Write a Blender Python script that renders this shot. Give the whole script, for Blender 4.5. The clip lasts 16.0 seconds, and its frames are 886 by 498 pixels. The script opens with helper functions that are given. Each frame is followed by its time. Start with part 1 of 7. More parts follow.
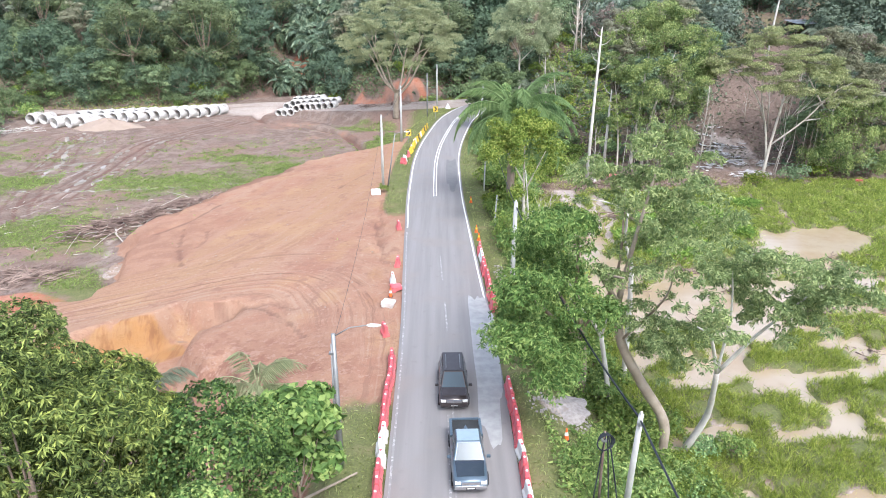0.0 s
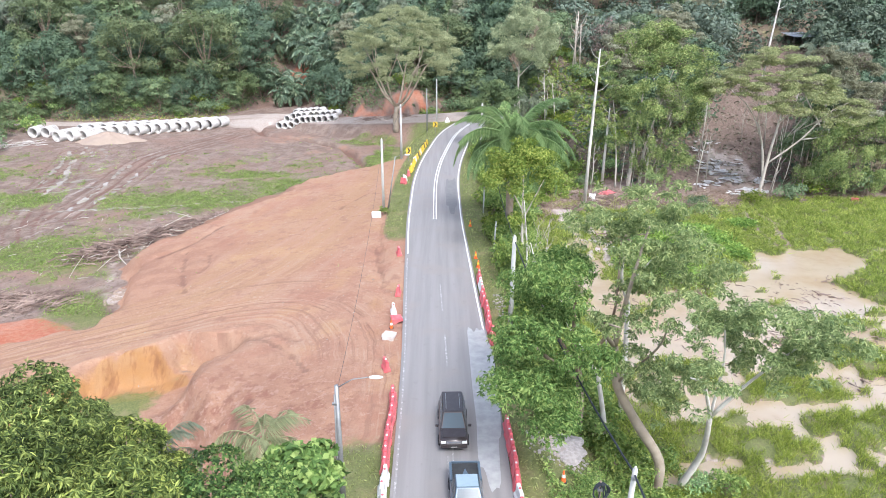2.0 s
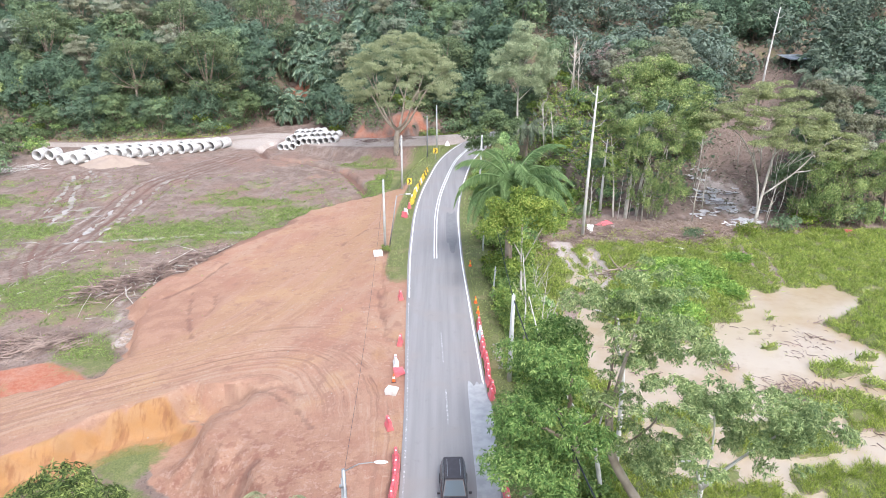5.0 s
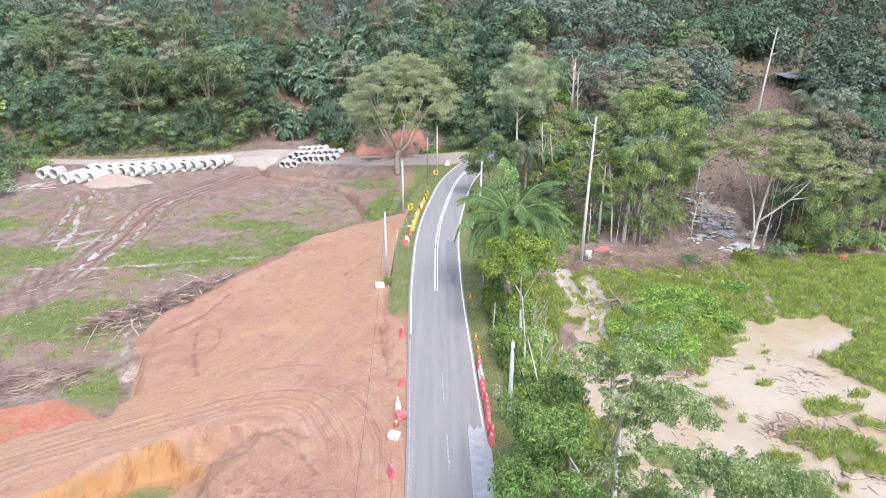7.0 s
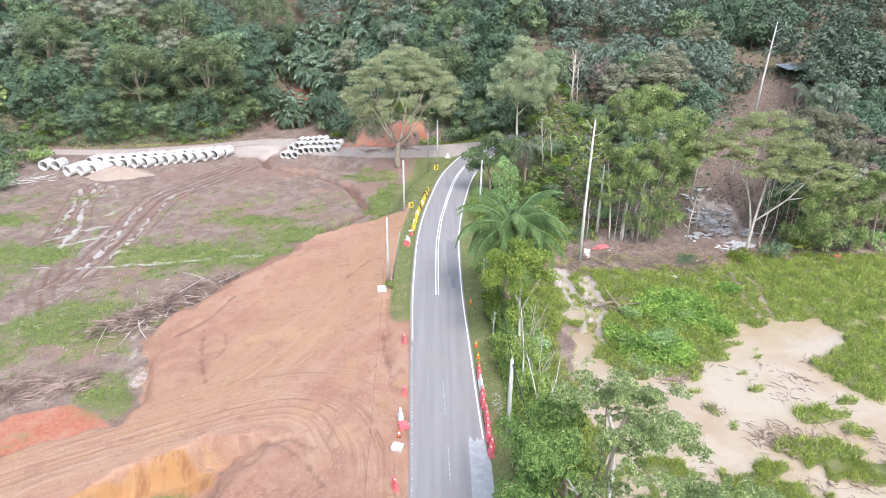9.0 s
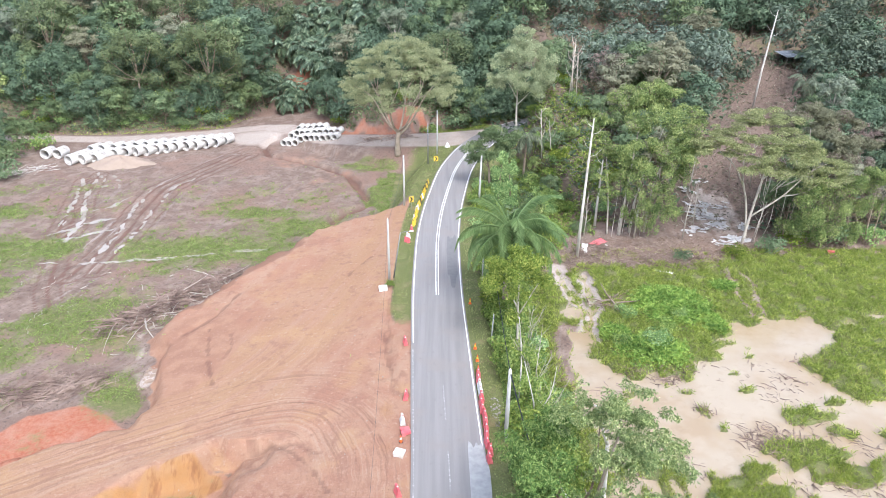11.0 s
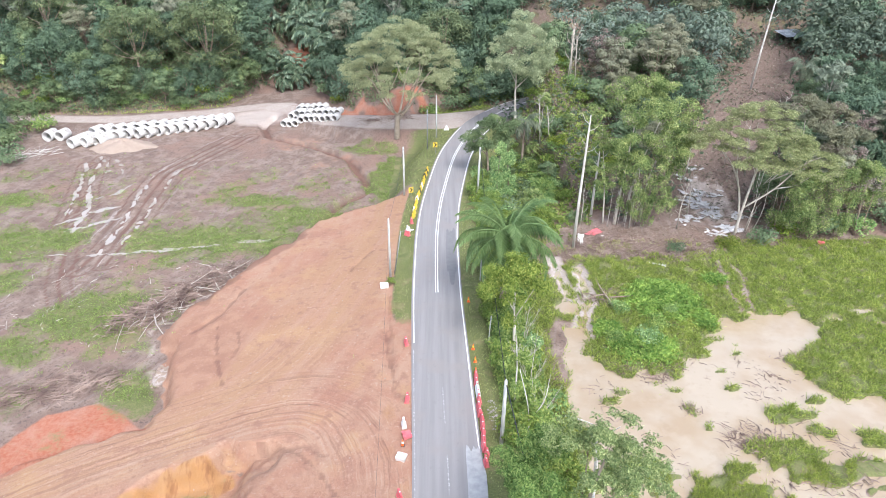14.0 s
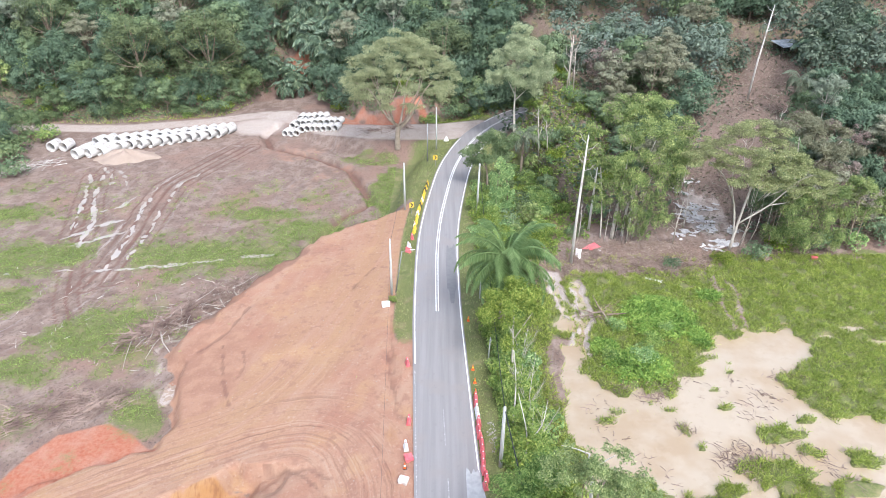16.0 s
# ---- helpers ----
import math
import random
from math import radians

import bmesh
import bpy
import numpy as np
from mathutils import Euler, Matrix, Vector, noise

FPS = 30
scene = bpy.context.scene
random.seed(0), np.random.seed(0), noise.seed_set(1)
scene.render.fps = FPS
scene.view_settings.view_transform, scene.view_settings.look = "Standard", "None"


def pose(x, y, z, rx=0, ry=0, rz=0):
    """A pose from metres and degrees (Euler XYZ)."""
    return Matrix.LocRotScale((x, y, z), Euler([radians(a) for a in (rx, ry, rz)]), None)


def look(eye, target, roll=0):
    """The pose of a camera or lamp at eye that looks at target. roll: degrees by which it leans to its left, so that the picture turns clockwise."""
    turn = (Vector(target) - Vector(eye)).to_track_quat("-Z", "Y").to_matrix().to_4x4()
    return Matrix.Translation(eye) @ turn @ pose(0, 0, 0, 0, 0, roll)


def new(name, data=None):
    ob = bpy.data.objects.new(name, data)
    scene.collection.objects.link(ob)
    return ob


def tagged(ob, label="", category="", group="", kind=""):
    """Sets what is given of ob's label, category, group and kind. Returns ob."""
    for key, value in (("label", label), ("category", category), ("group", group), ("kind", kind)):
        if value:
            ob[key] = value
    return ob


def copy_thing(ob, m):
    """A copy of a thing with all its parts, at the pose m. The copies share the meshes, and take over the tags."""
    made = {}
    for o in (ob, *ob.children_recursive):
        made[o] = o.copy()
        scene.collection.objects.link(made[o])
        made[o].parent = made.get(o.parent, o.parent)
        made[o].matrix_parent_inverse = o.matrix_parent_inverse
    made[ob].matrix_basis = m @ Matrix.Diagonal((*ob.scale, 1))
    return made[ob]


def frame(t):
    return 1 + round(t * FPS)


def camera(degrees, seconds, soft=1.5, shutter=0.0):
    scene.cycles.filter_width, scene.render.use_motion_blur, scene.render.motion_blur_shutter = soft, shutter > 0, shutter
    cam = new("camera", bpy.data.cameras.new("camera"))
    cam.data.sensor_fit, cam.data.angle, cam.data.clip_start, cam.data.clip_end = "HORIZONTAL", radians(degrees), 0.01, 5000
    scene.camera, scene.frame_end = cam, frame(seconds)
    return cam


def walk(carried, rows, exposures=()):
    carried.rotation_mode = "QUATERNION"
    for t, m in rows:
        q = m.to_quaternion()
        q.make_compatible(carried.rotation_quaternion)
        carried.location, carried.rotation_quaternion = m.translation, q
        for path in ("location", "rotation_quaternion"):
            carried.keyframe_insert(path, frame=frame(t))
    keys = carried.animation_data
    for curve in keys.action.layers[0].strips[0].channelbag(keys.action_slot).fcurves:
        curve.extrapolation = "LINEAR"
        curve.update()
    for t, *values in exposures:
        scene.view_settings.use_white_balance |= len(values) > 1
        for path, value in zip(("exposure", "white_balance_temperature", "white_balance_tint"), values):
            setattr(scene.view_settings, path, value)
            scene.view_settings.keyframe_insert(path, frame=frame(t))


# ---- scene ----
cam = camera(65.1, 16.0, soft=0.95)
METRES, EYE, TILT, LEAN, TURN = 30.0, 22.8, -20.6, 0.0, 0.0
ROWS = [
    (0.0, 0.0, 0.0, 0.0, 0.0, 0.0, -0.0),
    (0.5, -0.0002, -0.0079, 0.0217, -0.01, 0.01, 0.0),
    (1.0, -0.0003, -0.0159, 0.0434, -0.02, 0.02, 0.01),
    (1.5, -0.0005, -0.0235, 0.0651, -0.03, 0.03, 0.01),
    (2.0, -0.001, -0.0312, 0.0861, -0.04, 0.05, 0.01),
    (2.5, -0.0014, -0.0395, 0.1073, -0.06, 0.07, 0.01),
    (3.0, -0.0021, -0.0475, 0.1289, -0.06, 0.08, 0.02),
    (3.5, -0.0029, -0.0556, 0.1524, -0.08, 0.08, 0.0),
    (4.0, -0.0041, -0.0655, 0.1783, -0.09, 0.09, -0.0),
    (6.5, -0.0086, -0.1212, 0.3387, -0.12, 0.11, -0.01),
    (7.0, -0.0103, -0.1335, 0.371, -0.13, 0.11, -0.02),
    (7.5, -0.0122, -0.1454, 0.4015, -0.15, -0.21, -0.04),
    (8.0, -0.0143, -0.1587, 0.4334, -0.17, -0.79, -0.05),
    (8.5, -0.0157, -0.1719, 0.4647, -0.19, -1.36, -0.08),
    (9.0, -0.0174, -0.1857, 0.496, -0.2, -1.95, -0.08),
    (11.5, -0.022, -0.2451, 0.6506, -0.28, -4.82, -0.13),
    (12.0, -0.0221, -0.2562, 0.6824, -0.29, -5.4, -0.11),
    (12.5, -0.0217, -0.2674, 0.7142, -0.29, -5.99, -0.11),
    (13.0, -0.0219, -0.2789, 0.746, -0.3, -6.6, -0.11),
    (13.5, -0.0215, -0.2912, 0.7779, -0.32, -7.19, -0.1),
    (14.0, -0.0221, -0.3029, 0.8095, -0.33, -7.78, -0.09),
    (14.5, -0.0231, -0.3148, 0.8414, -0.35, -8.28, -0.09),
    (15.0, -0.0243, -0.3273, 0.8736, -0.37, -8.34, -0.1),
    (15.5, -0.0275, -0.3396, 0.9047, -0.4, -8.31, -0.1),
    (16.0, -0.028, -0.3518, 0.9351, -0.4, -8.3, -0.09),
]
walk(cam, [(t, pose(0, 0, EYE, TILT, LEAN, TURN) @ pose(METRES * x, METRES * y, METRES * z, 90 + pitch, roll, yaw)) for t, x, y, z, yaw, pitch, roll in ROWS],
     exposures=((0.0, 1.36, 6020, 10.5),))

# ---- world, sun, exposure ----
SUN_EL, SUN_AZ = 52.0, 158.0
world = bpy.data.worlds.new("world")
scene.world = world
world.use_nodes = True
wt = world.node_tree
sky = wt.nodes.new("ShaderNodeTexSky")
sky.sky_type = "NISHITA"
sky.sun_disc = False
sky.sun_elevation, sky.sun_rotation = radians(SUN_EL), radians(SUN_AZ)
sky.air_density, sky.dust_density, sky.ozone_density = 1.0, 3.0, 1.0
soften = wt.nodes.new("ShaderNodeHueSaturation")
soften.inputs["Saturation"].default_value = 0.6
wt.links.new(sky.outputs[0], soften.inputs["Color"])
wt.links.new(soften.outputs[0], wt.nodes["Background"].inputs["Color"])
wt.nodes["Background"].inputs["Strength"].default_value = 0.15
sun_data = bpy.data.lights.new("sun", "SUN")
sun_data.energy, sun_data.angle, sun_data.color = 1.1, radians(18), (1.0, 0.97, 0.93)
sun = new("sun", sun_data)
sun_way = Vector((math.sin(radians(SUN_AZ)) * math.cos(radians(SUN_EL)), math.cos(radians(SUN_AZ)) * math.cos(radians(SUN_EL)), math.sin(radians(SUN_EL))))
sun.matrix_world = look(sun_way * 300, (0, 0, 0))

# ---- materials ----
class Nodes:
    """A material with short calls for its nodes."""

    def __init__(self, name):
        self.m = bpy.data.materials.new(name)
        self.m.use_nodes = True
        self.t = self.m.node_tree
        self.t.nodes.clear()
        self.out = self.t.nodes.new("ShaderNodeOutputMaterial")

    def add(self, kind, ins=(), **props):
        n = self.t.nodes.new(kind)
        for k, v in props.items():
            setattr(n, k, v)
        for k, v in dict(ins).items():
            self.put(n.inputs[k], v)
        return n

    def put(self, socket, v):
        if hasattr(v, "is_output"):
            self.t.links.new(v, socket)
        elif isinstance(v, tuple) and len(v) == 3 and socket.type == "RGBA":
            socket.default_value = (*v, 1)
        else:
            socket.default_value = v

    def noise(self, scale, detail=3.0, vec=None, rough=0.55):
        n = self.add("ShaderNodeTexNoise", {"Scale": scale, "Detail": detail, "Roughness": rough})
        if vec is not None:
            self.put(n.inputs["Vector"], vec)
        return n.outputs["Fac"]

    def math(self, op, a, b=0.0, c=0.0, clamp=False):
        n = self.add("ShaderNodeMath", {0: a, 1: b, 2: c}, operation=op)
        n.use_clamp = clamp
        return n.outputs[0]

    def step(self, lo, hi, x):
        n = self.add("ShaderNodeMapRange", {"Value": x, "From Min": lo, "From Max": hi}, interpolation_type="SMOOTHSTEP")
        return n.outputs[0]

    def mix(self, f, a, b):
        n = self.add("ShaderNodeMix", data_type="RGBA")
        self.put(n.inputs[0], f), self.put(n.inputs[6], a), self.put(n.inputs[7], b)
        return n.outputs[2]

    def done(self, col, rough=0.8, bump=None, strength=0.3, dist=0.05, metal=0.0, spec=0.3, **more):
        p = self.add("ShaderNodeBsdfPrincipled", {"Base Color": col, "Roughness": rough, "Metallic": metal, "Specular IOR Level": spec, **more})
        if bump is not None:
            b = self.add("ShaderNodeBump", {"Height": bump, "Strength": strength, "Distance": dist})
            self.put(p.inputs["Normal"], b.outputs[0])
        self.put(self.out.inputs[0], p.outputs[0])
        return self.m


def grainy(name, a, b, scale=2.0, rough=0.8, bump=0.3, dist=0.02, metal=0.0, spec=0.3, dirt=None):
    """Two colours mottled at a coarse and a fine scale, with fine relief."""
    n = Nodes(name)
    v = n.add("ShaderNodeTexCoord").outputs["Object"]
    f = n.noise(scale, 4, v)
    g = n.noise(scale * 9, 3, v)
    col = n.mix(n.step(0.3, 0.7, f), a, b)
    if dirt:
        col = n.mix(n.step(0.55, 0.75, n.noise(scale * 0.6, 5, v)), col, dirt)
    col = n.mix(n.math("MULTIPLY", g, 0.25), col, tuple(c * 0.5 for c in a))
    return n.done(col, rough, g, bump, dist, metal, spec)


def leafy(name, dark, mid, light, through_light=0.35, vary=1.0, patch=0.4, tone=False, spread=1.0):
    """Leaves that differ one from another, from spray to spray and from plant to plant."""
    n = Nodes(name)
    geo = n.add("ShaderNodeNewGeometry")
    isl = geo.outputs["Random Per Island"]
    who = n.add("ShaderNodeAttribute", attribute_name="tone").outputs["Fac"] if tone else n.add("ShaderNodeObjectInfo").outputs["Random"]
    big = n.noise(0.45, 3, geo.outputs["Position"])
    r = n.add("ShaderNodeValToRGB", {"Fac": n.math("MULTIPLY_ADD", n.math("SUBTRACT", big, 0.5), 1.6 * patch, n.math("MULTIPLY_ADD", isl, spread, 0.5 - 0.5 * spread))})
    e = r.color_ramp.elements
    e[0].color, e[1].color = (*dark, 1), (*light, 1)
    e.new(0.55).color = (*mid, 1)
    h = n.add("ShaderNodeHueSaturation", {"Color": r.outputs[0], "Hue": n.math("MULTIPLY_ADD", who, 0.05 * vary, 0.5 - 0.025 * vary), "Saturation": n.math("MULTIPLY_ADD", who, -0.4 * vary, 0.95 + 0.2 * vary), "Value": n.math("MULTIPLY_ADD", n.math("SUBTRACT", big, 0.5), patch, n.math("MULTIPLY_ADD", who, 0.65 * vary, 1.05 - 0.3 * vary))})
    p = n.add("ShaderNodeBsdfPrincipled", {"Base Color": h.outputs[0], "Roughness": 0.6, "Specular IOR Level": 0.18})
    t = n.add("ShaderNodeBsdfTranslucent", {"Color": h.outputs[0]})
    m = n.add("ShaderNodeMixShader", {0: through_light, 1: p.outputs[0], 2: t.outputs[0]})
    n.put(n.out.inputs[0], m.outputs[0])
    return n.m


def ground_material():
    n = Nodes("ground")
    geo = n.add("ShaderNodeNewGeometry")
    pos = geo.outputs["Position"]
    at_a = n.add("ShaderNodeAttribute", attribute_name="cover_a")
    at_b = n.add("ShaderNodeAttribute", attribute_name="cover_b")
    tr = n.add("ShaderNodeAttribute", attribute_name="tracks").outputs["Vector"]
    a = n.add("ShaderNodeSeparateColor", {0: at_a.outputs["Color"]})
    b = n.add("ShaderNodeSeparateColor", {0: at_b.outputs["Color"]})
    earth, grass, gravel, dull = a.outputs[0], a.outputs[1], a.outputs[2], at_a.outputs["Alpha"]
    red, orange, wood, mud = b.outputs[0], b.outputs[1], b.outputs[2], at_b.outputs["Alpha"]
    n1, n2, n3, n4 = n.noise(0.09, 4, pos), n.noise(0.5, 5, pos), n.noise(2.6, 6, pos, 0.65), n.noise(14.0, 3, pos)
    # wheel marks: stretched along the haul tracks
    sep = n.add("ShaderNodeSeparateXYZ", {0: tr})
    low = n.add("ShaderNodeVectorMath", {0: pos, 1: (0.05, 0.05, 0.05)}, operation="MULTIPLY").outputs[0]
    warp = n.math("MULTIPLY", n.noise(0.25, 3, pos), 1.1)

    def marks(dist, freq):
        c = n.add("ShaderNodeCombineXYZ", {0: n.math("MULTIPLY", n.math("ADD", dist, warp), freq)})
        v = n.add("ShaderNodeVectorMath", {0: c.outputs[0], 1: low}, operation="ADD").outputs[0]
        return n.noise(1.0, 6, v, 0.62)

    s1, s2, s3, s4 = marks(sep.outputs[0], 0.55), marks(sep.outputs[1], 1.0), marks(sep.outputs[2], 1.2), marks(sep.outputs[0], 2.0)
    place = n.add("ShaderNodeSeparateXYZ", {0: pos})
    lower = n.step(80.0, 62.0, n.math("MULTIPLY_ADD", n.noise(0.12, 3, pos), 20.0, n.math("ADD", place.outputs[1], -10.0)))
    ripped = n.noise(1.0, 4, n.add("ShaderNodeMapping", {"Vector": pos, "Scale": (1.5, 0.22, 0.35), "Rotation": (0.0, 0.0, 0.35)}).outputs[0], 0.6)
    n5 = n.noise(7.0, 4, pos, 0.7)

    def edged(mask, soft=0.16, wild=0.7):
        v = n.math("ADD", mask, n.math("MULTIPLY", n.math("SUBTRACT", n.math("MULTIPLY_ADD", n3, 0.45, n.math("MULTIPLY", n2, 0.55)), 0.5), wild))
        return n.step(0.5 - soft, 0.5 + soft, v)

    def some(f, k):
        return n.math("MULTIPLY", f, k)

    # field: grey-brown mud with paler and browner patches, bits and litter
    col = n.mix(n.step(0.38, 0.62, n2), (0.198, 0.14, 0.114), (0.282, 0.215, 0.178))
    run = n.step(6.0, 2.0, n.math("ABSOLUTE", sep.outputs[2]))
    col = n.mix(some(n.step(0.50, 0.66, s3), 0.3), col, (0.345, 0.295, 0.27))
    col = n.mix(n.math("MULTIPLY", run, some(n.step(0.46, 0.38, s3), 0.45)), col, (0.15, 0.11, 0.09))
    col = n.mix(n.math("MULTIPLY", run, some(n.step(0.56, 0.64, s3), 0.6)), col, (0.42, 0.37, 0.34))
    col = n.mix(n.step(0.48, 0.66, n1), col, (0.265, 0.175, 0.14))
    col = n.mix(some(n.step(0.52, 0.64, n3), 0.8), col, (0.12, 0.09, 0.075))
    col = n.mix(some(n.step(0.60, 0.70, n5), 0.7), col, (0.40, 0.33, 0.27))
    col = n.mix(some(n.step(0.60, 0.68, n.noise(5.0, 4, low, 0.7)), 0.5), col, (0.33, 0.26, 0.22))
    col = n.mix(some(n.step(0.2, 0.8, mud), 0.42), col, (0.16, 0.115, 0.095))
    # forest floor
    col = n.mix(edged(wood), col, n.mix(n.step(0.35, 0.65, n3), (0.13, 0.095, 0.075), (0.235, 0.175, 0.145)))
    # bare laterite: tan where it is driven on, redder beside
    driven = n.step(9.0, 2.0, n.math("ABSOLUTE", n.math("ADD", sep.outputs[0], n.math("MULTIPLY_ADD", n1, 10.0, -5.0))))
    turned = n.step(8.0, 2.0, n.math("ABSOLUTE", sep.outputs[1]))
    e = n.mix(n.step(0.35, 0.65, n1), (0.40, 0.225, 0.16), (0.345, 0.18, 0.13))
    e = n.mix(some(n.step(0.42, 0.62, n.noise(0.22, 5, pos, 0.65)), 0.8), e, (0.42, 0.265, 0.19))
    e = n.mix(some(driven, 0.75), e, n.mix(n.step(0.40, 0.62, s1), (0.38, 0.235, 0.14), (0.40, 0.238, 0.165)))
    e = n.mix(some(n.step(0.48, 0.72, s1), 0.45), e, (0.43, 0.295, 0.22))
    e = n.mix(some(n.step(0.42, 0.28, s1), 0.45), e, (0.31, 0.175, 0.13))
    worn = n.math("MULTIPLY", driven, n.math("MULTIPLY", lower, n.step(0.34, 0.52, n.noise(0.35, 3, pos))))
    e = n.mix(n.math("MULTIPLY", worn, some(n.step(0.53, 0.62, s4), 0.35)), e, (0.27, 0.15, 0.11))
    e = n.mix(n.math("MULTIPLY", worn, some(n.step(0.44, 0.36, s4), 0.4)), e, (0.47, 0.335, 0.24))
    e = n.mix(some(n.step(0.50, 0.72, n.noise(0.16, 6, pos, 0.62)), 0.75), e, (0.45, 0.285, 0.165))
    e = n.mix(n.math("MULTIPLY", n.step(0.55, 0.63, s2), n.math("MULTIPLY", some(turned, 0.75), n.step(0.34, 0.52, n.noise(0.28, 3, pos)))), e, (0.215, 0.115, 0.085))
    e = n.mix(n.math("MULTIPLY", n.step(0.46, 0.34, s2), some(turned, 0.6)), e, (0.47, 0.325, 0.25))
    s5 = marks(sep.outputs[1], 2.3)
    e = n.mix(n.math("MULTIPLY", n.step(0.54, 0.60, s5), some(turned, 0.5)), e, (0.25, 0.14, 0.105))
    e = n.mix(n.math("MULTIPLY", n.step(0.45, 0.38, s5), some(turned, 0.4)), e, (0.46, 0.33, 0.25))
    e = n.mix(some(n.step(0.56, 0.70, n2), 0.75), e, (0.30, 0.165, 0.125))
    e = n.mix(some(n.step(0.56, 0.68, n3), 0.5), e, (0.50, 0.36, 0.285))
    e = n.mix(some(n.step(0.44, 0.34, n.noise(1.1, 5, pos, 0.65)), 0.45), e, (0.285, 0.155, 0.115))
    e = n.mix(some(n.step(0.60, 0.70, n5), 0.4), e, (0.27, 0.15, 0.11))
    e = n.mix(edged(dull, 0.35, 0.9), e, n.mix(n.step(0.38, 0.64, n2), (0.335, 0.185, 0.132), (0.405, 0.24, 0.168)))
    e = n.mix(n.math("MULTIPLY", dull, some(n.step(0.54, 0.66, n3), 0.5)), e, (0.45, 0.30, 0.245))
    e = n.mix(n.math("MULTIPLY", dull, some(n.step(0.44, 0.34, n5), 0.5)), e, (0.24, 0.13, 0.10))
    churned = n.math("MULTIPLY", dull, n.step(54.0, 45.0, place.outputs[1]))
    e = n.mix(n.math("MULTIPLY", churned, some(n.step(0.50, 0.60, n.noise(0.9, 6, pos, 0.72)), 0.75)), e, (0.25, 0.118, 0.085))
    e = n.mix(n.math("MULTIPLY", churned, some(n.step(0.47, 0.40, n.noise(1.7, 6, pos, 0.72)), 0.6)), e, (0.46, 0.31, 0.25))
    e = n.add("ShaderNodeVectorMath", {0: e, 1: (0.975, 0.965, 0.925)}, operation="MULTIPLY").outputs[0]
    col = n.mix(edged(earth, 0.1, 0.6), col, e)
    # dark brown over ruts, gully and rim; shade painted into the grooves
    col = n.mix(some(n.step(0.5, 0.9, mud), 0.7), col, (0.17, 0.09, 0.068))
    col = n.mix(edged(red), col, n.mix(some(n.step(0.46, 0.66, n.noise(0.22, 5, pos, 0.62)), 0.6), n.mix(n.step(0.35, 0.65, n3), (0.38, 0.13, 0.075), (0.44, 0.20, 0.13)), (0.46, 0.27, 0.20)))
    col = n.mix(edged(orange, 0.2, 0.9), col, n.mix(some(n.step(0.50, 0.62, ripped), 0.85), n.mix(n.step(0.35, 0.65, n2), (0.41, 0.215, 0.085), (0.40, 0.23, 0.11)), (0.30, 0.145, 0.07)))
    col = n.mix(edged(gravel, 0.3, 0.7), col, n.mix(n.step(0.4, 0.6, n5), (0.53, 0.465, 0.415), (0.40, 0.335, 0.295)))
    g = n.mix(n.step(0.35, 0.65, n5), (0.10, 0.135, 0.04), (0.18, 0.22, 0.065))
    g = n.mix(n.step(0.5, 0.75, n2), g, (0.25, 0.225, 0.105))
    col = n.mix(some(edged(grass, 0.2, 1.6), 0.85), col, g)
    col = n.mix(some(n4, 0.3), col, (0.09, 0.06, 0.045))
    h = n.math("ADD", n.math("MULTIPLY", n3, 0.6), n.math("ADD", n.math("MULTIPLY_ADD", s4, 0.25, n.math("MULTIPLY", s1, 0.5)), n.math("MULTIPLY_ADD", n4, 0.15, n.math("MULTIPLY", s2, 0.6))))
    return n.done(col, 0.9, h, 0.7, 0.3, 0.0, 0.2)


def asphalt_material():
    n = Nodes("asphalt")
    pos = n.add("ShaderNodeNewGeometry").outputs["Position"]
    m = n.add("ShaderNodeMapping", {"Vector": pos, "Scale": (1.6, 0.05, 1.0)})
    lane = n.noise(1.0, 4, m.outputs[0])
    big, fine = n.noise(0.25, 4, pos), n.noise(30.0, 2, pos)
    col = n.mix(n.step(0.3, 0.7, lane), (0.235, 0.222, 0.222), (0.285, 0.27, 0.268))
    col = n.mix(n.step(0.45, 0.75, big), col, (0.27, 0.245, 0.235))
    col = n.mix(n.step(0.6, 0.75, n.noise(1.3, 5, pos)), col, (0.235, 0.22, 0.218))
    col = n.mix(n.math("MULTIPLY", fine, 0.25), col, (0.10, 0.10, 0.10))
    return n.done(col, 0.85, fine, 0.3, 0.01, 0.0, 0.25)


def water_material(name, shallow, deep):
    n = Nodes(name)
    pos = n.add("ShaderNodeNewGeometry").outputs["Position"]
    f = n.noise(0.12, 4, pos)
    # deep is the paler one: white sky reflection put into the water's colour
    col = n.mix(n.step(0.35, 0.65, f), shallow, deep)
    col = n.mix(n.math("MULTIPLY", n.step(0.48, 0.68, n.noise(0.35, 5, pos, 0.6)), 0.3), col, tuple(c * 1.12 for c in deep))
    col = n.mix(n.math("MULTIPLY", n.step(0.46, 0.34, n.noise(0.8, 5, pos, 0.65)), 0.2), col, tuple(c * 0.8 for c in shallow))
    rip = n.noise(2.5, 2, pos)
    return n.done(col, 0.12, rip, 0.05, 0.05, 0.0, 0.9)


def worn_paint(name, colour, base, cover=0.42):
    n = Nodes(name)
    pos = n.add("ShaderNodeNewGeometry").outputs["Position"]
    f = n.noise(4.0, 6, pos, 0.7)
    return n.done(n.mix(n.step(cover, cover + 0.12, f), base, colour), 0.7, f, 0.2, 0.005)


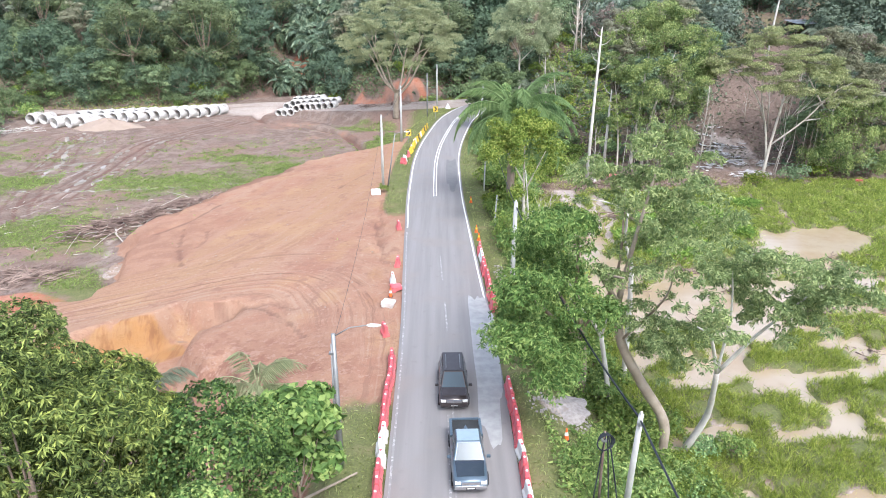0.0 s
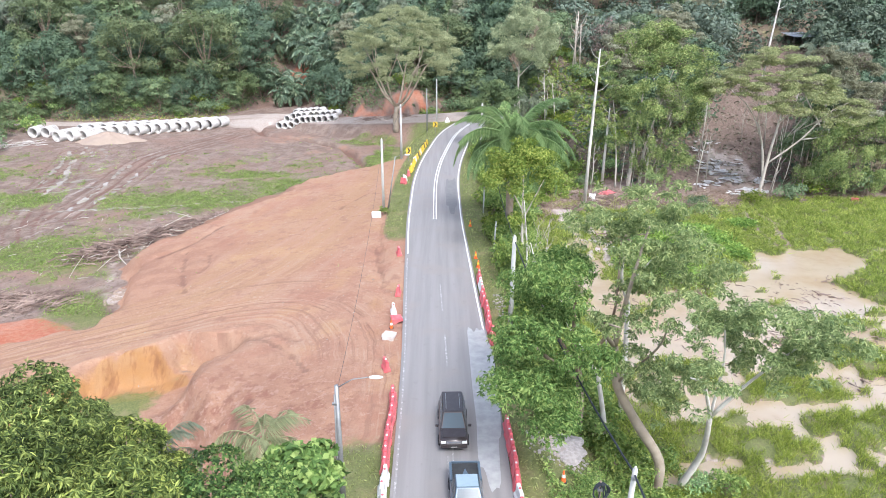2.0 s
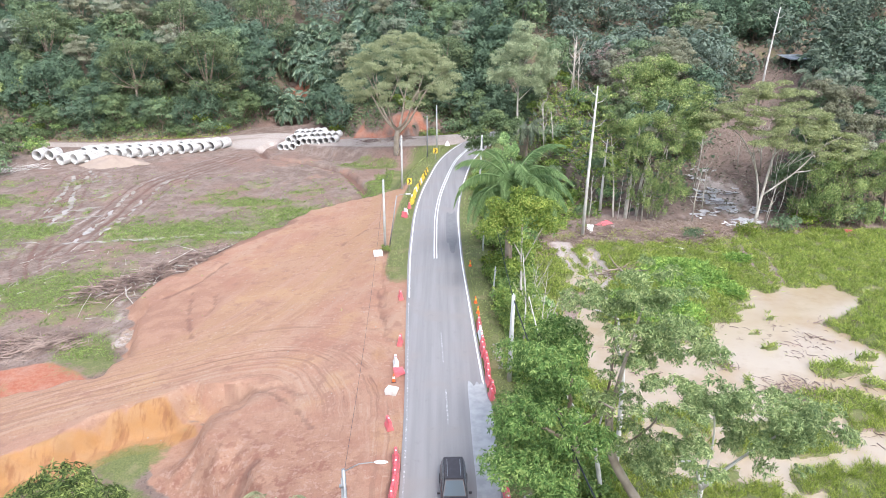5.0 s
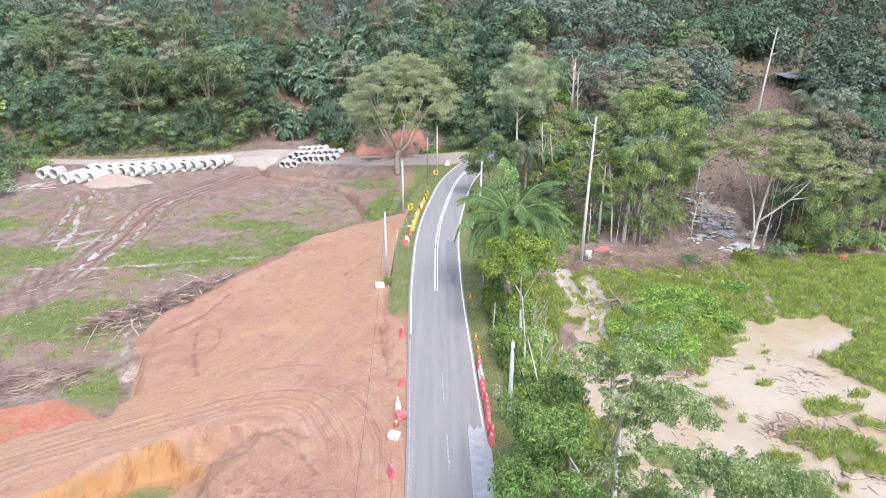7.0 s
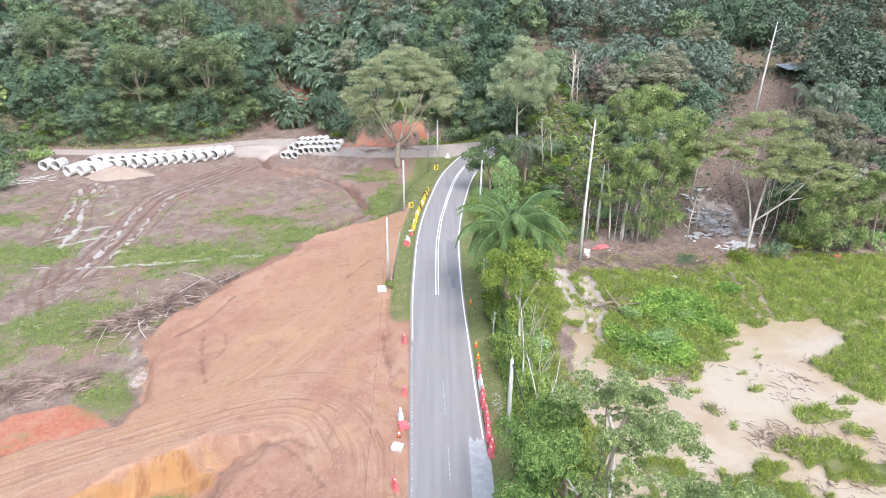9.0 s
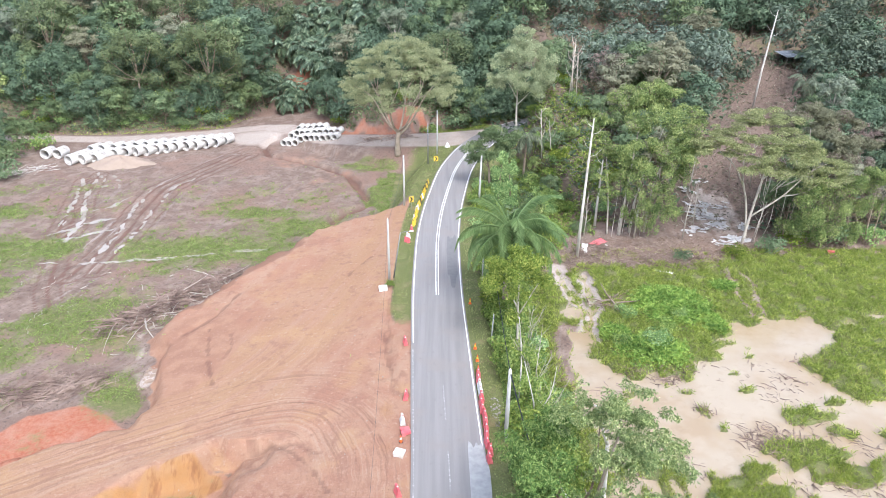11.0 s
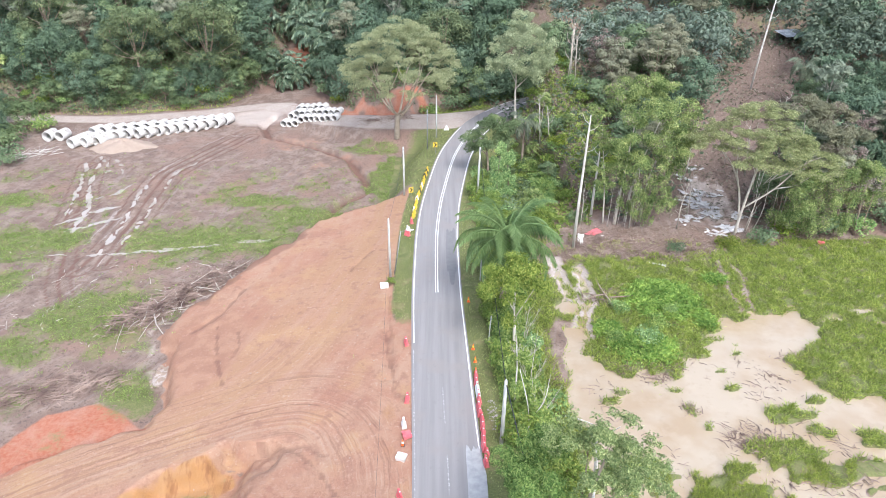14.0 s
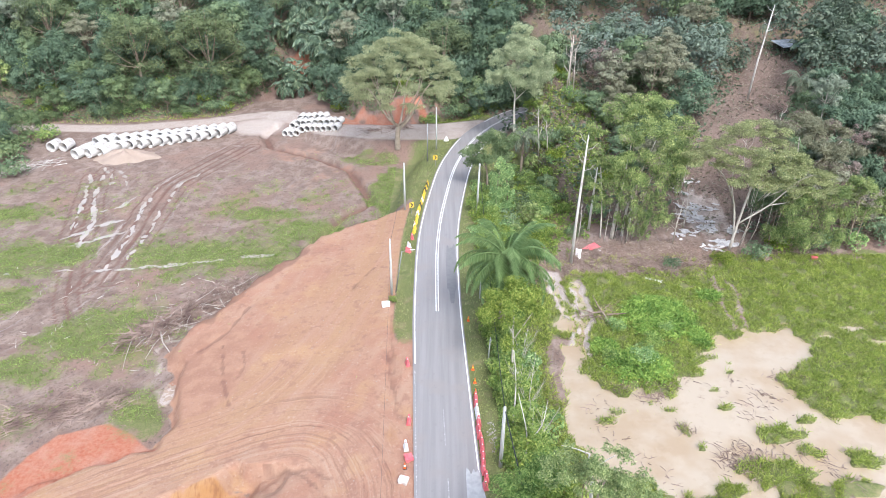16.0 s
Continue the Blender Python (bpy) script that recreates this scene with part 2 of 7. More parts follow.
M_GROUND = ground_material()
M_ASPHALT = asphalt_material()
M_PATCH = grainy("asphalt_patch", (0.43, 0.43, 0.43), (0.33, 0.33, 0.335), 1.5, 0.9)
M_PATCH_DARK = grainy("asphalt_patch_dark", (0.185, 0.18, 0.185), (0.215, 0.21, 0.21), 1.5, 0.9)
M_LINE = worn_paint("line_paint", (0.78, 0.77, 0.75), (0.30, 0.29, 0.285), 0.30)
M_LINE_WORN = worn_paint("line_paint_worn", (0.46, 0.445, 0.44), (0.25, 0.24, 0.24), 0.5)
M_POND = water_material("pond_water", (0.352, 0.262, 0.166), (0.41, 0.338, 0.25))
M_PUDDLE = Nodes("puddle_water").done((0.40, 0.35, 0.30), 0.06, None, 0, 0, 0.0, 1.0)
M_CONCRETE = grainy("concrete", (0.50, 0.485, 0.46), (0.62, 0.60, 0.575), 0.8, 0.85, 0.2, 0.02, dirt=(0.28, 0.25, 0.22))
M_POLE = grainy("pole_concrete", (0.42, 0.42, 0.40), (0.54, 0.54, 0.52), 0.6, 0.8, 0.15)
M_STEEL = grainy("galvanised_steel", (0.28, 0.285, 0.29), (0.36, 0.365, 0.37), 2.0, 0.5, 0.1, 0.005, 0.6)
M_SAND = grainy("sand", (0.36, 0.285, 0.23), (0.32, 0.245, 0.195), 0.7, 0.95, 0.4, 0.05)
M_RED = grainy("red_plastic", (0.70, 0.12, 0.14), (0.64, 0.20, 0.21), 1.5, 0.45, 0.05, 0.01, dirt=(0.55, 0.20, 0.16))
M_SHEET = grainy("dirty_sheet", (0.44, 0.43, 0.43), (0.68, 0.66, 0.64), 0.9, 0.6, 0.1, 0.01, dirt=(0.36, 0.30, 0.26))
M_WHITE = grainy("white_plastic", (0.80, 0.79, 0.77), (0.72, 0.70, 0.67), 1.5, 0.5, 0.05, 0.01, dirt=(0.55, 0.47, 0.40))
M_YELLOW = grainy("yellow_plastic", (0.78, 0.55, 0.04), (0.70, 0.48, 0.08), 1.5, 0.5, 0.05)
M_BLACK = grainy("black_plastic", (0.03, 0.03, 0.03), (0.05, 0.05, 0.05), 1.5, 0.5, 0.05)
M_ORANGE = grainy("orange_plastic", (0.85, 0.16, 0.03), (0.75, 0.14, 0.04), 1.5, 0.5, 0.05)
M_BARK = grainy("bark", (0.22, 0.16, 0.12), (0.36, 0.29, 0.23), 1.2, 0.9, 0.7, 0.05)
M_BARK_TAN = grainy("tan_bark", (0.30, 0.245, 0.19), (0.43, 0.36, 0.29), 1.0, 0.9, 0.6, 0.04)
M_BARK_PALE = grainy("pale_bark", (0.44, 0.39, 0.33), (0.58, 0.54, 0.48), 1.0, 0.85, 0.5, 0.04, dirt=(0.25, 0.20, 0.16))
M_BARK_WHITE = grainy("dead_wood", (0.55, 0.51, 0.47), (0.68, 0.65, 0.61), 1.0, 0.85, 0.4, 0.03, dirt=(0.33, 0.28, 0.24))
M_STICK = grainy("cut_branches", (0.155, 0.105, 0.088), (0.385, 0.29, 0.24), 0.5, 0.9, 0.4)
M_CABLE = grainy("cable", (0.02, 0.025, 0.035), (0.04, 0.045, 0.055), 3.0, 0.6, 0.05)
# L_DARK, L_MID, L_OLIVE and L_GREY: extra blue in the colour stands for haze
L_DARK = leafy("leaves_dark", (0.032, 0.060, 0.042), (0.098, 0.152, 0.090), (0.200, 0.258, 0.150), 0.1, 0.5, spread=0.22, patch=0.8)
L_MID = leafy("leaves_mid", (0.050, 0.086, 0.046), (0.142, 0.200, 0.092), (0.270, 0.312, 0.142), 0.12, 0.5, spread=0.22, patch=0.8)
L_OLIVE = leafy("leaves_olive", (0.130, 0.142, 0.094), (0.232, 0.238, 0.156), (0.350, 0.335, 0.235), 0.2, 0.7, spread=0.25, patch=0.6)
L_DOME = leafy("dome_tree_leaves", (0.042, 0.064, 0.032), (0.128, 0.166, 0.076), (0.250, 0.284, 0.132), 0.1, 0.3, spread=0.25, patch=0.8)
L_GREY = leafy("leaves_grey", (0.095, 0.122, 0.088), (0.178, 0.212, 0.142), (0.280, 0.298, 0.215), 0.2, 0.7, spread=0.25, patch=0.6)
L_LIME = leafy("leaves_lime", (0.115, 0.190, 0.040), (0.235, 0.335, 0.075), (0.430, 0.490, 0.135), 0.35, 0.4)
L_BRIGHT = leafy("leaves_bright", (0.095, 0.172, 0.045), (0.195, 0.305, 0.082), (0.390, 0.465, 0.130), 0.3)
# hill palms and undergrowth likewise: haze blue added to the leaf colour
L_PALM = leafy("palm_leaves", (0.050, 0.088, 0.056), (0.130, 0.188, 0.115), (0.270, 0.325, 0.205), 0.2, spread=0.8)
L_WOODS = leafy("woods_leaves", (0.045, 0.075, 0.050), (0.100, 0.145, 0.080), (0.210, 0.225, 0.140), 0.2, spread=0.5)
L_GRASS = leafy("grass_blades", (0.135, 0.188, 0.026), (0.287, 0.367, 0.058), (0.477, 0.510, 0.105), 0.45, 0.2)
L_PALM_NEAR = leafy("oil_palm_leaves", (0.085, 0.150, 0.055), (0.180, 0.280, 0.105), (0.310, 0.410, 0.185), 0.3, 0.3, spread=0.7)
L_UMBRELLA = leafy("umbrella_leaves", (0.198, 0.239, 0.108), (0.330, 0.367, 0.169), (0.476, 0.496, 0.246), 0.4, 0.1)
L_SCRUB = leafy("scrub_leaves", (0.120, 0.102, 0.081), (0.216, 0.204, 0.138), (0.348, 0.300, 0.243), 0.3, 0.2)
L_LAUREL = leafy("laurel_leaves", (0.018, 0.042, 0.010), (0.088, 0.165, 0.034), (0.280, 0.345, 0.090), 0.1, 0.2, 0.9, spread=0.8)
L_RAIN = leafy("rain_tree_leaves", (0.205, 0.240, 0.128), (0.335, 0.365, 0.196), (0.480, 0.495, 0.290), 0.35, 0.1, spread=0.6)
L_SAGE = leafy("sage_leaves", (0.225, 0.275, 0.150), (0.355, 0.405, 0.235), (0.520, 0.555, 0.345), 0.35, 0.1)
L_VINE = leafy("creeper_leaves", (0.080, 0.132, 0.043), (0.222, 0.300, 0.098), (0.455, 0.488, 0.192), 0.2, 0.1, 1.0, spread=0.7)
L_MANGO = leafy("mango_leaves", (0.024, 0.044, 0.011), (0.132, 0.182, 0.042), (0.365, 0.415, 0.098), 0.12, 0.35, 0.9, spread=0.9)
L_BANK = leafy("bank_leaves", (0.105, 0.180, 0.042), (0.210, 0.310, 0.074), (0.405, 0.475, 0.130), 0.35, 0.4)
L_FIELD = leafy("field_grass_blades", (0.15, 0.215, 0.045), (0.215, 0.295, 0.06), (0.30, 0.37, 0.095), 0.4, 0.2, 0.7)
L_FERN = leafy("fern_leaves", (0.116, 0.216, 0.040), (0.221, 0.357, 0.058), (0.384, 0.497, 0.098), 0.4, 0.2, 0.6)
L_SEDGE = leafy("sedge_blades", (0.20, 0.23, 0.06), (0.33, 0.36, 0.10), (0.46, 0.46, 0.17), 0.4, 0.2, 0.6)
L_LITTER = leafy("dead_stalks", (0.13, 0.085, 0.06), (0.26, 0.185, 0.135), (0.42, 0.34, 0.27), 0.1, 0.2, 0.5)
# paler and bluer than the near woods: distance haze put into the colour
L_FAR_HAZED = leafy("far_leaves_hazed", (0.052, 0.080, 0.066), (0.134, 0.178, 0.128), (0.255, 0.272, 0.195), 0.12, 1.0, 0.5, True, spread=0.2)
L_TWIG = leafy("bare_twigs", (0.155, 0.117, 0.107), (0.261, 0.204, 0.178), (0.368, 0.295, 0.250), 0.2, 0.5, 0.5)
L_SWAMP = leafy("swamp_tree_leaves", (0.133, 0.195, 0.078), (0.259, 0.340, 0.132), (0.463, 0.517, 0.227), 0.4, 0.1)
L_ROADSIDE = leafy("roadside_leaves", (0.062, 0.125, 0.032), (0.150, 0.260, 0.064), (0.330, 0.430, 0.130), 0.25, 0.1)
L_VERGE = leafy("verge_grass_blades", (0.20, 0.235, 0.075), (0.29, 0.33, 0.11), (0.42, 0.44, 0.18), 0.4, 0.1, 0.7)
M_RUBBLE = grainy("grey_stone", (0.34, 0.305, 0.295), (0.48, 0.44, 0.42), 5.0, 0.9, 0.8, 0.06, dirt=(0.38, 0.32, 0.28))

# ---- building tools ----
class Geo:
    """Collects vertices and faces of one mesh."""

    def __init__(self):
        self.v, self.f = [], []

    def add(self, v, f):
        k = len(self.v)
        self.v += [tuple(map(float, p)) for p in v]
        self.f += [tuple(int(i) + k for i in q) for q in f]
        return self

    def box(self, x0, y0, z0, x1, y1, z1):
        v = [(x, y, z) for z in (z0, z1) for y in (y0, y1) for x in (x0, x1)]
        return self.add(v, [(0, 2, 3, 1), (4, 5, 7, 6), (0, 1, 5, 4), (2, 6, 7, 3), (0, 4, 6, 2), (1, 3, 7, 5)])

    def tube(self, pts, radii, sides=6, caps=True):
        pts = [Vector(p) for p in pts]
        v, f = [], []
        for i, p in enumerate(pts):
            d = (pts[min(i + 1, len(pts) - 1)] - pts[max(i - 1, 0)]).normalized()
            u = d.cross(Vector((0, 1, 0)) if abs(d.y) < 0.9 else Vector((1, 0, 0))).normalized()
            w = d.cross(u)
            for k in range(sides):
                a = 2 * math.pi * k / sides
                v.append(p + float(radii[i]) * (math.cos(a) * u + math.sin(a) * w))
        for i in range(len(pts) - 1):
            for k in range(sides):
                j = (k + 1) % sides
                f.append((i * sides + k, i * sides + j, (i + 1) * sides + j, (i + 1) * sides + k))
        if caps:
            f += [tuple(range(sides))[::-1], tuple(range((len(pts) - 1) * sides, len(pts) * sides))]
        return self.add(v, f)

    def lathe(self, prof, sides=16, axis="z", closed=False):
        v, f, m = [], [], len(prof)
        for k in range(sides):
            a = 2 * math.pi * k / sides
            for r, h in prof:
                c, s = r * math.cos(a), r * math.sin(a)
                v.append((c, s, h) if axis == "z" else (c, h, s) if axis == "y" else (h, c, s))
        for k in range(sides):
            j = (k + 1) % sides
            for i in range(m if closed else m - 1):
                q = (i + 1) % m
                f.append((k * m + i, j * m + i, j * m + q, k * m + q))
        return self.add(v, f)

    def sweep(self, prof, y0, y1):
        """A closed outline of (x, z) drawn out along y."""
        m = len(prof)
        v = [(x, y, z) for y in (y0, y1) for x, z in prof]
        f = [(i, (i + 1) % m, m + (i + 1) % m, m + i) for i in range(m)]
        return self.add(v, f + [tuple(range(m))[::-1], tuple(range(m, 2 * m))])

    def mesh(self, name, material, smooth=False, bevel=0.0):
        me = bpy.data.meshes.new(name)
        me.from_pydata(self.v, [], self.f)
        bm = bmesh.new()
        bm.from_mesh(me)
        bmesh.ops.recalc_face_normals(bm, faces=bm.faces)
        if bevel:
            sharp = [e for e in bm.edges if len(e.link_faces) == 2 and e.calc_face_angle(0) > 0.5]
            bmesh.ops.bevel(bm, geom=sharp, offset=bevel, segments=2, profile=0.6, affect="EDGES", clamp_overlap=True)
        bm.to_mesh(me)
        bm.free()
        me.materials.append(material)
        if smooth:
            me.shade_smooth()
        return me


def raw_mesh(name, v, f, material, smooth=False):
    me = bpy.data.meshes.new(name)
    me.from_pydata(np.asarray(v).tolist(), [], np.asarray(f).tolist())
    me.materials.append(material)
    if smooth:
        me.shade_smooth()
    return me


def thing(name, label, category, m=None, group="", kind="", data=None):
    ob = tagged(new(name, data), label, category, group, kind)
    if m is not None:
        ob.matrix_basis = m
    return ob


def part(name, geo, material, parent, label="", smooth=False, bevel=0.0, m=None):
    data = geo if isinstance(geo, bpy.types.Mesh) else geo.mesh(name, material, smooth, bevel)
    ob = new(name, data)
    ob.parent = parent
    if m is not None:
        ob.matrix_basis = m
    if label:
        ob["label"] = label
    return ob


def sized(x, y, z, s=1.0, turn=0.0, lean=0.0, sz=None):
    return pose(x, y, z, lean, 0, turn) @ Matrix.Diagonal((s, s, sz or s, 1))


def smooth01(lo, hi, x):
    t = np.clip((np.asarray(x, float) - lo) / (hi - lo), 0, 1)
    return t * t * (3 - 2 * t)


def to_line(X, Y, pts):
    """Distance from each place to a line of points, and which side (+ is right of it)."""
    best, side = np.full(np.shape(X), 1e9), np.ones(np.shape(X))
    for (ax, ay), (bx, by) in zip(pts[:-1], pts[1:]):
        dx, dy = bx - ax, by - ay
        t = np.clip(((X - ax) * dx + (Y - ay) * dy) / (dx * dx + dy * dy), 0, 1)
        d = np.hypot(X - ax - t * dx, Y - ay - t * dy)
        nearer = d < best
        side = np.where(nearer, np.sign((X - ax) * dy - (Y - ay) * dx), side)
        best = np.minimum(best, d)
    return best, side


def in_area(X, Y, pts):
    """Distance to a closed outline, positive inside it."""
    inside = np.zeros(np.shape(X), bool)
    for (ax, ay), (bx, by) in zip(pts, pts[1:] + pts[:1]):
        cross = (ay > Y) != (by > Y)
        inside ^= cross & (X < (bx - ax) * (Y - ay) / ((by - ay) or 1e-9) + ax)
    d, _ = to_line(X, Y, pts + pts[:1])
    return np.where(inside, d, -d)


def glide(pts, steps=8):
    """A smooth line through the points."""
    p = [Vector(q) for q in pts]
    p = [2 * p[0] - p[1]] + p + [2 * p[-1] - p[-2]]
    out = []
    for a, b, c, d in zip(p, p[1:], p[2:], p[3:]):
        for k in range(steps):
            t = k / steps
            out.append(0.5 * ((2 * b) + (c - a) * t + (2 * a - 5 * b + 4 * c - d) * t * t + (3 * b - a - 3 * c + d) * t ** 3))
    return out + [p[-2]]


def waves(X, Y, size, seed):
    """Smooth random relief of about that size, from -1 to 1."""
    r = np.random.default_rng(seed)
    out = np.zeros(np.shape(X))
    for k in range(7):
        a, w, ph = r.uniform(0, 6.28), r.uniform(0.6, 1.7) / size * 6.28, r.uniform(0, 6.28)
        out = out + np.sin((X * np.cos(a) + Y * np.sin(a)) * w + ph)
    return out / 4.5

# ---- the land ----
ROAD = glide([(0.6, -400), (0.6, -320), (0.6, -240), (0.6, -160), (0.6, -80), (0.6, -40), (0.6, -15), (0.58, 8), (0.5, 27), (0.3, 44), (-0.15, 56), (-0.55, 67), (-0.9, 77), (-1.0, 86), (-0.95, 96), (-0.4, 106), (0.65, 116), (2.1, 127), (4.0, 136), (6.7, 146), (9.9, 154), (15.0, 162), (23, 169), (36, 174), (70, 180), (140, 190)], 8)
ROAD_LINE = [(p.x, p.y) for p in ROAD]
HALF = 3.35
PAD = [(-6.8, 113), (-14, 109), (-21.6, 104), (-26, 96.5), (-30, 91), (-35.4, 80), (-37.6, 76.5), (-34.3, 67.5), (-32, 60), (-33, 57), (-40, 54.3), (-46, 50.5), (-70, 40), (-70, 26), (-48, 34), (-36, 40.6), (-30.5, 44.8), (-27.4, 47.6), (-24, 49.8), (-20.4, 51.4), (-22.2, 46), (-22.5, 43.5), (-18, 40), (-16, 36), (-12, 30.5), (-7, 27.5), (-2, 27.5), (-2, 113)]
POND = [(14.5, 70), (12.5, 60), (14, 50), (17, 42), (24, 33), (34, 30), (60, 34), (60, 61.5), (51, 62.6), (45.5, 63), (42.2, 65.2), (43, 68.6), (46.3, 71.4), (50.2, 76.2), (49, 80.6), (42, 79.6), (37.6, 78.4), (36.3, 73.4), (33, 71.9), (30, 68.6), (25.5, 65.2), (21, 67.8), (17.8, 70.4), (18.6, 76), (16, 77)]
POOLS = [(57.8, 80.1, 2.6, 0.9), (60, 77, 2.2, 0.8), (53, 78.2, 1.6, 0.6), (64, 78.5, 2.0, 0.7), (17, 81, 1.5, 2.6), (36, 74.5, 2.0, 0.8), (61, 66, 5, 1.2)]
MOUNDS = [(30.8, 82.5, 5.6, 5.6, 0.9), (25.3, 71.2, 4.6, 3.6, 1.0), (35, 77.5, 1.6, 2.6, 0.4), (21.5, 75.2, 2.0, 2.0, 0.6), (40, 88, 2.0, 1.6, 0.4)]
ISLES = [(38.3, 59.2, 3.4, 1.5), (42.7, 61.6, 1.3, 0.7), (33.7, 63.8, 1.1, 0.5), (35.8, 53.4, 4.6, 2.6), (37.8, 50.8, 4.4, 2.2), (40.4, 56.8, 1.8, 1.2), (43.6, 51.4, 3.4, 1.5), (46.2, 55.4, 2.2, 1.5), (30.4, 51.2, 2.2, 1.0), (36.7, 70.4, 0.7, 0.4), (27.9, 59.9, 0.8, 0.8), (20.4, 63.1, 1.0, 0.5), (27.1, 63.4, 0.8, 0.4), (28, 48, 6, 2.6), (32, 42.5, 7, 3), (22, 41, 5, 3), (24, 35, 6, 3), (20, 51, 2.5, 2), (34, 36, 8, 3), (46, 45, 8, 4), (25, 64.5, 0.7, 0.5), (33.5, 67, 0.8, 0.5), (29, 57, 0.6, 0.5), (19, 61.5, 1.0, 0.8), (52, 50, 5, 2)]
GREENS = [(-46, 80, 10, 8), (-52, 79, 7, 6), (-38, 102, 22, 6.5), (-64, 102, 9, 6), (-72, 100, 10, 7), (-66, 88, 7, 5), (-37, 64, 3.8, 4.2), (-34.2, 61.4, 2.6, 2.6), (-32.2, 58.8, 1.8, 2.0), (-55, 72, 5, 4), (-24, 111, 10, 5.5), (-34, 118, 10, 3), (-80, 118, 8, 4), (-24.5, 45.5, 3.5, 3), (-21.8, 42.6, 4.0, 4.2)]
RUTS = [[(-72.5, 140), (-68.6, 125), (-64.6, 115.5), (-63.3, 107.8), (-61.2, 99.6), (-57, 88), (-50, 76)], [(-74, 136), (-70.6, 125), (-65.6, 107.8)], [(-48, 154), (-54, 140), (-57.6, 131), (-57.3, 120), (-55.7, 109), (-55.4, 99.6), (-56, 92)], [(-44, 154), (-50, 141), (-54, 131), (-53.5, 121), (-52.8, 111), (-52.5, 101.5), (-52.5, 94)]]
DITCH = [(-95, 93), (-70, 96), (-50, 98), (-36, 101), (-25, 104)]
HAUL = [(p.x, p.y) for p in glide([(-75, 36), (-46, 48), (-32.5, 55.5), (-24.2, 60), (-20, 65.5), (-16.2, 74.5), (-11.7, 87), (-8, 99), (-7, 114)], 4)]
TURN_RUN = [(p.x, p.y) for p in glide([(-60, 40), (-41, 50), (-34, 53), (-27, 55.6), (-20.5, 57.6), (-15, 58), (-10.6, 55.6), (-8, 51.5), (-6.6, 46), (-6.2, 36)], 4)]
FIELD_RUN = [(p.x, p.y) for p in glide([(-46, 158), (-52, 146), (-55.8, 134), (-56.4, 121), (-55.6, 108), (-56.2, 97), (-58, 87), (-61.5, 79), (-70, 68)], 4)]
GULLY = [(-41.5, 168), (-43, 162), (-40, 154), (-28, 147), (-20, 140), (-15.2, 128), (-13.8, 123), (-18.5, 118), (-20.7, 111), (-23.5, 102)]
LANE = [(-130, 168), (-100, 167), (-80, 166), (-60, 171), (-46, 177), (-38, 172), (-28, 161), (-15, 156), (0, 153.6), (10, 156)]
SPUR = [(-42.5, 175), (-40.5, 178)]
CLEARING = [(30, 100), (52, 99), (56, 112), (66, 130), (79, 152), (87, 168), (75, 172), (62, 152), (49, 130), (42, 116), (28, 110)]
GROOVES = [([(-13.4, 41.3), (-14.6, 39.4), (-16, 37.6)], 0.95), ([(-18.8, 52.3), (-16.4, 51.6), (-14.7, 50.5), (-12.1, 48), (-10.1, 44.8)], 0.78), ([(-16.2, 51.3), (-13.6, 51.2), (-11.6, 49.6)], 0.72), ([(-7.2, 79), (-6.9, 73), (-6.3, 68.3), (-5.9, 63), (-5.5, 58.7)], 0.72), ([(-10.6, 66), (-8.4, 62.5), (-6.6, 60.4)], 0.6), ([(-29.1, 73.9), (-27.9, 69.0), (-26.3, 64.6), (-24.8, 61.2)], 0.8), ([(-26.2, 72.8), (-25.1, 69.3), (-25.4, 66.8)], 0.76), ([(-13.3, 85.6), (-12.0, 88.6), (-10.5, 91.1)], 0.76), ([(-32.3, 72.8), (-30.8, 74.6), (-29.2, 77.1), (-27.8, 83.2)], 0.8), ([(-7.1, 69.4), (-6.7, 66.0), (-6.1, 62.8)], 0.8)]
FOOT_X = [-400, -160, -110, -92, -84, -57, -46, -34, -22, -8, 8, 16, 24, 32, 70, 120, 400]
FOOT_Y = [160, 168, 170, 170, 171, 177, 202, 192, 172, 162, 166, 140, 116, 108, 106, 106, 106]


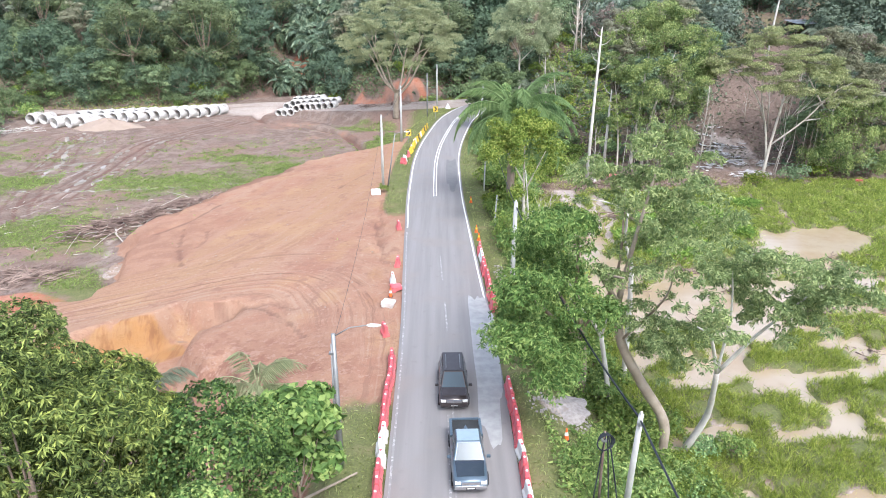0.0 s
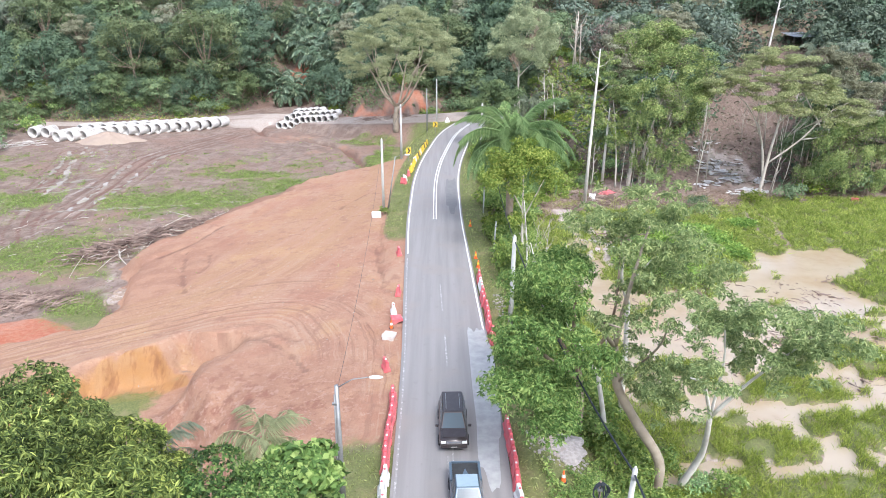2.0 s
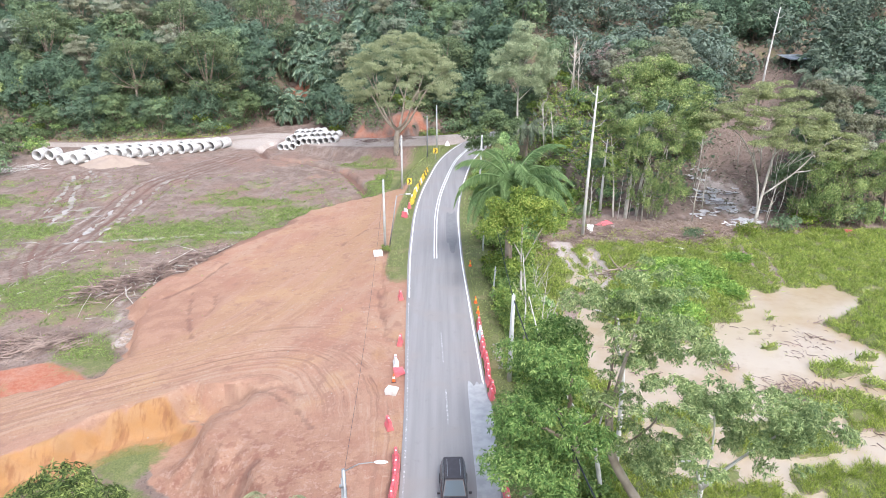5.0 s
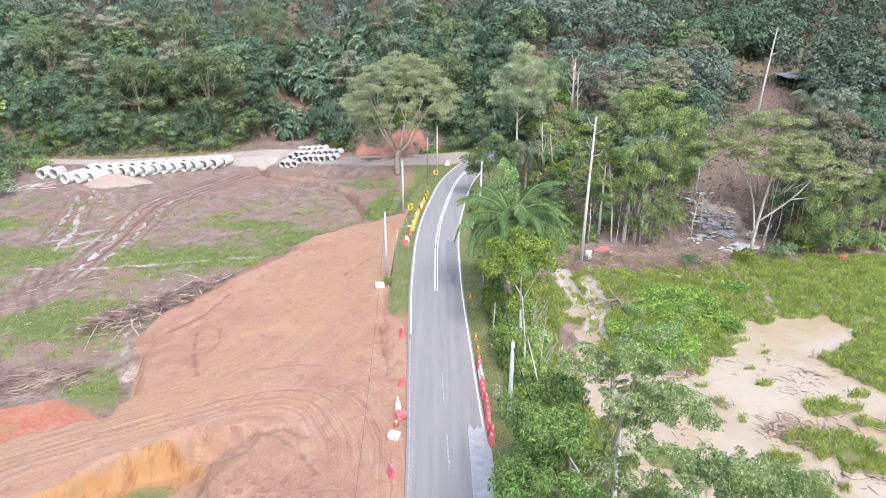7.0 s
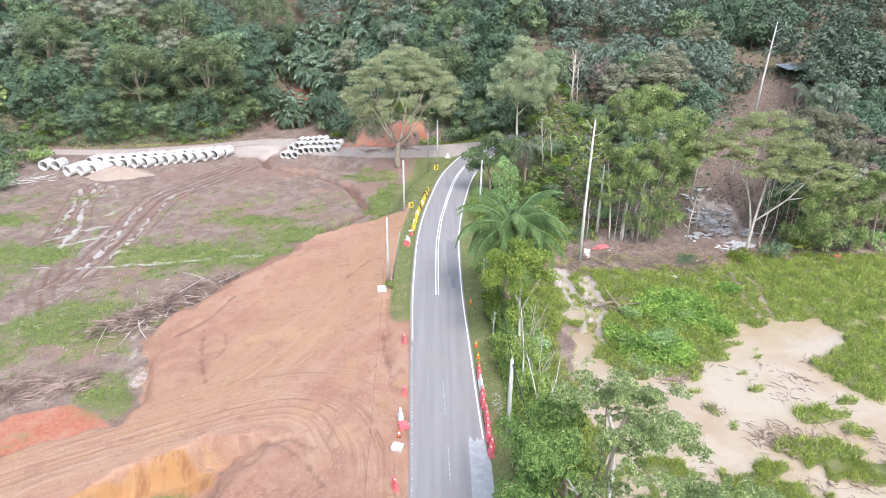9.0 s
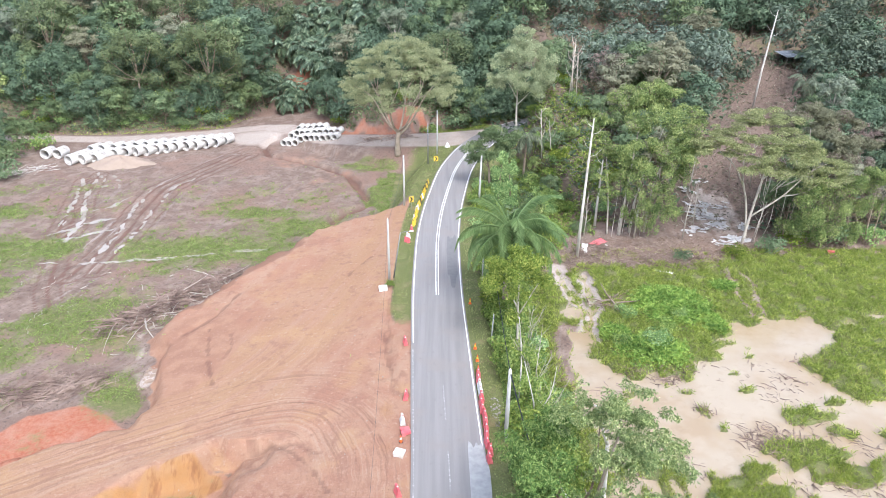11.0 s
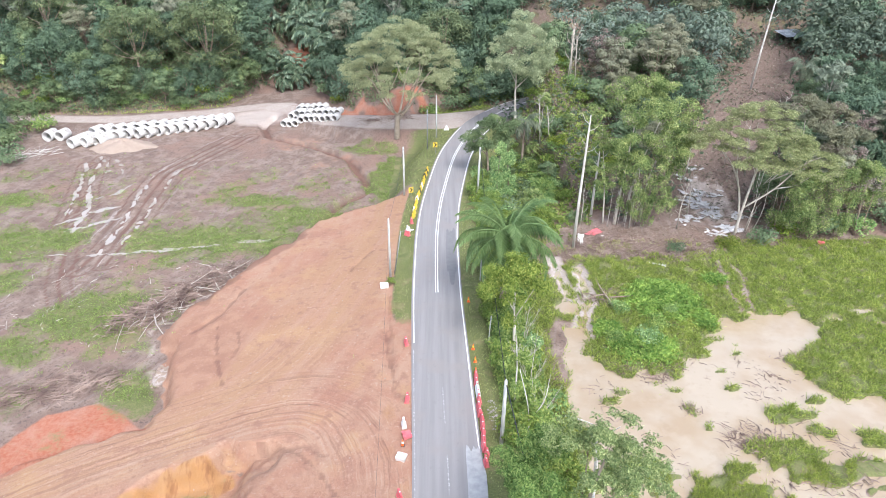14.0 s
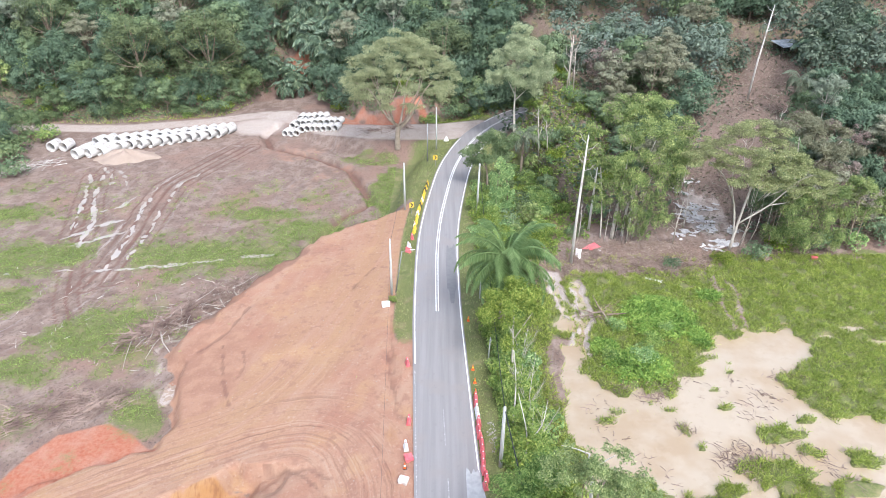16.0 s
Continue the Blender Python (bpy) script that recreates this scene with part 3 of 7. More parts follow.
def land(X, Y):
    """Height of the ground, and what covers it, at places X, Y."""
    X, Y = np.asarray(X, float), np.asarray(Y, float)
    d, side = to_line(X, Y, ROAD_LINE)
    left = side < 0
    fine = 0.10 * waves(X, Y, 6, 1) + 0.05 * waves(X, Y, 2.2, 2)
    h = np.where(left, -4.85, -4.15) + fine
    # hills
    fy = np.interp(X, FOOT_X, FOOT_Y)
    up = np.maximum(Y - fy, 0)
    right_share = smooth01(14, 36, X)
    rise_left = 0.50 * up + 4.0 * smooth01(0, 7, up)
    rise_right = 0.27 * np.minimum(up, 75) + 0.55 * np.maximum(up - 75, 0)
    rise = rise_left * (1 - right_share) + rise_right * right_share
    rise = 95 * (1 - np.exp(-rise / 95)) + np.minimum(up / 25, 1) * (2.2 * waves(X, Y, 38, 3) + 1.0 * waves(X, Y, 14, 4))
    h = h + np.where(up > 0, np.maximum(rise, 0), 0)
    # left: worked earth pad
    pad = in_area(X, Y, PAD) + 0.7 * waves(X, Y, 7, 15) + 0.3 * waves(X, Y, 2.5, 16)
    steep = np.where((Y < 52) & (X > -22.4), 4.5, np.where((Y < 53) & (X > -50), 1.3 + 0.5 * waves(X, Y, 1.5, 43), 2.0))
    top = -0.15 - 0.092 * np.maximum(-X - 4, 0) + 0.10 * waves(X, Y, 9, 5)
    top = np.maximum(top, -4.6)
    s = smooth01(0, 1, pad / steep)
    h = np.where(left & (Y < 150), h * (1 - s) + np.maximum(top, h) * s, h)
    # ruts, gully
    rut = np.full(X.shape, 9.0)
    for line in RUTS:
        dd, _ = to_line(X, Y, line)
        rut = np.minimum(rut, np.minimum(dd, np.abs(dd - 1.7) + 0.1))
    h = h - np.where(pad < -1, 0.12 * (1 - smooth01(0.2, 0.8, rut)), 0)
    dd, _ = to_line(X, Y, DITCH)
    h = h - np.where(pad < -1, 0.25 * (1 - smooth01(0.1, 0.9, np.abs(dd + 0.6 * waves(X, Y, 9, 17)))) * smooth01(-0.4, 0.4, waves(X, Y, 13, 18)), 0)
    gully, _ = to_line(X, Y, GULLY)
    gully = gully + 0.30 * waves(X, Y, 5, 27)
    h = h - 1.1 * (1 - smooth01(0.3, 1.5, gully))
    # right: pond among grass
    pond = in_area(X, Y, POND) + 1.3 * waves(X, Y, 9, 7) + 0.9 * waves(X, Y, 3, 8)
    near = 1 - smooth01(50, 60, Y)
    pond = pond * (1 - 0.85 * near) + near * (2.4 * waves(X, Y, 7, 28) + 1.4 * waves(X, Y, 2.8, 29) + 0.25) - 4 * (1 - smooth01(12, 16, X))
    isle = np.full(X.shape, -9.0)
    for cx, cy, rx, ry in ISLES:
        isle = np.maximum(isle, 1 - np.hypot((X - cx) / rx, (Y - cy) / ry))
    isle = isle + 0.30 * waves(X, Y, 2.5, 9) + 0.25 * waves(X, Y, 5.5, 25)
    hole = smooth01(-0.6, 1.2, pond) * (1 - smooth01(0.0, 0.3, isle))
    for cx, cy, rx, ry in POOLS:
        hole = np.maximum(hole, 0.9 * (1 - smooth01(0.5, 1.1, np.hypot((X - cx) / rx, (Y - cy) / ry) + 0.35 * waves(X, Y, 2.5, 41))))
    h = np.where(left, h, h - 0.75 * hole)
    for cx, cy, rx, ry, up_by in MOUNDS:
        h = np.where(left, h, h + up_by * (1 - smooth01(0.1, 1.1, np.hypot((X - cx) / rx, (Y - cy) / ry) + 0.15 * waves(X, Y, 3, 42))))
    ditch, _ = to_line(X, Y, [(17, 95), (17.5, 88), (18.6, 82), (18.5, 74)])
    ditch2, _ = to_line(X, Y, [(20.5, 92), (20.8, 84), (19, 78)])
    h = np.where(left, h, h - 0.42 * (1 - smooth01(0.2, 1.1, np.minimum(ditch, ditch2) + 0.6 * waves(X, Y, 4, 24))))
    # road bank
    out = d - HALF
    bank = np.where(left, 6.0, 7.5)
    s = 1 - smooth01(0, 1, (out - np.where(left, 2.6, 1.6)) / bank)
    level = np.where(Y > 130, -1.0 * smooth01(130, 160, Y) + 0.05 * np.maximum(Y - 160, 0), 0.0)
    s = np.where((Y > 195) | (X > 60), 0, s)
    h = h * (1 - s) + (level - 0.12 - 0.03 * np.maximum(out, 0)) * s
    h = np.where(out < 0.3, level - 0.14, h)
    # lane at the back, sunk into the slope's foot
    lane, _ = to_line(X, Y, LANE)
    lane = np.maximum(lane - np.interp(X, [-46, -30, -8, 8], [0, 0.8, 2.6, 3.2]), 0)
    spur, _ = to_line(X, Y, SPUR)
    t = 1 - smooth01(2.5, np.interp(X, [-30, -18], [5.0, 9.0]), lane)
    grade = np.interp(X, [-100, -46, -20, 0, 10], [-4.9, -4.6, -2.4, -1.0, -0.9])
    h = np.where(d > HALF + 0.5, h * (1 - t) + grade * t, h)
    # covers
    earth = np.where(left & (Y < 150), np.clip(0.5 + pad / 1.5, 0, 1), 0)
    verge = (1 - smooth01(1.8, 3.2, out)) * np.where(left, smooth01(68, 76, Y), 1.0)
    verge = np.maximum(verge, np.where(left, (1 - smooth01(6, 13, out)) * smooth01(112, 118, Y), (1 - smooth01(8, 12, out))))
    verge = np.maximum(verge, np.where(left & (Y < 40), (1 - smooth01(2.5, 5, out)) * (1 - smooth01(32, 38, Y)), 0))
    earth = earth * (1 - np.where(left, verge, 1))
    green = 0.30 + 0.22 * waves(X, Y, 17, 19) + 0.12 * waves(X, Y, 5, 20)
    for cx, cy, rx, ry in GREENS:
        green = np.maximum(green, np.clip(1.0 - 0.6 * np.hypot((X - cx) / rx, (Y - cy) / ry) + 0.18 * waves(X, Y, 6, 21), 0, 1))
    green = np.where(left, green * (1 - smooth01(130, 142, Y) * 0.7), 0.95)
    trail, _ = to_line(X, Y, [(42.8, 94), (42.3, 90), (41.3, 85), (41, 80)])
    trail2, _ = to_line(X, Y, [(44.4, 93), (44.8, 90), (43.6, 85), (43, 81)])
    trail = np.minimum(trail, trail2)
    dirt, _ = to_line(X, Y, [(16, 76), (14, 72), (13.5, 66)])
    green = np.where(left, green, green * smooth01(-0.1, 1.0, trail + 0.5 * waves(X, Y, 2, 44) + 0.35 * waves(X, Y, 5, 83)) * smooth01(1, 3, dirt) * (1 - 0.85 * smooth01(-1.5, 2.5, Y - np.interp(X, [14, 21, 39, 46, 80], [88, 93, 93.5, 99, 101]) + 2.6 * waves(X, Y, 7, 26) + 1.3 * waves(X, Y, 2.4, 45))) * (1 - smooth01(0.25, 0.6, hole) * 0.9))
    lane_f, _ = to_line(X, Y, FIELD_RUN)
    green = np.where(left, green * smooth01(1.6, 4.2, lane_f + 1.2 * waves(X, Y, 4, 79)), green)
    slope = 1 - smooth01(0.6, 1.1, np.hypot((X + 9) / 7, (Y - 128) / 15) + 0.16 * waves(X, Y, 6, 72))
    slope = np.maximum(slope, 0.7 * (1 - smooth01(0.6, 1.1, np.hypot((X + 16) / 8, (Y - 145) / 4) + 0.2 * waves(X, Y, 5, 73))))
    green = np.where(left, np.maximum(green, 0.85 * slope), green)
    green = np.maximum(green * (1 - smooth01(-1.5, 0.3, pad)), verge)
    wood = smooth01(-3, 3, up - 1) * (up > 0)
    green = green * (1 - wood) + wood * (0.40 - 0.3 * np.clip(0.5 + in_area(X, Y, CLEARING) / 6, 0, 1))
    foot_green = 1 - smooth01(0.6, 1.1, np.hypot((X - 4) / 10, (Y - 164) / 4.2) + 0.15 * waves(X, Y, 4, 85))
    green = np.maximum(green, 0.9 * foot_green)
    wood = wood * (1 - foot_green)
    gravel = np.maximum(0.66 * (1 - smooth01(1.9, 3.8, lane)), 1 - smooth01(2, 4, spur))
    gravel = np.maximum(gravel, 0.8 * (1 - smooth01(0.3, 1.0, np.hypot((X + 46) / 11, (Y - 168) / 10))))
    gravel = np.maximum(gravel, np.where(left, 0, 0.9 * (1 - smooth01(0.2, 0.8, np.hypot((X - 6.9) / 2.2, (Y - 35.5) / 2.0)))))
    gravel = np.maximum(gravel, 0.9 * (1 - smooth01(0.4, 0.9, np.hypot((X + 34.3) / 1.3, (Y - 66.5) / 2.6))))
    silt = np.maximum(0.5 * (1 - smooth01(0.0, 1.0, trail + 0.3 * waves(X, Y, 3, 84))), 0.72 * (1 - smooth01(0.7, 2.0, np.minimum(ditch, ditch2) + 0.5 * waves(X, Y, 3, 46))))
    marsh = 0.62 * (1 - smooth01(50, 60, Y)) * smooth01(0.02, 0.4, hole)
    gravel = np.maximum(gravel, np.where(left, 0, np.maximum(silt, marsh)))
    gravel = np.maximum(gravel, 0.62 * (1 - smooth01(0.4, 1.1, np.hypot((X - 47.5) / 5.5, (Y - 113) / 10) + 0.3 * waves(X, Y, 3, 75))))
    green = green * (1 - smooth01(0.3, 0.6, gravel))
    cut = [(-31.4, 56), (-36.2, 60), (-39.6, 61.8), (-44.6, 60), (-46.6, 56.5), (-48, 51), (-48.5, 47.2), (-44.5, 49.3), (-41.4, 51.4), (-38.5, 53.3)]
    red = np.clip(0.5 + in_area(X, Y, cut) / 1.5, 0, 1)
    bankred = (1 - smooth01(0.3, 1.0, np.hypot((X + 13) / 17, (Y - 166) / 8.5) + 0.3 * waves(X, Y, 5, 23))) + (1 - smooth01(0.4, 1, np.hypot((X + 25) / 10, (Y - 170) / 7) + 0.25 * waves(X, Y, 4, 86))) + (1 - smooth01(0.6, 1, np.hypot((X + 41) / 7, (Y - 206) / 9))) + (1 - smooth01(0.6, 1, np.hypot((X - 38) / 5, (Y - 262) / 22)))
    red = np.maximum(red, bankred * (0.62 + 0.25 * waves(X, Y, 4, 40)))
    wood = wood * (1 - np.clip(bankred, 0, 1))
    green = green * (1 - np.clip(bankred, 0, 1) * 0.8)
    red = np.maximum(red, 0.34 * (1 - smooth01(1.0, 3.0, gully)))
    green = np.where(left, green, np.maximum(green, 0.62 * (1 - smooth01(0.6, 1.1, np.hypot((X - 16) / 9, (Y - 120) / 22)))))
    bare_bank = 0.42 * (1 - smooth01(0.5, 1.1, np.hypot((X - 19.5) / 5, (Y - 113) / 9) + 0.25 * waves(X, Y, 4, 80)))
    red = np.where(left, red, np.maximum(red, bare_bank))
    green = np.where(left, green, green * (1 - bare_bank))
    soil = 1 - smooth01(0.45, 1.1, np.minimum(np.hypot((X + 22) / 13, (Y - 132) / 20), np.hypot((X + 33) / 14, (Y - 150) / 9)) + 0.22 * waves(X, Y, 9, 71))
    earth = np.maximum(earth, np.where(left & (pad < 0), 0.5 * soil * (1 - green), 0))
    earth = np.maximum(earth, np.where(left, 0.9 * (1 - smooth01(0.7, 1.1, np.hypot((X + 21.8) / 2.4, (Y - 47.8) / 4))), 0))
    face = [(-36, 38.8), (-30, 43.4), (-26, 46.2), (-22.6, 47.8), (-20.8, 49.6), (-21.6, 51.0), (-24, 51.1), (-27.6, 48.9), (-31, 46), (-37, 42)]
    orange = np.clip(0.5 + in_area(X, Y, face) / 0.9, 0, 1)
    seam, _ = to_line(X, Y, [(-5.3, 46), (-5.6, 56), (-5.9, 66), (-6.6, 76)])
    orange = np.maximum(orange, 0.46 * (1 - smooth01(0.2, 2.4, seam + 0.5 * waves(X, Y, 3, 74))) * smooth01(-1.0, 0.8, waves(X, Y, 6, 22)))
    dull = (1 - smooth01(40, 52, Y + 0.25 * (X + 14))) * smooth01(-23, -21, X) * (1 - smooth01(-7, -4.5, X))
    dull = np.maximum(dull, 0.85 * (1 - smooth01(0.75, 1.1, np.hypot((X + 30) / 6, (Y - 69) / 10.5) + 0.1 * waves(X, Y, 5, 82))))
    dull = np.maximum(dull, np.where(left & (Y > 72), 0.72 * smooth01(-0.8, 0.2, pad) * (1 - smooth01(0.8, 2.4, pad)), 0))
    haul, side_h = to_line(X, Y, HAUL)
    turn, side_t = to_line(X, Y, TURN_RUN)
    ring = turn * side_t
    field_run, side_f = to_line(X, Y, FIELD_RUN)
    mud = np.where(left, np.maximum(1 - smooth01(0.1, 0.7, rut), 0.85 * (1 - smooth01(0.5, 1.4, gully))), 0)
    # grooves are sunk a little; their shade is put into the mud mask
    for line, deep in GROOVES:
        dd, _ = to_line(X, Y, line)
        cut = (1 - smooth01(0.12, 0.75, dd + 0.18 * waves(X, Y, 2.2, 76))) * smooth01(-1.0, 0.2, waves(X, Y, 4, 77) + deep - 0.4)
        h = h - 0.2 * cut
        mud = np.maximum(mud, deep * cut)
    # darker brown strip inside the pad's upper rim
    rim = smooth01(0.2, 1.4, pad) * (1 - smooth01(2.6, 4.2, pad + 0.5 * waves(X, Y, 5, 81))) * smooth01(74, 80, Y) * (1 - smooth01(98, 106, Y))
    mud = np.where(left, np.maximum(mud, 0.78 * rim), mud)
    crust = (1 - smooth01(0.1, 1.0, np.abs(pad + 1.2))) * smooth01(62, 68, Y) * (1 - smooth01(94, 100, Y)) * smooth01(-0.5, 0.4, waves(X, Y, 5, 78))
    gravel = np.where(left, np.maximum(gravel, 0.6 * crust), gravel)
    return h, earth, green, gravel, np.clip(red, 0, 1), orange, wood, dull, mud, haul * side_h, ring, field_run * side_f


def spread(lo, a, b, hi, fine, coarse):
    """Steps along one axis, close together between a and b."""
    left = a - np.cumsum(np.geomspace(fine, coarse, 26))
    right = b + np.cumsum(np.geomspace(fine, coarse, 26))
    return np.concatenate([[lo], left[left > lo][::-1], np.arange(a, b, fine), right[right < hi], [hi]])


def build_ground():
    xs = spread(-2400, -96, 72, 2400, 0.5, 150)
    xs = np.concatenate([xs[xs < -42], np.arange(-42, -4, 0.36), xs[xs > -4]])
    ys = spread(-1500, 24, 178, 3000, 0.5, 150)
    ys = np.concatenate([ys[ys < 26], np.arange(26, 66, 0.36), ys[ys > 66]])
    X, Y = np.meshgrid(xs, ys)
    h, earth, green, gravel, red, orange, wood, dull, mud, haul, ring, run = land(X, Y)
    nx, ny = len(xs), len(ys)
    i = np.arange(nx * ny).reshape(ny, nx)
    f = np.stack([i[:-1, :-1], i[:-1, 1:], i[1:, 1:], i[1:, :-1]], -1).reshape(-1, 4)
    me = raw_mesh("ground", np.stack([X, Y, h], -1).reshape(-1, 3), f, M_GROUND, True)
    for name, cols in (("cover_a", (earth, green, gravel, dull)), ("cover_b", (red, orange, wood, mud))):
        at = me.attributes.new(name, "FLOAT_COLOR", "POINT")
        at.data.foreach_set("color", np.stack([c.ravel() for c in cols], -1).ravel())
    at = me.attributes.new("tracks", "FLOAT_VECTOR", "POINT")
    at.data.foreach_set("vector", np.stack([haul.ravel(), ring.ravel(), run.ravel()], -1).ravel())
    thing("ground", "red laterite, mud, grass and wooded hillside ground", "ground", kind="structure", data=me)
    return xs, ys, h


GX, GY, GZ = build_ground()


def height(x, y):
    """Height of the built ground at one place."""
    i = int(np.clip(np.searchsorted(GX, x) - 1, 0, len(GX) - 2))
    j = int(np.clip(np.searchsorted(GY, y) - 1, 0, len(GY) - 2))
    u, v = (x - GX[i]) / (GX[i + 1] - GX[i]), (y - GY[j]) / (GY[j + 1] - GY[j])
    return float((GZ[j, i] * (1 - u) + GZ[j, i + 1] * u) * (1 - v) + (GZ[j + 1, i] * (1 - u) + GZ[j + 1, i + 1] * u) * v)


def ribbon(name, a, b, material, z=0.02, start=0.0, stop=1e9, label="", category="", rows=None, parent=None, dash=None):
    """A strip along the road between two offsets from its middle line."""
    v, f, run, prev = [], [], 0.0, None
    line = [p for p in ROAD if -300 < p.y and p.x < 80]
    dense = []
    for p, q in zip(line[:-1], line[1:]):
        k = max(1, int((q - p).length / 1.0))
        dense += [p.lerp(q, i / k) for i in range(k)]
    for i, p in enumerate(dense[:-1]):
        d = (dense[i + 1] - dense[max(i - 1, 0)]).normalized()
        run = p.y
        if not start <= run <= stop:
            continue
        w = Vector((d.y, -d.x))
        lev = float(np.where(p.y > 130, -1.0 * smooth01(130, 160, p.y) + 0.05 * max(p.y - 160, 0), 0.0))
        k = len(v)
        for o in np.linspace(a, b, 5):
            s = p + w * float(o)
            v.append((s.x, s.y, lev + z - 0.012 * abs(float(o))))
        if k and not (dash and (run % dash[0]) > dash[1]):
            f += [(k - 5 + j, k - 4 + j, k + 1 + j, k + j) for j in range(4)]
    me = raw_mesh(name, v, f, material, True)
    if parent:
        return part(name, me, material, parent, label)
    return thing(name, label, category, kind="structure", data=me)


road = ribbon("road", -HALF, HALF, M_ASPHALT, 0.02, -300, label="grey weathered two-lane asphalt road", category="road")
ribbon("edge_line", -3.13, -2.99, M_LINE, 0.026, 66, 148, parent=road, label="white edge line")
ribbon("edge_line", -3.13, -2.99, M_LINE, 0.026, 159, 170, parent=road, label="white edge line")
ribbon("edge_line", 3.05, 3.19, M_LINE, 0.026, 46, 170, parent=road, label="white edge line")
ribbon("edge_line", -3.16, -3.04, M_LINE_WORN, 0.026, -60, 66, parent=road, label="worn white edge line")
ribbon("centre_line", 0.10, 0.22, M_LINE, 0.026, 78, 170, parent=road, label="double white centre line")
ribbon("centre_line", -0.22, -0.10, M_LINE, 0.026, 78, 170, parent=road, label="double white centre line")
ribbon("centre_line", 0.08, 0.19, M_LINE_WORN, 0.026, -60, 42, parent=road, label="worn white centre line")
ribbon("centre_line", -0.19, -0.08, M_LINE_WORN, 0.026, -60, 37, parent=road, label="worn white centre line", dash=(6, 4.2))
ribbon("centre_line", -0.06, 0.06, M_LINE_WORN, 0.026, 44, 62, parent=road, label="worn white centre line", dash=(9, 5))


def blot(name, cx, cy, rx, ry, material, z, seed, parent=None, label="", category=""):
    """A flat patch with a wandering outline."""
    r = np.random.default_rng(seed)
    ph = r.uniform(0, 6.28, 4)
    v = [(cx, cy, z)]
    for k in range(40):
        a = 2 * math.pi * k / 40
        s = 1 + 0.10 * math.sin(3 * a + ph[0]) + 0.07 * math.sin(5 * a + ph[1]) + 0.05 * math.sin(9 * a + ph[2])
        e = 0.75 if abs(math.cos(a)) > 0.7 else 1.0
        v.append((cx + rx * s * math.copysign(abs(math.cos(a)) ** e, math.cos(a)), cy + ry * s * math.copysign(abs(math.sin(a)) ** 0.6, math.sin(a)), z))
    f = [(0, 1 + k, 1 + (k + 1) % 40) for k in range(40)]
    return part(name, raw_mesh(name, v, f, material), material, parent, label)


blot("asphalt_patch", 2.8, 41.0, 0.85, 9.6, M_PATCH, 0.004, 3, road, "pale grey repair patch")
blot("asphalt_patch", 1.15, 89, 0.75, 8, M_PATCH_DARK, 0.024, 4, road, "dark patch on the road surface")


def sheet(name, x0, y0, x1, y1, z, material, label, category):
    return thing(name, label, category, kind="structure", data=raw_mesh(name, [(x0, y0, z), (x1, y0, z), (x1, y1, z), (x0, y1, z)], [(0, 1, 2, 3)], material))


sheet("pond_water", 9.5, 28, 75, 96, -4.42, M_POND, "milky tan flood water standing among the grass", "water")


def puddles():
    """Long thin puddles lying in the wheel ruts."""
    r = random.Random(12)
    v, f = [], []
    for line, n, lo, hi in [(RUTS[0], 40, 0.0, 0.6), (RUTS[1], 22, 0.0, 1.0), (RUTS[2], 20, 0.25, 0.95), (RUTS[3], 20, 0.25, 0.95), (DITCH, 34, 0.1, 0.98), ([(-71.2, 138.5), (-69, 134), (-67.5, 131)], 5, 0, 1), ([(-68.7, 138.5), (-66, 134), (-64.5, 131)], 5, 0, 1), ([(-66, 108.5), (-62.5, 113), (-59.2, 115.5)], 14, 0, 1), ([(-64, 106), (-60, 108.5), (-56.8, 111)], 12, 0, 1), ([(-64.5, 119), (-62, 121), (-60.5, 127)], 6, 0, 1)]:
        pts = glide(line, 10)
        for _ in range(n):
            i0 = int((lo + (hi - lo) * r.random()) * (len(pts) - 3))
            off, wide, long = r.uniform(-0.35, 0.35), r.uniform(0.14, 0.48), r.uniform(0.9, 3.6)
            p, d = pts[i0], (pts[i0 + 2] - pts[i0]).normalized()
            w = Vector((d.y, -d.x))
            k = len(v)
            for j in range(9):
                t = j / 8
                c = p + d * long * (t - 0.5) + w * (off + 0.12 * math.sin(5 * t + i0))
                half = wide * math.sin(math.pi * min(max(t, 0.03), 0.97)) ** 0.5 * r.uniform(0.7, 1.2)
                z = height(c.x, c.y) + 0.035
                v += [(c.x - w.x * half, c.y - w.y * half, z), (c.x + w.x * half, c.y + w.y * half, z)]
            f += [(k + 2 * j, k + 2 * j + 1, k + 2 * j + 3, k + 2 * j + 2) for j in range(8)]
    thing("puddle_water", "rain water standing in the wheel ruts", "water", kind="structure", data=raw_mesh("puddle_water", v, f, M_PUDDLE))


puddles()

# ---- plants ----
def unit(a):
    return a / np.maximum(np.linalg.norm(a, axis=-1, keepdims=True), 1e-9)


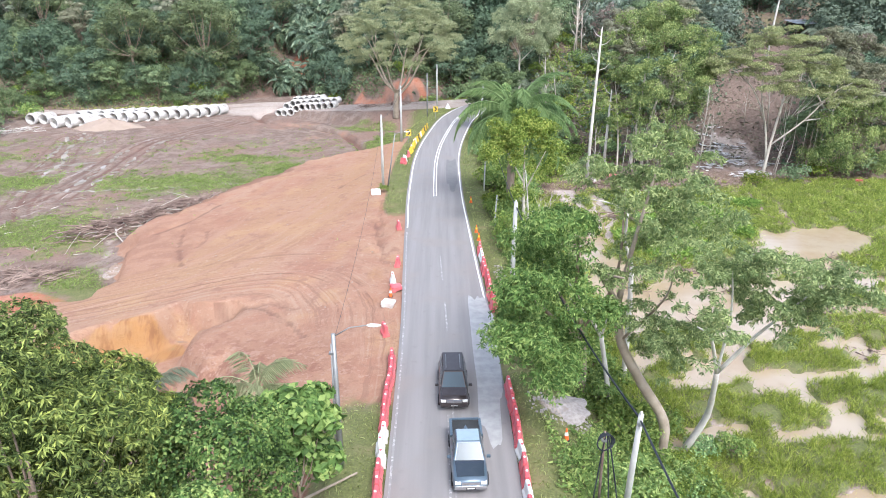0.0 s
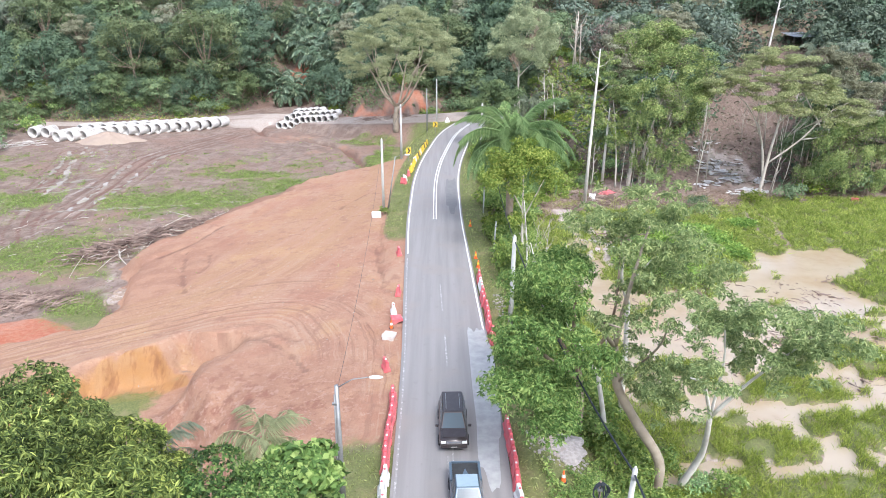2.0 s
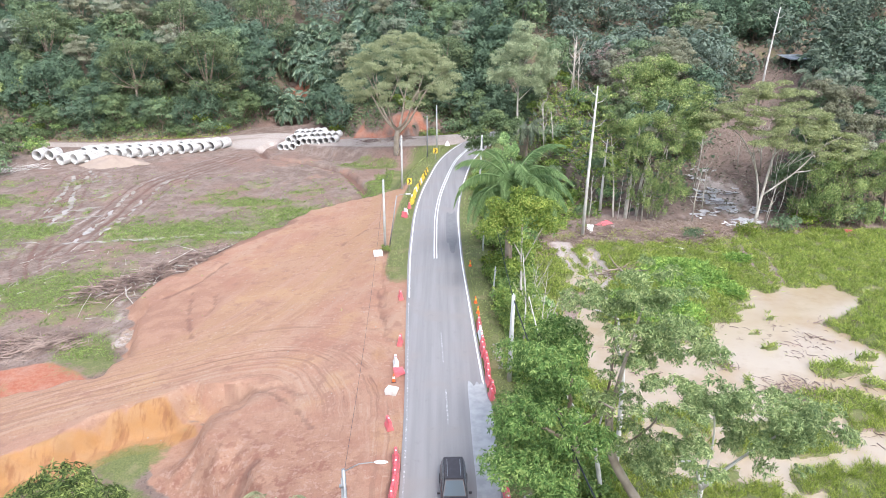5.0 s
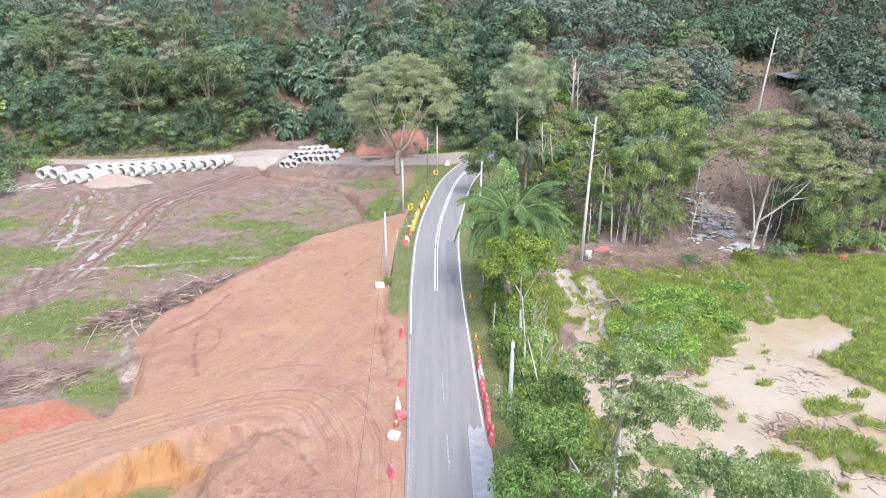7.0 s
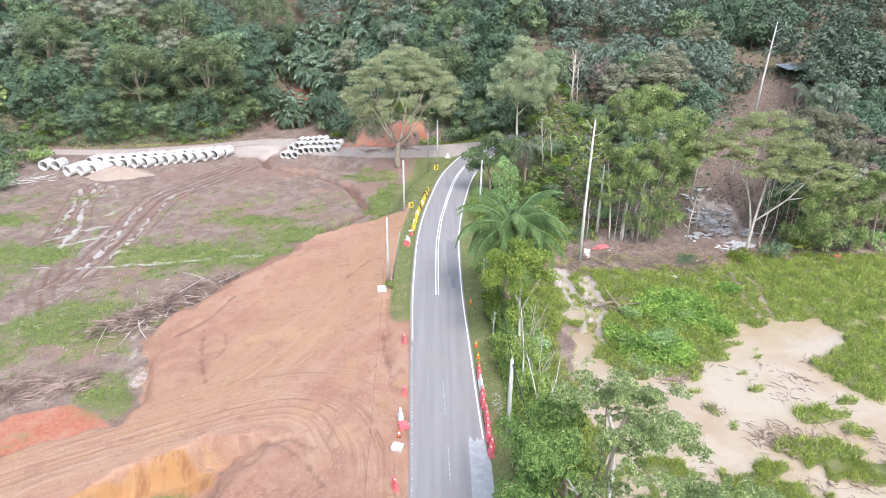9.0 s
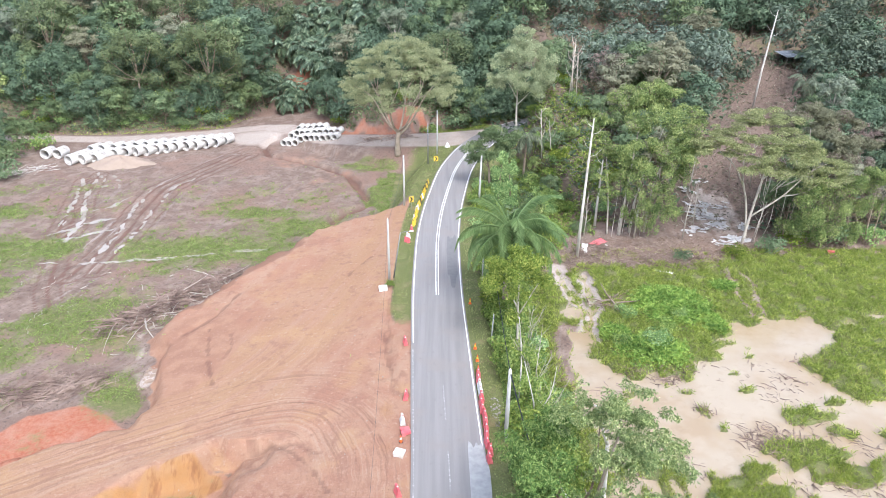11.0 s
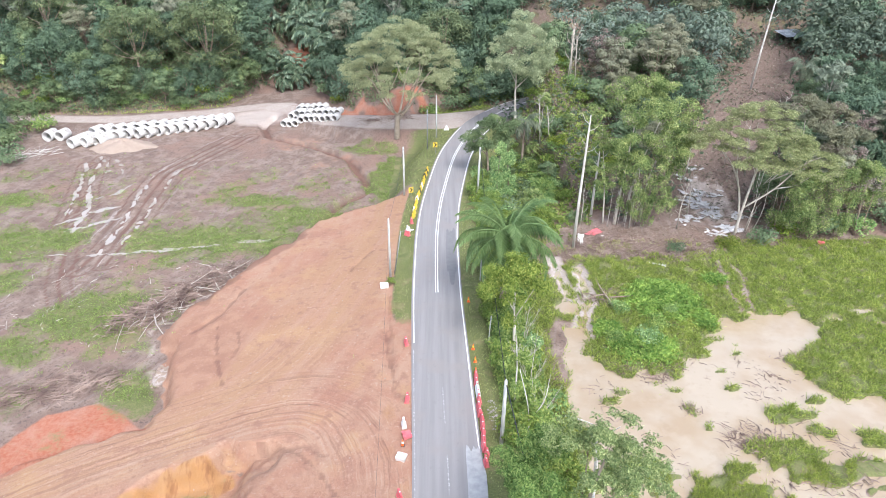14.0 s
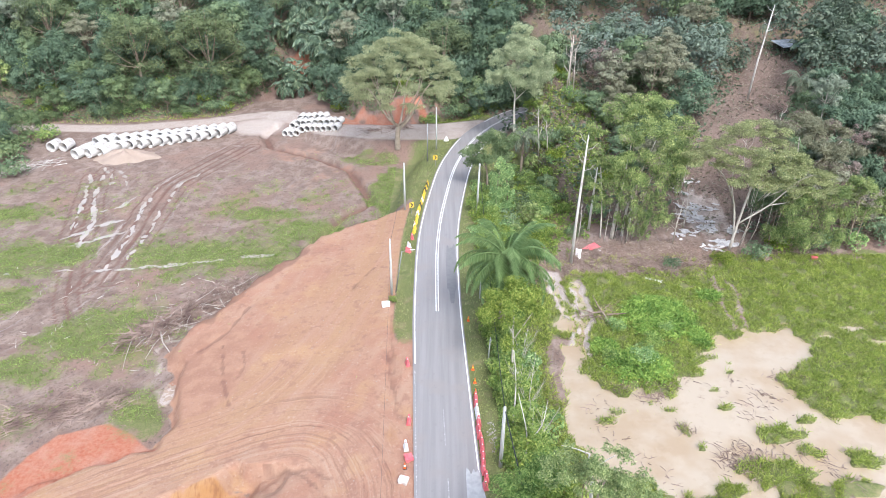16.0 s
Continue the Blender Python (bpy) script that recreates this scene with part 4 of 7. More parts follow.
def leaf_cloud(r, puffs, count, length, width, droop=0.3, shell=0.5, low=0.3, curl=0.18, tuft=1, simple=False):
    """Leaves over a crown made of rounded clumps (centre, radii). Returns vertices and triangles."""
    c = np.array([p[0] for p in puffs], float)
    R = np.array([p[1] for p in puffs], float)
    w = (R[:, 0] * R[:, 1] + R[:, 1] * R[:, 2]) ** 0.9
    k = r.choice(len(puffs), count, p=w / w.sum())
    d = unit(r.normal(size=(count, 3)))
    d[:, 2] = np.where(r.random(count) < 1 - low, np.abs(d[:, 2]), d[:, 2])
    rad = 1.06 - shell * r.random(count) ** 1.6
    p = c[k] + d * R[k] * rad[:, None]
    if tuft > 1:
        own = np.arange(count) // tuft * tuft
        d, p = d[own], p[own]
    n = unit(d * (1.3 if simple else 0.9) + np.array([0, 0, 0.35]) + (0.22 if simple else 0.5) * r.normal(size=(count, 3)))
    ax = unit(np.cross(n, r.normal(size=(count, 3))))
    ax = unit(ax + np.array([0, 0, -droop]) + 0.35 * d)
    sd = unit(np.cross(n, ax))
    n = np.cross(ax, sd)
    if tuft > 1:
        p = p + ax * length * 0.55
    L = (length * (0.65 + 0.7 * r.random(count)))[:, None]
    W = (width * (0.7 + 0.6 * r.random(count)))[:, None]
    if simple:
        v = np.stack([p - ax * L * 0.5 - sd * W * 0.2, p + sd * W * 0.75 + ax * L * 0.1, p + ax * L * 0.5 - sd * W * 0.35], 1).reshape(-1, 3)
        return v, np.arange(count)[:, None] * 3 + np.array([[0, 1, 2]])
    v = np.stack([p - ax * L * 0.5, p + sd * W * 0.5 + n * W * 0.12, p + ax * L * 0.5 - n * L * curl, p - sd * W * 0.5 + n * W * 0.12], 1).reshape(-1, 3)
    b = np.arange(count)[:, None] * 4
    return v, np.concatenate([b + np.array([[0, 1, 2]]), b + np.array([[0, 2, 3]])])


def clumps(r, top, radius, depth, n, size, flat=0.75, core=0.55):
    """Centres and radii of a crown's clumps: one core and n around it."""
    mid = top - depth / 2
    out = [((0, 0, mid), (radius * core, radius * core, depth * 0.42))]
    for i in range(n):
        a = i * 2.4 + r.uniform(-0.4, 0.4)
        u = r.uniform(-0.75, 0.95)
        s = radius * size * r.uniform(0.75, 1.25)
        e = math.sqrt(max(0.08, 1 - u * u)) * (radius - s * 0.6)
        out.append(((e * math.cos(a), e * math.sin(a), mid + u * (depth / 2 - s * flat * 0.6)), (s, s, s * flat)))
    return out


def tree(name, label, seed, tall, radius, depth, count, leaf, bark, leaves, n=9, size=0.42, trunk=0.22, flat=0.75, droop=0.3, bend=0.6, low=0.3, shell=0.5, tuft=1, simple=False, category="tree"):
    """A tree that stands at the origin: trunk with limbs, and a crown of leaves."""
    r = np.random.default_rng(seed)
    root = thing(name, label, category)
    puffs = clumps(r, tall, radius, depth, n, size, flat)
    g = Geo()
    fork = max(tall - depth * 0.8, tall * 0.25)
    bx, by = r.uniform(-bend, bend), r.uniform(-bend, bend)
    g.tube([(0, 0, -0.6), (bx * 0.2, by * 0.2, fork * 0.35), (bx * 0.7, by * 0.7, fork * 0.75), (bx, by, fork), (bx * 0.6, by * 0.6, tall - depth * 0.35)], [trunk * 1.35, trunk, trunk * 0.85, trunk * 0.75, trunk * 0.3], 7)
    for (cx, cy, cz), s in puffs[1:14]:
        z0 = fork * r.uniform(0.8, 1.05)
        g.tube([(bx * 0.9, by * 0.9, z0), (bx + (cx - bx) * 0.45, by + (cy - by) * 0.45, z0 + (cz - z0) * 0.35), (cx, cy, cz), (cx * 1.08, cy * 1.08, cz + s[2] * 0.6)], [trunk * 0.5, trunk * 0.34, trunk * 0.2, trunk * 0.05], 4, False)
    part("trunk", g, bark, root, smooth=True)
    v, f = leaf_cloud(r, puffs, count, leaf[0], leaf[1], droop, shell, low, tuft=tuft, simple=simple)
    part("crown", raw_mesh("crown", v, f, leaves), leaves, root)
    return root


def frond_mesh(seed, length, leaflets, blade, width, rise, sag, material, hang=0.5):
    """A feather leaf along +x that rises and bends over."""
    r = np.random.default_rng(seed)
    t = np.linspace(0, 1, 9)
    rail = np.stack([length * (t - 0.18 * sag * t ** 3), 0 * t, length * (rise * t - sag * t ** 2.2)], -1)
    g = Geo().tube([tuple(q) for q in rail], [0.05 * length / 4 * (1 - 0.85 * k) for k in t], 4, False)
    v, f = np.array(g.v), [q for q in g.f]
    tri = []
    for q in f:
        tri += [(q[0], q[1], q[2]), (q[0], q[2], q[3])]
    vs, k = [v], len(v)
    for i in range(leaflets):
        s = 0.14 + 0.86 * (i + 0.5) / leaflets
        p = np.array([np.interp(s, t, rail[:, j]) for j in range(3)])
        q = np.array([np.interp(min(s + 0.05, 1), t, rail[:, j]) for j in range(3)])
        fwd = (q - p) / (np.linalg.norm(q - p) + 1e-9)
        b = blade * (0.45 + 0.75 * math.sin(math.pi * min(1, s * 0.9 + 0.12))) * r.uniform(0.85, 1.15)
        for sg in (-1, 1):
            way = unit(np.array([0, sg, 0]) * 0.9 + fwd * (0.35 + 0.5 * s) + np.array([0, 0, -hang * r.uniform(0.6, 1.4)]))
            across = unit(np.cross(way, np.array([0, 0, 1.0])) + 0.3 * r.normal(size=3)) * width * 0.5
            m = p + way * b * 0.45
            vs.append(np.array([p, m + across, p + way * b + np.array([0, 0, -0.22 * b * hang]), m - across]))
            tri += [(k, k + 1, k + 2), (k, k + 2, k + 3)]
            k += 4
    return raw_mesh("frond", np.concatenate(vs), tri, material)


def palm(name, label, seed, trunk_h, trunk_r, fronds, length, leaves, bark, leaflets=22, blade=0.7, width=0.09, rise=0.75, sag=0.75, hang=0.5, spread_up=62):
    r = np.random.default_rng(seed)
    root = thing(name, label, "palm")
    g = Geo()
    lx, ly = r.uniform(-0.4, 0.4), r.uniform(-0.4, 0.4)
    pts = [(lx * k * k, ly * k * k, -0.5 + (trunk_h + 0.5) * k) for k in np.linspace(0, 1, 7)]
    g.tube(pts, [trunk_r * (1.3 - 0.35 * k + 0.08 * (i % 2)) for i, k in enumerate(np.linspace(0, 1, 7))], 8)
    part("trunk", g, bark, root, smooth=True)
    kinds = [frond_mesh(seed + i, length, leaflets, blade, width, rise, sag + 0.12 * i, leaves, hang) for i in range(3)]
    for i in range(fronds):
        up = spread_up - (spread_up + 25) * (i / fronds) ** 0.9
        m = Matrix.Translation((lx, ly, trunk_h)) @ Euler((radians(r.uniform(-14, 14)), radians(-up + 35), i * 2.4 + r.uniform(-0.2, 0.2))).to_matrix().to_4x4() @ Matrix.Scale(r.uniform(0.82, 1.08), 4)
        part("frond", kinds[i % 3], leaves, root, m=m)
    return root


RNG = random.Random(11)


def stand(proto, x, y, s=1.0, first=False, turn=None, sink=0.1, sz=None):
    """Put a plant, or a copy of it, on the ground at x, y."""
    m = sized(x, y, height(x, y) - sink, s, RNG.uniform(0, 360) if turn is None else turn, 0, sz)
    if first:
        proto.matrix_basis = m
        return proto
    return copy_thing(proto, m)


class Kind:
    """A plant that is set again and again; the first stands far up the hill."""

    def __init__(self, proto):
        self.proto = proto

    def put(self, x, y, s=1.0, **more):
        ob = stand(self.proto, x, y, s, **more)
        return ob


# woods on the hill: a few kinds, each tree set singly
WOOD = [
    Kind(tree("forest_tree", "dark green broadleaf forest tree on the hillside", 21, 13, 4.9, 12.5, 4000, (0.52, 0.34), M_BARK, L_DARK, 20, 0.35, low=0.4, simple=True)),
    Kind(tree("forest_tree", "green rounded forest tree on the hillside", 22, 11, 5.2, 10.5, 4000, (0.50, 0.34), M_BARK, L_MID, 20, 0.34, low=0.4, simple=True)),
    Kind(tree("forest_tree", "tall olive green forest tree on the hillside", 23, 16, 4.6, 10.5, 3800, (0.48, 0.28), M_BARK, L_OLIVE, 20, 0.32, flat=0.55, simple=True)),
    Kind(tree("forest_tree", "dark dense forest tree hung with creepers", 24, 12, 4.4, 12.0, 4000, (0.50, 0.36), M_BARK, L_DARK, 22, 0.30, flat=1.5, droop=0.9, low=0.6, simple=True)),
    Kind(tree("forest_tree", "thin grey-green forest tree with pale trunk", 25, 15, 3.4, 8.5, 2900, (0.44, 0.28), M_BARK_PALE, L_GREY, 18, 0.30, trunk=0.14, simple=True)),
    Kind(tree("forest_tree", "half-bare tree of brown-grey twigs on the hillside", 26, 11, 3.8, 8.5, 2600, (0.36, 0.12), M_STICK, L_TWIG, 26, 0.26, trunk=0.15, shell=0.8, simple=True)),
    Kind(tree("forest_tree", "light yellow-green tree on the hillside", 27, 10, 3.6, 7.5, 3400, (0.42, 0.26), M_BARK, L_VINE, 24, 0.27, trunk=0.15, simple=True)),
]
BUSH = [
    Kind(tree("bush", "dense dark green bush at the wood's edge", 31, 3.6, 2.7, 3.6, 620, (0.50, 0.29), M_BARK, L_MID, 8, 0.5, 0.08, low=0.2, category="bush")),
    Kind(tree("bush", "bright green leafy bush in the undergrowth", 32, 2.6, 2.3, 2.6, 620, (0.42, 0.22), M_BARK, L_BRIGHT, 8, 0.5, 0.07, low=0.2, category="bush")),
    Kind(tree("bush", "light green leafy shrub on the road bank", 33, 3.4, 2.0, 3.2, 700, (0.38, 0.20), M_BARK, L_BANK, 10, 0.42, 0.06, low=0.3, category="bush")),
]
for i, k in enumerate(WOOD + BUSH):
    k.proto.matrix_basis = Matrix.Translation((-70 + 18 * i, 300, height(-70 + 18 * i, 300)))


DOME = Kind(tree("forest_tree", "huge rounded olive green tree at the wood's foot", 28, 20, 9.2, 18.5, 9500, (0.50, 0.30), M_BARK, L_DOME, 52, 0.23, trunk=0.4, low=0.5, shell=0.4, simple=True))
DOME.proto.matrix_basis = Matrix.Translation((118, 300, height(118, 300)))
DOMES = [(-60.5, 182, 1.0), (-78, 180, 0.86), (-74, 206, 0.9), (-52, 214, 0.95), (0.5, 176, 0.8), (-104, 190, 0.9)]

BEND = [(11, 100), (11, 135), (16, 160), (24, 163), (33, 156), (37, 136), (34, 113), (26, 104)]


def foot(x):
    return float(np.interp(x, FOOT_X, FOOT_Y))


def clear_of(x, y):
    """Whether a forest tree may stand here."""
    X, Y = np.array([x]), np.array([y])
    return in_area(X, Y, CLEARING)[0] < -2.0 and to_line(X, Y, ROAD_LINE)[0][0] > 6.5 and to_line(X, Y, LANE)[0][0] > 7 and to_line(X, Y, SPUR)[0][0] > 5


FAR = []
y = 104.0
row = 0
while y < 280:
    step = 6.6 if y < 200 else 7.6 if y < 232 else 9.0
    x = -0.70 * y - 12 + (row % 2) * step / 2
    while x < 0.70 * y + 12:
        px, py = x + RNG.uniform(-2, 2), y + RNG.uniform(-2, 2)
        deep = py - foot(px)
        bare = (px + 14) ** 2 / 270 + (py - 166) ** 2 / 80 < 1 or (px - 20) ** 2 / 49 + (py - 118) ** 2 / 300 < 1 or any((px - u) ** 2 + (py - v) ** 2 < 42 * w * w for u, v, w in DOMES)
        if deep > 0.6 and clear_of(px, py) and not bare:
            palms_here = -52 < px < -16 and 192 < py < 236
            if deep < 46 and py < 222 and not palms_here:
                pick = RNG.random()
                if px > 20:
                    # darker kinds beyond x 82, in place of shade on that slope
                    k = (0 if pick < 0.40 else 3 if pick < 0.75 else 1 if pick < 0.9 else 2) if px > 82 else (1 if pick < 0.38 else 2 if pick < 0.58 else 6 if pick < 0.74 else 3 if pick < 0.86 else 5) if 10 < px < 46 and py < 176 else 0 if pick < 0.16 else 1 if pick < 0.36 else 2 if pick < 0.54 else 3 if pick < 0.68 else 4 if pick < 0.77 else 5 if pick < 0.92 else 6
                else:
                    k = 0 if pick < 0.34 else 1 if pick < 0.62 else 2 if pick < 0.70 else 3 if pick < 0.92 else 4 if pick < 0.96 else 6
                s = RNG.uniform(0.75, 1.2) * (0.8 if px > 20 and py < 150 else 1)
                if in_area(np.array([px]), np.array([py]), BEND)[0] < 0 and (px + 25) ** 2 / 110 + (py - 171) ** 2 / 64 > 1:
                    WOOD[k].put(px, py, s)
            elif not palms_here:
                FAR.append((px, py))
        x += step
    y += step * 0.82
    row += 1


for x, y, s, k in [(-101, 140, 0.7, 1), (-106, 146, 0.8, 0), (-100, 150, 0.65, 3), (-105, 156, 0.8, 1), (-99, 160, 0.6, 1), (-112, 141, 0.9, 0), (-112, 152, 0.9, 3), (-108, 163, 0.8, 0), (-97, 134, 0.5, 1), (-103, 131, 0.7, 0)] + [(-97 + 5.2 * i, foot(-97 + 5.2 * i) + (2.2, 3.4, 1.8)[i % 3], (0.62, 0.8, 0.7, 0.9)[i % 4], (1, 0, 3, 1, 0)[i % 5]) for i in range(10)] + [(72, 180, 1.1, 0), (78, 181, 1.0, 3), (84, 183, 1.15, 0), (91, 181, 1.1, 3), (95, 174, 1.0, 0), (98, 168, 1.1, 3), (75, 189, 1.1, 3), (82, 191, 1.1, 0), (89, 190, 1.2, 0), (66, 176, 1.0, 3), (69, 186, 1.1, 0)] + [(25 + 4.6 * i, float(np.interp(25 + 4.6 * i, [23, 36, 70], [163, 168, 174.5])), (0.85, 0.7, 0.95)[i % 3], (1, 3, 2, 0, 1, 5)[i % 6]) for i in range(10)] + [(22 + 5 * i, float(np.interp(22 + 5 * i, [23, 36, 70], [176, 181, 187])), 1.05, (0, 3, 1)[i % 3]) for i in range(10)]:
    WOOD[k].put(x, y, s)


for x, y, s, k in [(6.5, 172.5, 0.95, 3), (11.5, 174, 1.1, 3), (16.5, 177, 1.1, 0), (9, 179, 1.2, 3), (13.5, 182, 1.25, 0), (20, 181, 1.1, 1), (17, 187, 1.25, 3), (7.5, 186, 1.3, 0), (9.2, 167.2, 0.62, 3), (12.0, 168.4, 0.7, 0), (15.0, 170.2, 0.7, 3), (18.4, 172.2, 0.72, 1), (21.6, 174.6, 0.75, 0), (13.4, 171.6, 0.8, 3)]:
    WOOD[k].put(x, y, s)
for i in range(12):
    BUSH[(0, 1, 0)[i % 3]].put(8.4 + 1.2 * i, 166.0 + 0.62 * i + 0.5 * (i % 3), 0.5 + 0.06 * (i % 5))
for x, y, s in DOMES:
    DOME.put(x, y, s)


def far_woods():
    """Woods far up the hill, too many to tell apart."""
    r = np.random.default_rng(5)
    vs, fs, tones, k = [], [], [], 0
    for x, y in FAR:
        z = height(x, y)
        v, f = leaf_cloud(r, clumps(r, 13 * r.uniform(0.7, 1.35), r.uniform(3.6, 5.6), 11, 14, 0.36), 740, 0.66, 0.48, simple=True)
        vs.append(v + np.array([x, y, z])), fs.append(f + k)
        k += len(v)
        # right of x 62 the tone is held darker, standing in for shade
        tones.append(np.full(len(v), r.random() * (0.35 if x > 62 else 1.0)))
    me = raw_mesh("far_woods", np.concatenate(vs), np.concatenate(fs), L_FAR_HAZED)
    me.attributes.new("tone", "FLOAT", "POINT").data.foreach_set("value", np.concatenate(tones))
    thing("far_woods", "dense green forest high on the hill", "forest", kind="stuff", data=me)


far_woods()

# palms crowding the slope
HILL_PALM = Kind(palm("hill_palm", "dark feathery palm crowding the wooded slope", 41, 4.5, 0.2, 16, 6.4, L_PALM, M_BARK, 18, 1.7, 0.42, 0.9, 0.9, 0.6, 75))
HILL_PALM.proto.matrix_basis = Matrix.Translation((-33, 226, height(-33, 226)))
for x, y, s in [(-44, 193, 0.7), (-40, 195, 0.8), (-36, 197, 0.75), (-27, 193, 0.7), (-31, 195, 0.8), (-22, 196, 0.8), (-50, 197, 0.8), (-46, 203, 0.9), (-42, 199, 0.9), (-38, 204, 1.0), (-33, 200, 0.9), (-29, 205, 1.0), (-24, 200, 0.9), (-47, 212, 1.0), (-41, 210, 1.1), (-35, 212, 1.0), (-29, 213, 1.1), (-22, 210, 1.0), (-18, 204, 0.9), (-50, 221, 1.0), (-44, 220, 1.1), (-38, 221, 1.0), (-27, 222, 1.1), (-20, 219, 1.0), (-46, 230, 1.1), (-39, 231, 1.0), (-25, 231, 1.1), (-55, 207, 0.9), (38, 176, 1.1), (42, 180, 1.0), (88, 166, 0.9), (92, 171, 1.0), (-95, 198, 0.9), (-140, 226, 1.1)]:
    HILL_PALM.put(x, y, s)

# bushes along the wood's edge and on the road bank
for x, y, s, k in [(-100, 176, 1.0, 1), (-93, 176, 0.9, 0), (-86, 177, 1.1, 1), (-79, 178, 0.9, 0), (-72, 180, 1.0, 1), (-66, 182, 0.9, 0), (-60, 185, 1.0, 1), (-97, 150, 1.3, 0), (-95, 143, 1.4, 0), (-94, 158, 1.3, 1), (-100, 138, 1.5, 0), (-90, 136, 1.1, 0), (-27, 180, 1.0, 1), (-31, 187, 1.1, 0), (-3, 165, 1.0, 1), (-5, 170, 0.9, 0), (-10, 172, 1.0, 1), (3, 167, 1.2, 0), (8, 169, 1.1, 1), (52, 100, 0.8, 0), (57, 103, 1.0, 1), (63, 103, 1.1, 0), (69, 104, 1.2, 1), (76, 106, 1.2, 0), (46, 99, 0.7, 1), (37, 97, 0.5, 0), (24, 80, 0.6, 1), (28, 76, 0.7, 1), (31, 79, 0.5, 1), (22, 73, 0.6, 1), (26, 72, 0.7, 1)]:
    BUSH[k].put(x, y, s)
for i in range(120):
    y = 22 + i * 0.82 + RNG.uniform(-0.5, 0.5)
    x = 8.6 + RNG.uniform(-1.4, 3.0) - (1.0 if y > 60 else 0) + (1.2 if y < 40 else 0)
    if 32.5 < y < 38 and x < 9.6:
        continue
    BUSH[2 if RNG.random() < 0.75 else 1].put(x, y, RNG.uniform(0.55, 1.15) * (0.75 if y < 40 else 1.0))
for x, y, s, k in [(9, 96, 0.8, 2), (11, 99, 1.0, 1), (13, 102, 0.8, 1), (10, 104, 1.0, 2), (14, 107, 0.8, 1), (11, 109, 1.0, 0), (10, 112, 0.9, 2), (23, 108, 0.6, 0), (9, 101, 0.9, 2), (15, 118, 1.0, 0), (11, 117, 1.1, 1), (9.5, 90, 0.8, 2), (11, 86, 0.8, 2), (12, 92, 0.7, 1), (14, 97, 0.7, 2)]:
    BUSH[k].put(x, y, s)
for x, y, s, k in [(11.5, 124, 0.5, 1), (15.6, 111, 0.5, 6), (12.0, 106, 0.36, 6), (24.5, 154, 0.8, 1), (21.5, 158, 0.6, 1), (21, 141, 0.45, 6), (18.5, 134, 0.42, 6), (25, 133, 0.4, 6), (33.5, 144, 0.6, 1), (20.5, 125, 0.4, 1), (35, 126, 0.45, 6)]:
    WOOD[k].put(x, y, s)
for i in range(40):
    y = RNG.uniform(103, 138)
    BUSH[(1, 2, 1, 2)[i % 4]].put(float(np.interp(y, [0, 110, 130], [9, 9, 13])) + RNG.uniform(0, 9), y, RNG.uniform(0.5, 1.0))
rb = random.Random(91)
for i in range(46):
    x, y = rb.uniform(15, 35), rb.uniform(112, 158)
    if in_area(np.array([x]), np.array([y]), BEND)[0] > 1 and to_line(np.array([x]), np.array([y]), ROAD_LINE)[0][0] > 7:
        BUSH[(2, 1, 2, 1, 0)[i % 5]].put(x, y, rb.uniform(0.4, 0.95))
for i in range(26):
    BUSH[1 + i % 2].put(RNG.uniform(11, 15) if i % 3 else RNG.uniform(13, 18), RNG.uniform(22, 38), RNG.uniform(0.3, 0.6))


for i in range(36):
    x = -108 + i * 1.6
    BUSH[(0, 0, 1)[i % 3]].put(x, foot(x) + RNG.uniform(0.2, 5), RNG.uniform(0.6, 1.1))


def over_ground(name, label, category, seed, count, area, keep, leaf, material, lift, tall):
    """Low leaves or blades strewn over the ground where keep says so."""
    r = np.random.default_rng(seed)
    x, y = r.uniform(area[0], area[2], count), r.uniform(area[1], area[3], count)
    cover = land(x, y)
    ok = keep(x, y, cover, r)
    x, y, z = x[ok], y[ok], cover[0][ok]
    n = len(x)
    p = np.stack([x, y, z + lift * r.random(n)], -1)
    ax = unit(r.normal(size=(n, 3)) * np.array([1, 1, 0.3]) + np.array([0, 0, tall]))
    sd = unit(np.cross(ax, r.normal(size=(n, 3))))
    L = (leaf[0] * r.uniform(0.6, 1.3, n) * (1 + 0.45 * waves(x, y, 2.4, seed)))[:, None]
    W = (leaf[1] * r.uniform(0.7, 1.3, n))[:, None]
    lean = r.normal(size=(n, 3)) * np.array([1, 1, 0]) * 0.3
    v = np.stack([p - sd * W * 0.3, p + sd * W * 0.3, p + ax * L * 0.6 + sd * W * 0.45, p + ax * L + lean * L, p + ax * L * 0.6 - sd * W * 0.45], 1).reshape(-1, 3)
    k = np.arange(n)[:, None] * 5
    f = np.concatenate([k + np.array([[0, 1, 2]]), k + np.array([[0, 2, 4]]), k + np.array([[4, 2, 3]])])
    return thing(name, label, category, kind="stuff", data=raw_mesh(name, v, f, material))


def on_mound(x, y, grow=1.0):
    m = np.full(np.shape(x), 9.0)
    for cx, cy, rx, ry, _ in MOUNDS:
        m = np.minimum(m, np.hypot((x - cx) / rx, (y - cy) / ry))
    return m / grow + 0.18 * waves(x, y, 2.2, 47)


